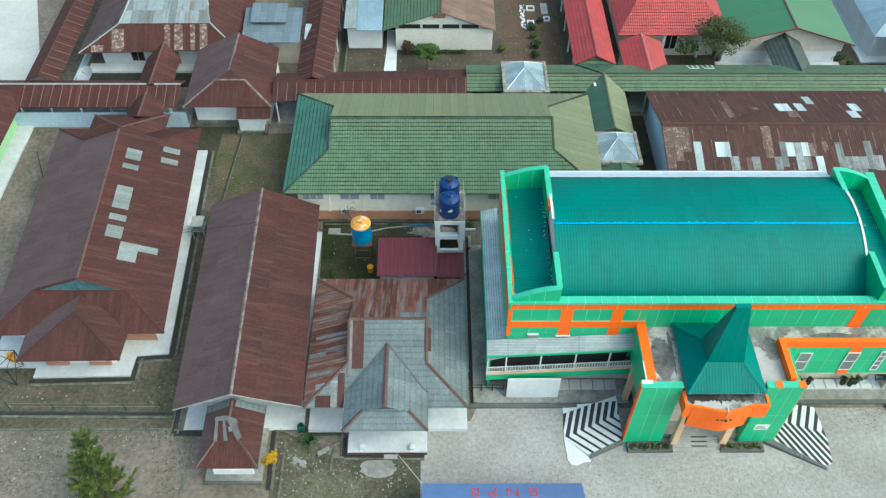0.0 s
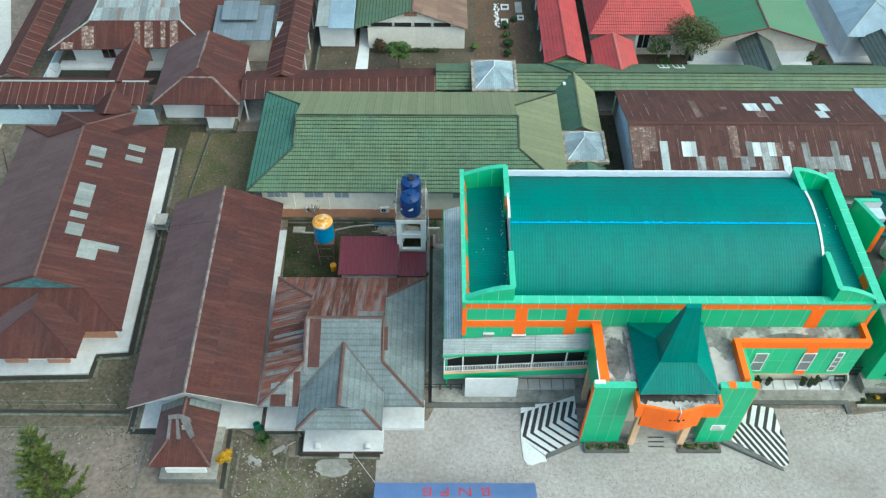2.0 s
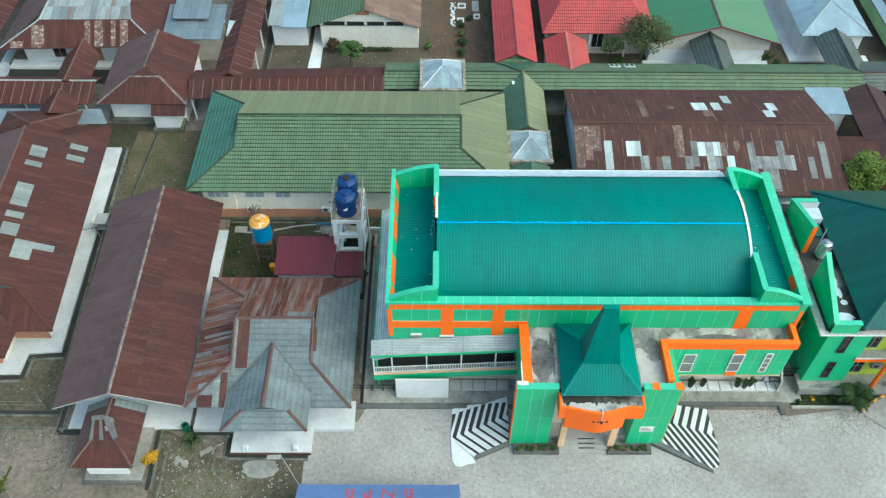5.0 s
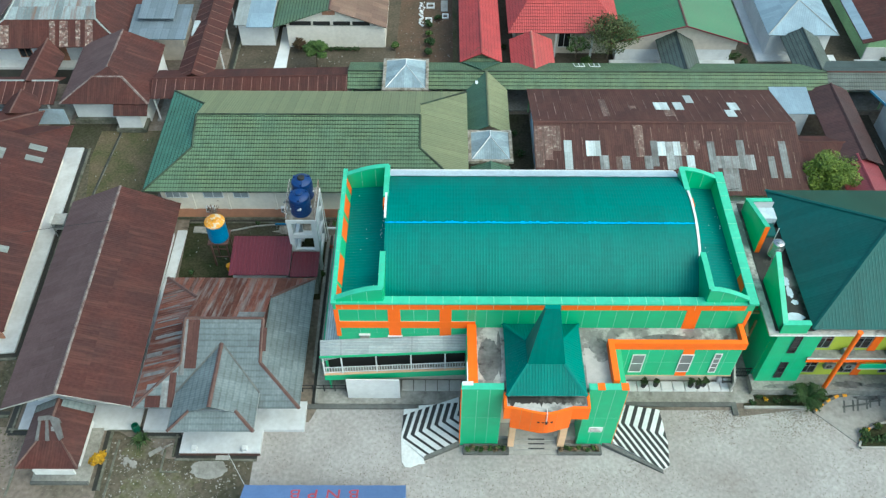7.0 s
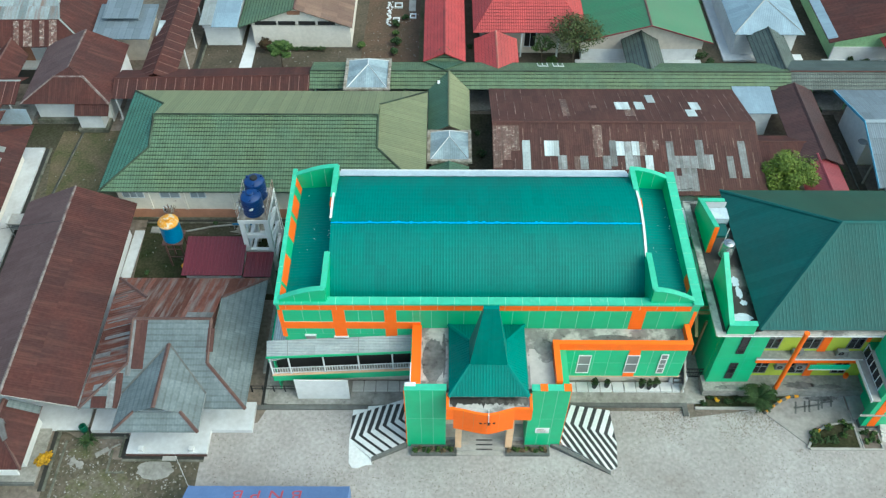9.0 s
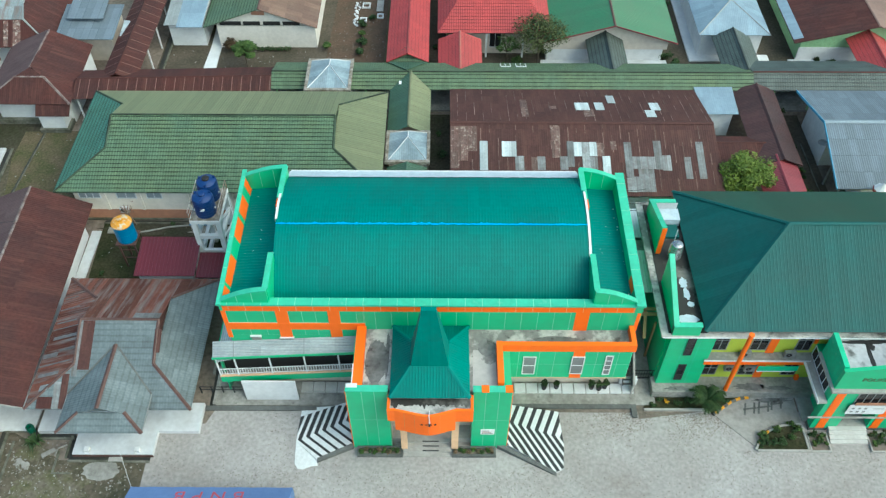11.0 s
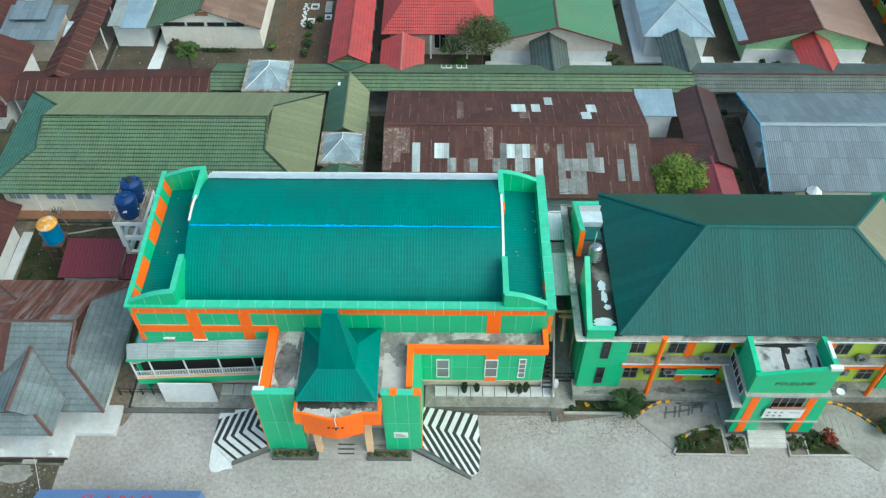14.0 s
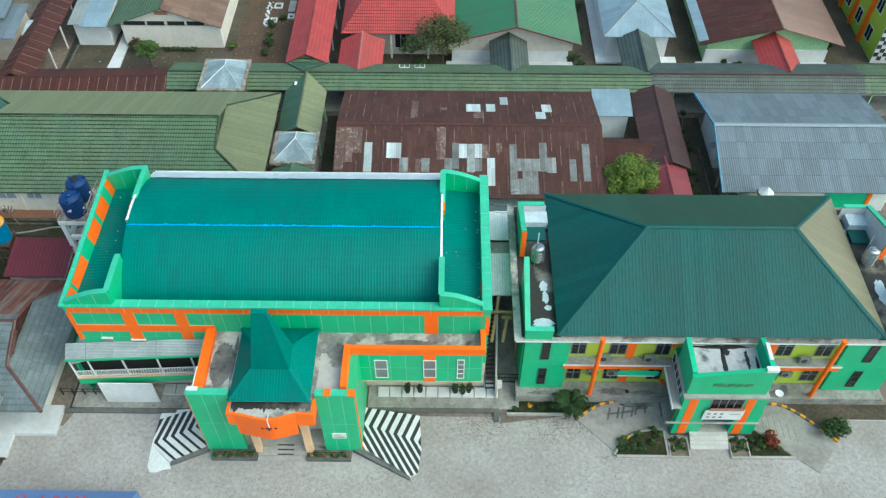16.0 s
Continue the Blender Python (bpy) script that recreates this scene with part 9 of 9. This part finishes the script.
part("door", boxes((-31.3, -30.2, 20.24, 20.32, 0.3, 2.5)), M["terracotta"], nh)
# sheets on the north houses
for u0, u1, v1 in ((1.3, 2.6, 0.85), (3.5, 4.8, 2.55), (9.05, 9.65, 2.9), (10.1, 11.0, 2.9), (11.8, 12.3, 2.9), (12.8, 13.6, 2.9), (15.0, 15.8, 0.85)):
    sheet_on(nh, NS, u0, u1, 0.12, v1, M["rustspeck"], 0.02, "roof_sheet", "flaking rust-speckled sheet")
# flakes of litter caught on the sheltered bay roofs
bm = bmesh.new()
rnd = random.Random(91)
for k in range(70):
    x = rnd.uniform(6.0, 6.28) if k < 40 else rnd.uniform(3.5, 6.2) if k < 50 else rnd.uniform(31.2, 31.6) if k < 63 else rnd.uniform(29.1, 31.6)
    y, r = rnd.uniform(-19.5, -9.3), rnd.uniform(0.015, 0.05)
    z = 10.1 + 0.09 * (x - 3.3 if x < 15 else 32.0 - x) + 0.035
    bm.faces.new([bm.verts.new((x + r * rnd.uniform(0.5, 1) * a, y + r * rnd.uniform(0.3, 1.2) * b, z + rnd.uniform(0.0, 0.02))) for a, b in ((-1, -1), (1, -1), (1, 1), (-1, 1))])
tagged(part("roof_litter", bm, M["white"]), "pale flakes of litter on the bay roofs", "litter", kind="stuff")
# sagging cables over the passage
cb_ = thing("cables", (33.4, -7.4, 8), "dark sagging cables between the two buildings", "cable")
for k in range(4):
    pts_ = [(32.1 + 2.8 * i / 8, -7.3 - 0.5 * k + 0.06 * i, 9.0 - 0.25 * k - 0.35 * math.sin(i / 8 * math.pi) - 0.1 * i) for i in range(9)]
    part("cable", beams(list(zip(pts_, pts_[1:])), 0.03), M["black"], cb_)
wl = thing("overhead_wire", (-18, -9, 4), "thin wire from the hall to the ward", "wire")
part("wire", beams([((-25.0, -8.2, 4.0), (-17.2, -8.0, 5.3))], 0.025), M["black"], wl)
wdish = thing("satellite_dish", (54.3, 4.4, 3), "small grey satellite dish on the ward's gable wall", "satellite dish")
bm = bmesh.new()
lathe(bm, 54.3, 4.4, [(0.0, 3.0), (0.25, 3.05), (0.45, 3.18), (0.43, 3.2), (0.23, 3.09), (0.0, 3.04)], 18)
part("bowl", bm, M["paleconc"], wdish)
part("arm", beams([((54.9, 4.4, 2.8), (54.3, 4.4, 3.0))], 0.05), M["grey"], wdish)
cg_ = thing("condenser_rack", (-23.6, -4.6, 0), "steel rack holding a condenser beside the ward", "rack")
for x in (-24.1, -23.1):
    for y in (-5.2, -4.0):
        part("post", boxes((x - 0.04, x + 0.04, y - 0.04, y + 0.04, 0.0, 1.75)), M["grey"], cg_)
for z in (1.0, 1.7):
    part("tray", boxes((-24.15, -23.05, -5.25, -3.95, z, z + 0.06)), M["paleconc"] if z > 1.5 else M["grey"], cg_)
yp = thing("rusty_pole", (-40.5, 4.0, 0), "leaning rusty steel pole in the side yard", "pole")
part("shaft", beams([((-38.9, -0.2, 0.0), (-40.2, 3.6, 2.6))], 0.1), M["rust"], yp)
# black lattice frame and a yellow drum at the corner of the ward
lf = thing("lattice_frame", (-36.3, -19.6, 0), "black steel lattice frame on the grass", "frame")
cs_ = [(-37.2, -20.6), (-35.2, -20.6), (-35.2, -18.8), (-37.2, -18.8)]
for (xa, ya), (xb, yb) in zip(cs_, cs_[1:] + cs_[:1]):
    part("post", beams([((xa, ya, 0.0), (xa, ya, 2.3))], 0.06), M["black"], lf)
    for za, zb in ((2.3, 2.3), (0.1, 2.2), (2.2, 0.1)):
        part("bar", beams([((xa, ya, za), (xb, yb, zb))], 0.04), M["black"], lf)
yd = thing("yellow_drum", (-36.2, -18.3, 0.2), "yellow plastic drum beside the ward", "drum")
bm = bmesh.new()
lathe(bm, -36.2, -18.3, [(0.0, 0.2), (0.28, 0.2), (0.3, 0.6), (0.28, 0.95), (0.0, 1.0)], 14)
part("body", bm, M["yellow"], yd)
# white-painted bed edgings, a slab and a line of rubble in the brown court
for k, (x0, x1, y0, y1) in enumerate(((8.7, 9.65, 30.9, 31.9), (8.6, 9.4, 28.1, 28.9), (10.55, 11.3, 28.8, 29.7))):
    fr_ = thing("bed_edging", (x0, y0, 0), "white painted square edging on bare earth", "edging", "court edgings")
    for q in ((x0, x1, y0, y0 + 0.14), (x0, x1, y1 - 0.14, y1), (x0, x0 + 0.14, y0 + 0.14, y1 - 0.14), (x1 - 0.14, x1, y0 + 0.14, y1 - 0.14)):
        part("kerbstone", boxes((*q, 0.0, 0.2)), M["white"], fr_)
structure("court_slab", boxes((10.4, 11.2, 30.3, 32.5, -0.05, 0.12)), M["paleconc"], "pale concrete slab in the court", "slab")
structure("moss_strip", flat([(11.75, 17.2), (12.3, 17.2), (12.3, 44), (11.75, 44)], -0.1, 0.04), M["grass"], "mossy green strip beside the walkway", "ground")
rnd = random.Random(5)
rl = thing("rubble_line", (8.2, 30, 0), "line of white broken rubble on bare earth", "rubble")
for k in range(34):
    q = rnd.uniform(0.07, 0.17)
    part("lump", prisms((blot(8.1 + rnd.uniform(-0.2, 0.35), 27.4 + 0.145 * k, q, q, 6, 0.3), 0.0, q)), M["white"], rl)
# drying racks beside the walkway
for k in range(2):
    rk = thing("metal_rack", (25.4 + 2.0 * k, 17.2, 0), "white metal bed frame stored outdoors", "rack", "bed frames")
    part("rail", boxes((24.9 + 2.0 * k, 26.4 + 2.0 * k, 16.9, 16.97, 0.5, 0.57), (24.9 + 2.0 * k, 26.4 + 2.0 * k, 17.6, 17.67, 0.5, 0.57)), M["white"], rk)
    for x in (24.9, 25.65, 26.33):
        part("leg", boxes((x + 2.0 * k, x + 0.07 + 2.0 * k, 16.9, 17.67, 0.0, 0.55)), M["white"], rk)

# screed patches on the entrance terrace
part("terrace_patch", flat([(20.58, -22.14), (21.01, -22.17), (21.1, -22.6), (21.15, -22.96), (21.45, -23.25), (21.77, -23.34), (22.15, -23.1), (22.19, -25.05), (20.51, -25.16)], 7.6, 7.63), M["deckpink"], main, "smooth pale screed patch")
for cx, cy, rx_, ry_, zt in ((13.85, -23.1, 0.8, 1.75, 7.625), (14.6, -22.6, 0.13, 1.9, 7.63), (21.55, -21.9, 0.6, 0.75, 7.635), (26.5, -21.25, 1.6, 0.3, 7.625)):
    part("terrace_patch", flat(blot(cx, cy, rx_, ry_, 44, 0.07), 7.6, zt), M["deckgrey"], main, "damp grey stain on the terrace")


def scatter_stones(name, label, n, seed, inside, material, rmin, rmax, spread, z):
    """Many low stones and chips, gathered in drifts, as one mesh."""
    rnd = random.Random(seed)
    verts, faces = [], []
    tries = 0
    while n and tries < 200000:
        tries += 1
        p = inside(rnd)
        drift = noise.noise(Vector((p[0] * spread, p[1] * spread, 3.1 * seed))) + 0.5 * noise.noise(Vector((p[0] * spread * 4, p[1] * spread * 4, 1.7)))
        if drift < rnd.uniform(-0.55, 0.45):
            continue
        n -= 1
        r, a0, sq = rmin + (rmax - rmin) * rnd.random() ** 3, rnd.uniform(0, 6.28), rnd.uniform(0.5, 1.0)
        k = len(verts)
        ring = [(r * rnd.uniform(0.7, 1.2) * math.cos(6.283 * i / 6), r * sq * rnd.uniform(0.7, 1.2) * math.sin(6.283 * i / 6)) for i in range(6)]
        for u, v in ring:
            verts.append((p[0] + u * math.cos(a0) - v * math.sin(a0), p[1] + u * math.sin(a0) + v * math.cos(a0), z))
        verts.append((p[0], p[1], z + r * 0.3))
        faces += [(k + i, k + (i + 1) % 6, k + 6) for i in range(6)]
    me = bpy.data.meshes.new(name)
    me.from_pydata(verts, [], faces)
    me.materials.append(material)
    return tagged(new(name, me), label, "weeds" if "weeds" in name else "gravel", kind="stuff")


def in_yard(rnd):
    while True:
        x, y = rnd.uniform(-2.6, 62), rnd.uniform(-36, -22.9)
        if not (x < 1 and y > -24.0 or 33 < x < 58 and y > -25.9 or 11 < x < 24 and y > -27.5):
            return x, y


def in_soil(rnd):
    while True:
        x, y = rnd.uniform(-36, -4), rnd.uniform(-33, -25)
        if not (-20 < x < -14 or -9.2 < x and y > -27.0):
            return x, y


M["pebble"] = mat("dark_pebbles", (0.185, 0.16, 0.14), (0.26, 0.232, 0.21), 0.9, big=1.1, fine=6, fine_amt=0.3, spec=0.2)
M["chips"] = mat("pale_rubble_chips", (0.36, 0.35, 0.32), (0.20, 0.18, 0.155), 0.9, big=1.4, fine=6, fine_amt=0.3, spec=0.2)
scatter_stones("yard_gravel", "dark exposed pebbles in the worn concrete forecourt", 26000, 5, in_yard, M["pebble"], 0.02, 0.07, 0.13, 0.028)
scatter_stones("soil_rubble", "pale rubble chips scattered on bare soil", 900, 8, in_soil, M["chips"], 0.02, 0.12, 0.2, 0.02)


def in_verge_gravel(rnd):
    while True:
        x, y = rnd.gauss(35.5, 3.6), -22.75 - abs(rnd.gauss(0, 1.25))
        if not (x > 39.0 and y > -22.0 - 0.9 * (x - 38.4) or x > 43.5):
            return x, y


M["brownpebble"] = mat("brown_gravel", (0.235, 0.20, 0.17), (0.165, 0.14, 0.118), 0.9, big=1.3, fine=6, fine_amt=0.3, spec=0.2)
scatter_stones("verge_gravel", "loose brown gravel washed along the clinic verge", 3000, 11, in_verge_gravel, M["brownpebble"], 0.025, 0.075, 0.3, 0.028)

for cx, cy, rx_, ry_, zt in ((43.9, -21.62, 1.4, 0.2, 0.094),):
    part("wet_stain", flat(blot(cx, cy, rx_, ry_, 34, 0.3), 0.05, zt), M["deckgrey"], bpy.data.objects["west_driveway"], "damp dark stain")
for cx, cy, rx_, ry_ in ((42.1, -20.9, 1.2, 0.3), (44.4, -21.0, 0.9, 0.2), (36.6, -21.1, 0.9, 0.2), (54.5, -21.0, 1.2, 0.25)):
    part("plinth_stain", flat(blot(cx, cy, rx_, ry_, 34, 0.3), 0.8, 0.856), M["deckgrey"], poli, "dark damp stain on the plinth")


def in_weeds(rnd):
    cx, cy, sx, sy = rnd.choice(((-30.0, -26.6, 2.6, 1.0), (-21.7, -27.3, 0.7, 1.6), (-26.0, -25.0, 4.0, 0.4), (-33.5, -29.0, 1.4, 1.6)))
    return rnd.gauss(cx, sx), rnd.gauss(cy, sy)


scatter_stones("low_weeds", "thin low weeds and moss on the bare soil", 1700, 21, in_weeds, M["moss"], 0.03, 0.11, 0.5, 0.014)
# pale worn patches on the clinic's flat roofs, dark streaks on its porch deck
for cx, cy, rx_, ry_ in ((36.45, -16.0, 0.28, 0.5), (36.5, -17.0, 0.24, 0.5), (36.66, -17.95, 0.25, 0.25), (36.2, -19.3, 0.75, 0.45), (61.5, -16.4, 0.45, 1.2), (61.6, -18.7, 0.5, 0.9), (61.0, -10.2, 0.5, 0.5)):
    part("roof_patch", flat(blot(cx, cy, rx_, ry_, 30, 0.25), 7.49, 7.512), M["flash"], poli, "pale worn roof patch")
for cx, cy, rx_, ry_ in ((48.7, -22.2, 0.16, 1.15), (48.95, -21.3, 0.3, 0.3), (50.35, -21.9, 0.13, 0.85), (48.7, -20.9, 2.2, 0.16), (51.0, -22.6, 0.1, 0.9), (47.2, -23.45, 0.6, 0.1)):
    part("deck_stain", flat(blot(cx, cy, rx_, ry_, 34, 0.3), 6.99, 7.008), M["dark"], poli, "black algae streak")
part("coping_patch", boxes((51.3, 51.56, -22.9, -21.5, 8.3, 8.5)), M["white"], poli, "torn white patch on the parapet")
part("coping_patch", boxes((50.75, 51.58, -24.03, -23.67, 8.62, 8.9)), M["white"], poli, "torn white patch on the sign wall")
bd = thing("satellite_dish", (53.3, -22.9, 4.3), "small black satellite dish beside the porch", "satellite dish")
bm = bmesh.new()
lathe(bm, 0, 0, [(0.0, 0.0), (0.18, 0.03), (0.34, 0.13), (0.36, 0.17), (0.32, 0.16), (0.0, 0.05)], 18)
bmesh.ops.transform(bm, matrix=pose(53.3, -22.9, 4.6, 30, 20, 0), verts=bm.verts)
part("bowl", bm, M["black"], bd)
part("arm", beams([((51.9, -22.7, 4.5), (53.28, -22.88, 4.58))], 0.06), M["grey"], bd)

# lane west of the blue-roofed ward
structure("lane_soil", flat([(51.6, -3.5), (54.9, -3.5), (54.9, 12.0), (51.9, 12.0)], -0.1, 0.015), M["farsoil"], "dark reddish soil in the lane", "ground")
structure("lane_soil_west", flat([(16.95, -7.5), (19.55, -7.5), (19.55, 11.9), (16.95, 11.9)], -0.1, 0.015), M["mossdeep"], "dark damp soil in the narrow lane", "ground")
structure("damp_court", flat([(-29.5, 5.2), (-22.75, 4.0), (-22.2, 10.2), (-29.5, 10.2)], -0.1, 0.013), M["mossdeep"], "dark damp soil below the walkway", "ground")
structure("lane_curb", boxes((54.0, 54.1, -2.5, 7.6, -0.05, 0.14)), M["mosscurb"], "thin pale concrete curb in the lane", "curb")
part("wall_cladding", boxes((63.5, 67.4, -0.96, -0.9, 0.0, 3.0)), M["lightgreen"], bb, "faded green wall section")
part("orange_post", boxes((67.4, 67.75, -1.05, -0.9, 0.0, 3.2)), M["orange"], bb)
for k, (x, y, r) in enumerate(((53.4, 12.3, 0.45), (52.6, 9.6, 0.4), (53.1, 6.9, 0.45), (52.4, 3.6, 0.5), (53.0, 0.6, 0.45), (17.9, 8.6, 0.5), (18.3, 5.4, 0.6), (17.9, 2.6, 0.55), (18.4, 0.2, 0.6), (18.0, -2.2, 0.5))):
    shrub("lane_weed", x, y, r, r * 1.3, M["leafdark"], "low weeds in the dark lane", "weeds", 130, 640 + k, 0.0, "weeds in the lanes")
for k, (x, y, r) in enumerate(((42.7, 21.2, 0.9), (54.9, 30.2, 0.7), (59.4, 21.0, 0.5), (71.6, 24.0, 0.6), (44.3, 31.0, 0.9), (44.1, 26.2, 0.6), (17.4, 19.4, 0.6), (17.3, 23.0, 0.5))):
    shrub("far_bush", x, y, r, r * 1.3, M["leafdark"], "dark green bush beside the far houses", "shrub", 260, 680 + k, 0.0, "bushes by the far houses")
um = thing("garden_parasol", (57.2, -2.6, 0), "white and red parasol top behind the clinic", "parasol")
part("pole", boxes((57.17, 57.23, -2.63, -2.57, 0.0, 4.5)), M["grey"], um)
bm = bmesh.new()
lathe(bm, 57.2, -2.6, [(0.0, 4.75), (0.35, 4.35), (0.7, 4.05), (0.68, 4.03), (0.0, 4.3)], 8)
part("canopy", bm, M["white"], um)
bm = bmesh.new()
lathe(bm, 57.2, -2.6, [(0.7, 4.05), (0.78, 3.85), (0.74, 3.84), (0.66, 4.03)], 8)
part("valance", bm, M["red"], um)

# odds and ends on the lawn round the water tanks
part("drain_cover", boxes((-12.0, -10.9, -4.7, -4.0, 0.0, 0.12)), M["concrete"], bpy.data.objects["lawn_tanks"])
structure("damp_strip", flat(blot(-6.2, -4.1, 6.2, 0.85, 40, 0.12), -0.1, 0.026), M["mossdeep"], "dark wet soil along the veranda", "ground")
structure("chip_patch", flat(blot(-2.5, -4.35, 1.9, 0.8, 40, 0.28), -0.1, 0.032), M["chips"], "pale rubble chips beside the tower", "ground")
hs = thing("pale_pipe", (-8, -4.3, 0), "long pale plastic pipe along the veranda", "pipe")
run = [(-11.2, -4.7), (-9.8, -4.75), (-8.2, -4.4), (-6.6, -3.95), (-5.0, -3.75), (-2.2, -3.7)]
for a, b in zip(run, run[1:]):
    part("length", beams([((*a, 0.1), (*b, 0.1))], 0.11), M["paleconc"], hs)
pb = thing("blue_pipe", (-3.5, -4.0, 0), "short blue plastic pipe on the lawn", "pipe")
part("tube", beams([((-4.6, -4.0, 0.5), (-2.4, -4.0, 0.5))], 0.12), M["cyantank"], pb)
for x in (-4.5, -2.5):
    part("foot", boxes((x - 0.05, x + 0.05, -4.06, -3.94, 0.0, 0.45)), M["grey"], pb)
for k, (x, y, r, m_) in enumerate(((1.0, -3.9, 0.5, "leaf"), (0.3, -9.6, 0.35, "leaf"), (-0.2, -10.4, 0.3, "leafred"), (-6.3, -3.6, 0.3, "leafdark"), (-11.2, -9.4, 0.3, "leafdark"))):
    shrub("lawn_weed", x, y, r, r * 1.2, M[m_], "small leafy weed on the damp lawn", "weeds", 130, 500 + k, 0.0, "weeds round the tanks")
shrub("red_flower", 0.75, -6.6, 0.25, 0.45, M["leafred"], "small red-flowered plant beside the tower", "plant", 80, 520)
# a white maker's mark on the front tank
part("mark", boxes((-1.16, -0.84, -8.885, -8.86, 7.47, 7.54), (-1.07, -0.93, -8.885, -8.86, 7.56, 7.66)), M["white"], bpy.data.objects["water_tank"])
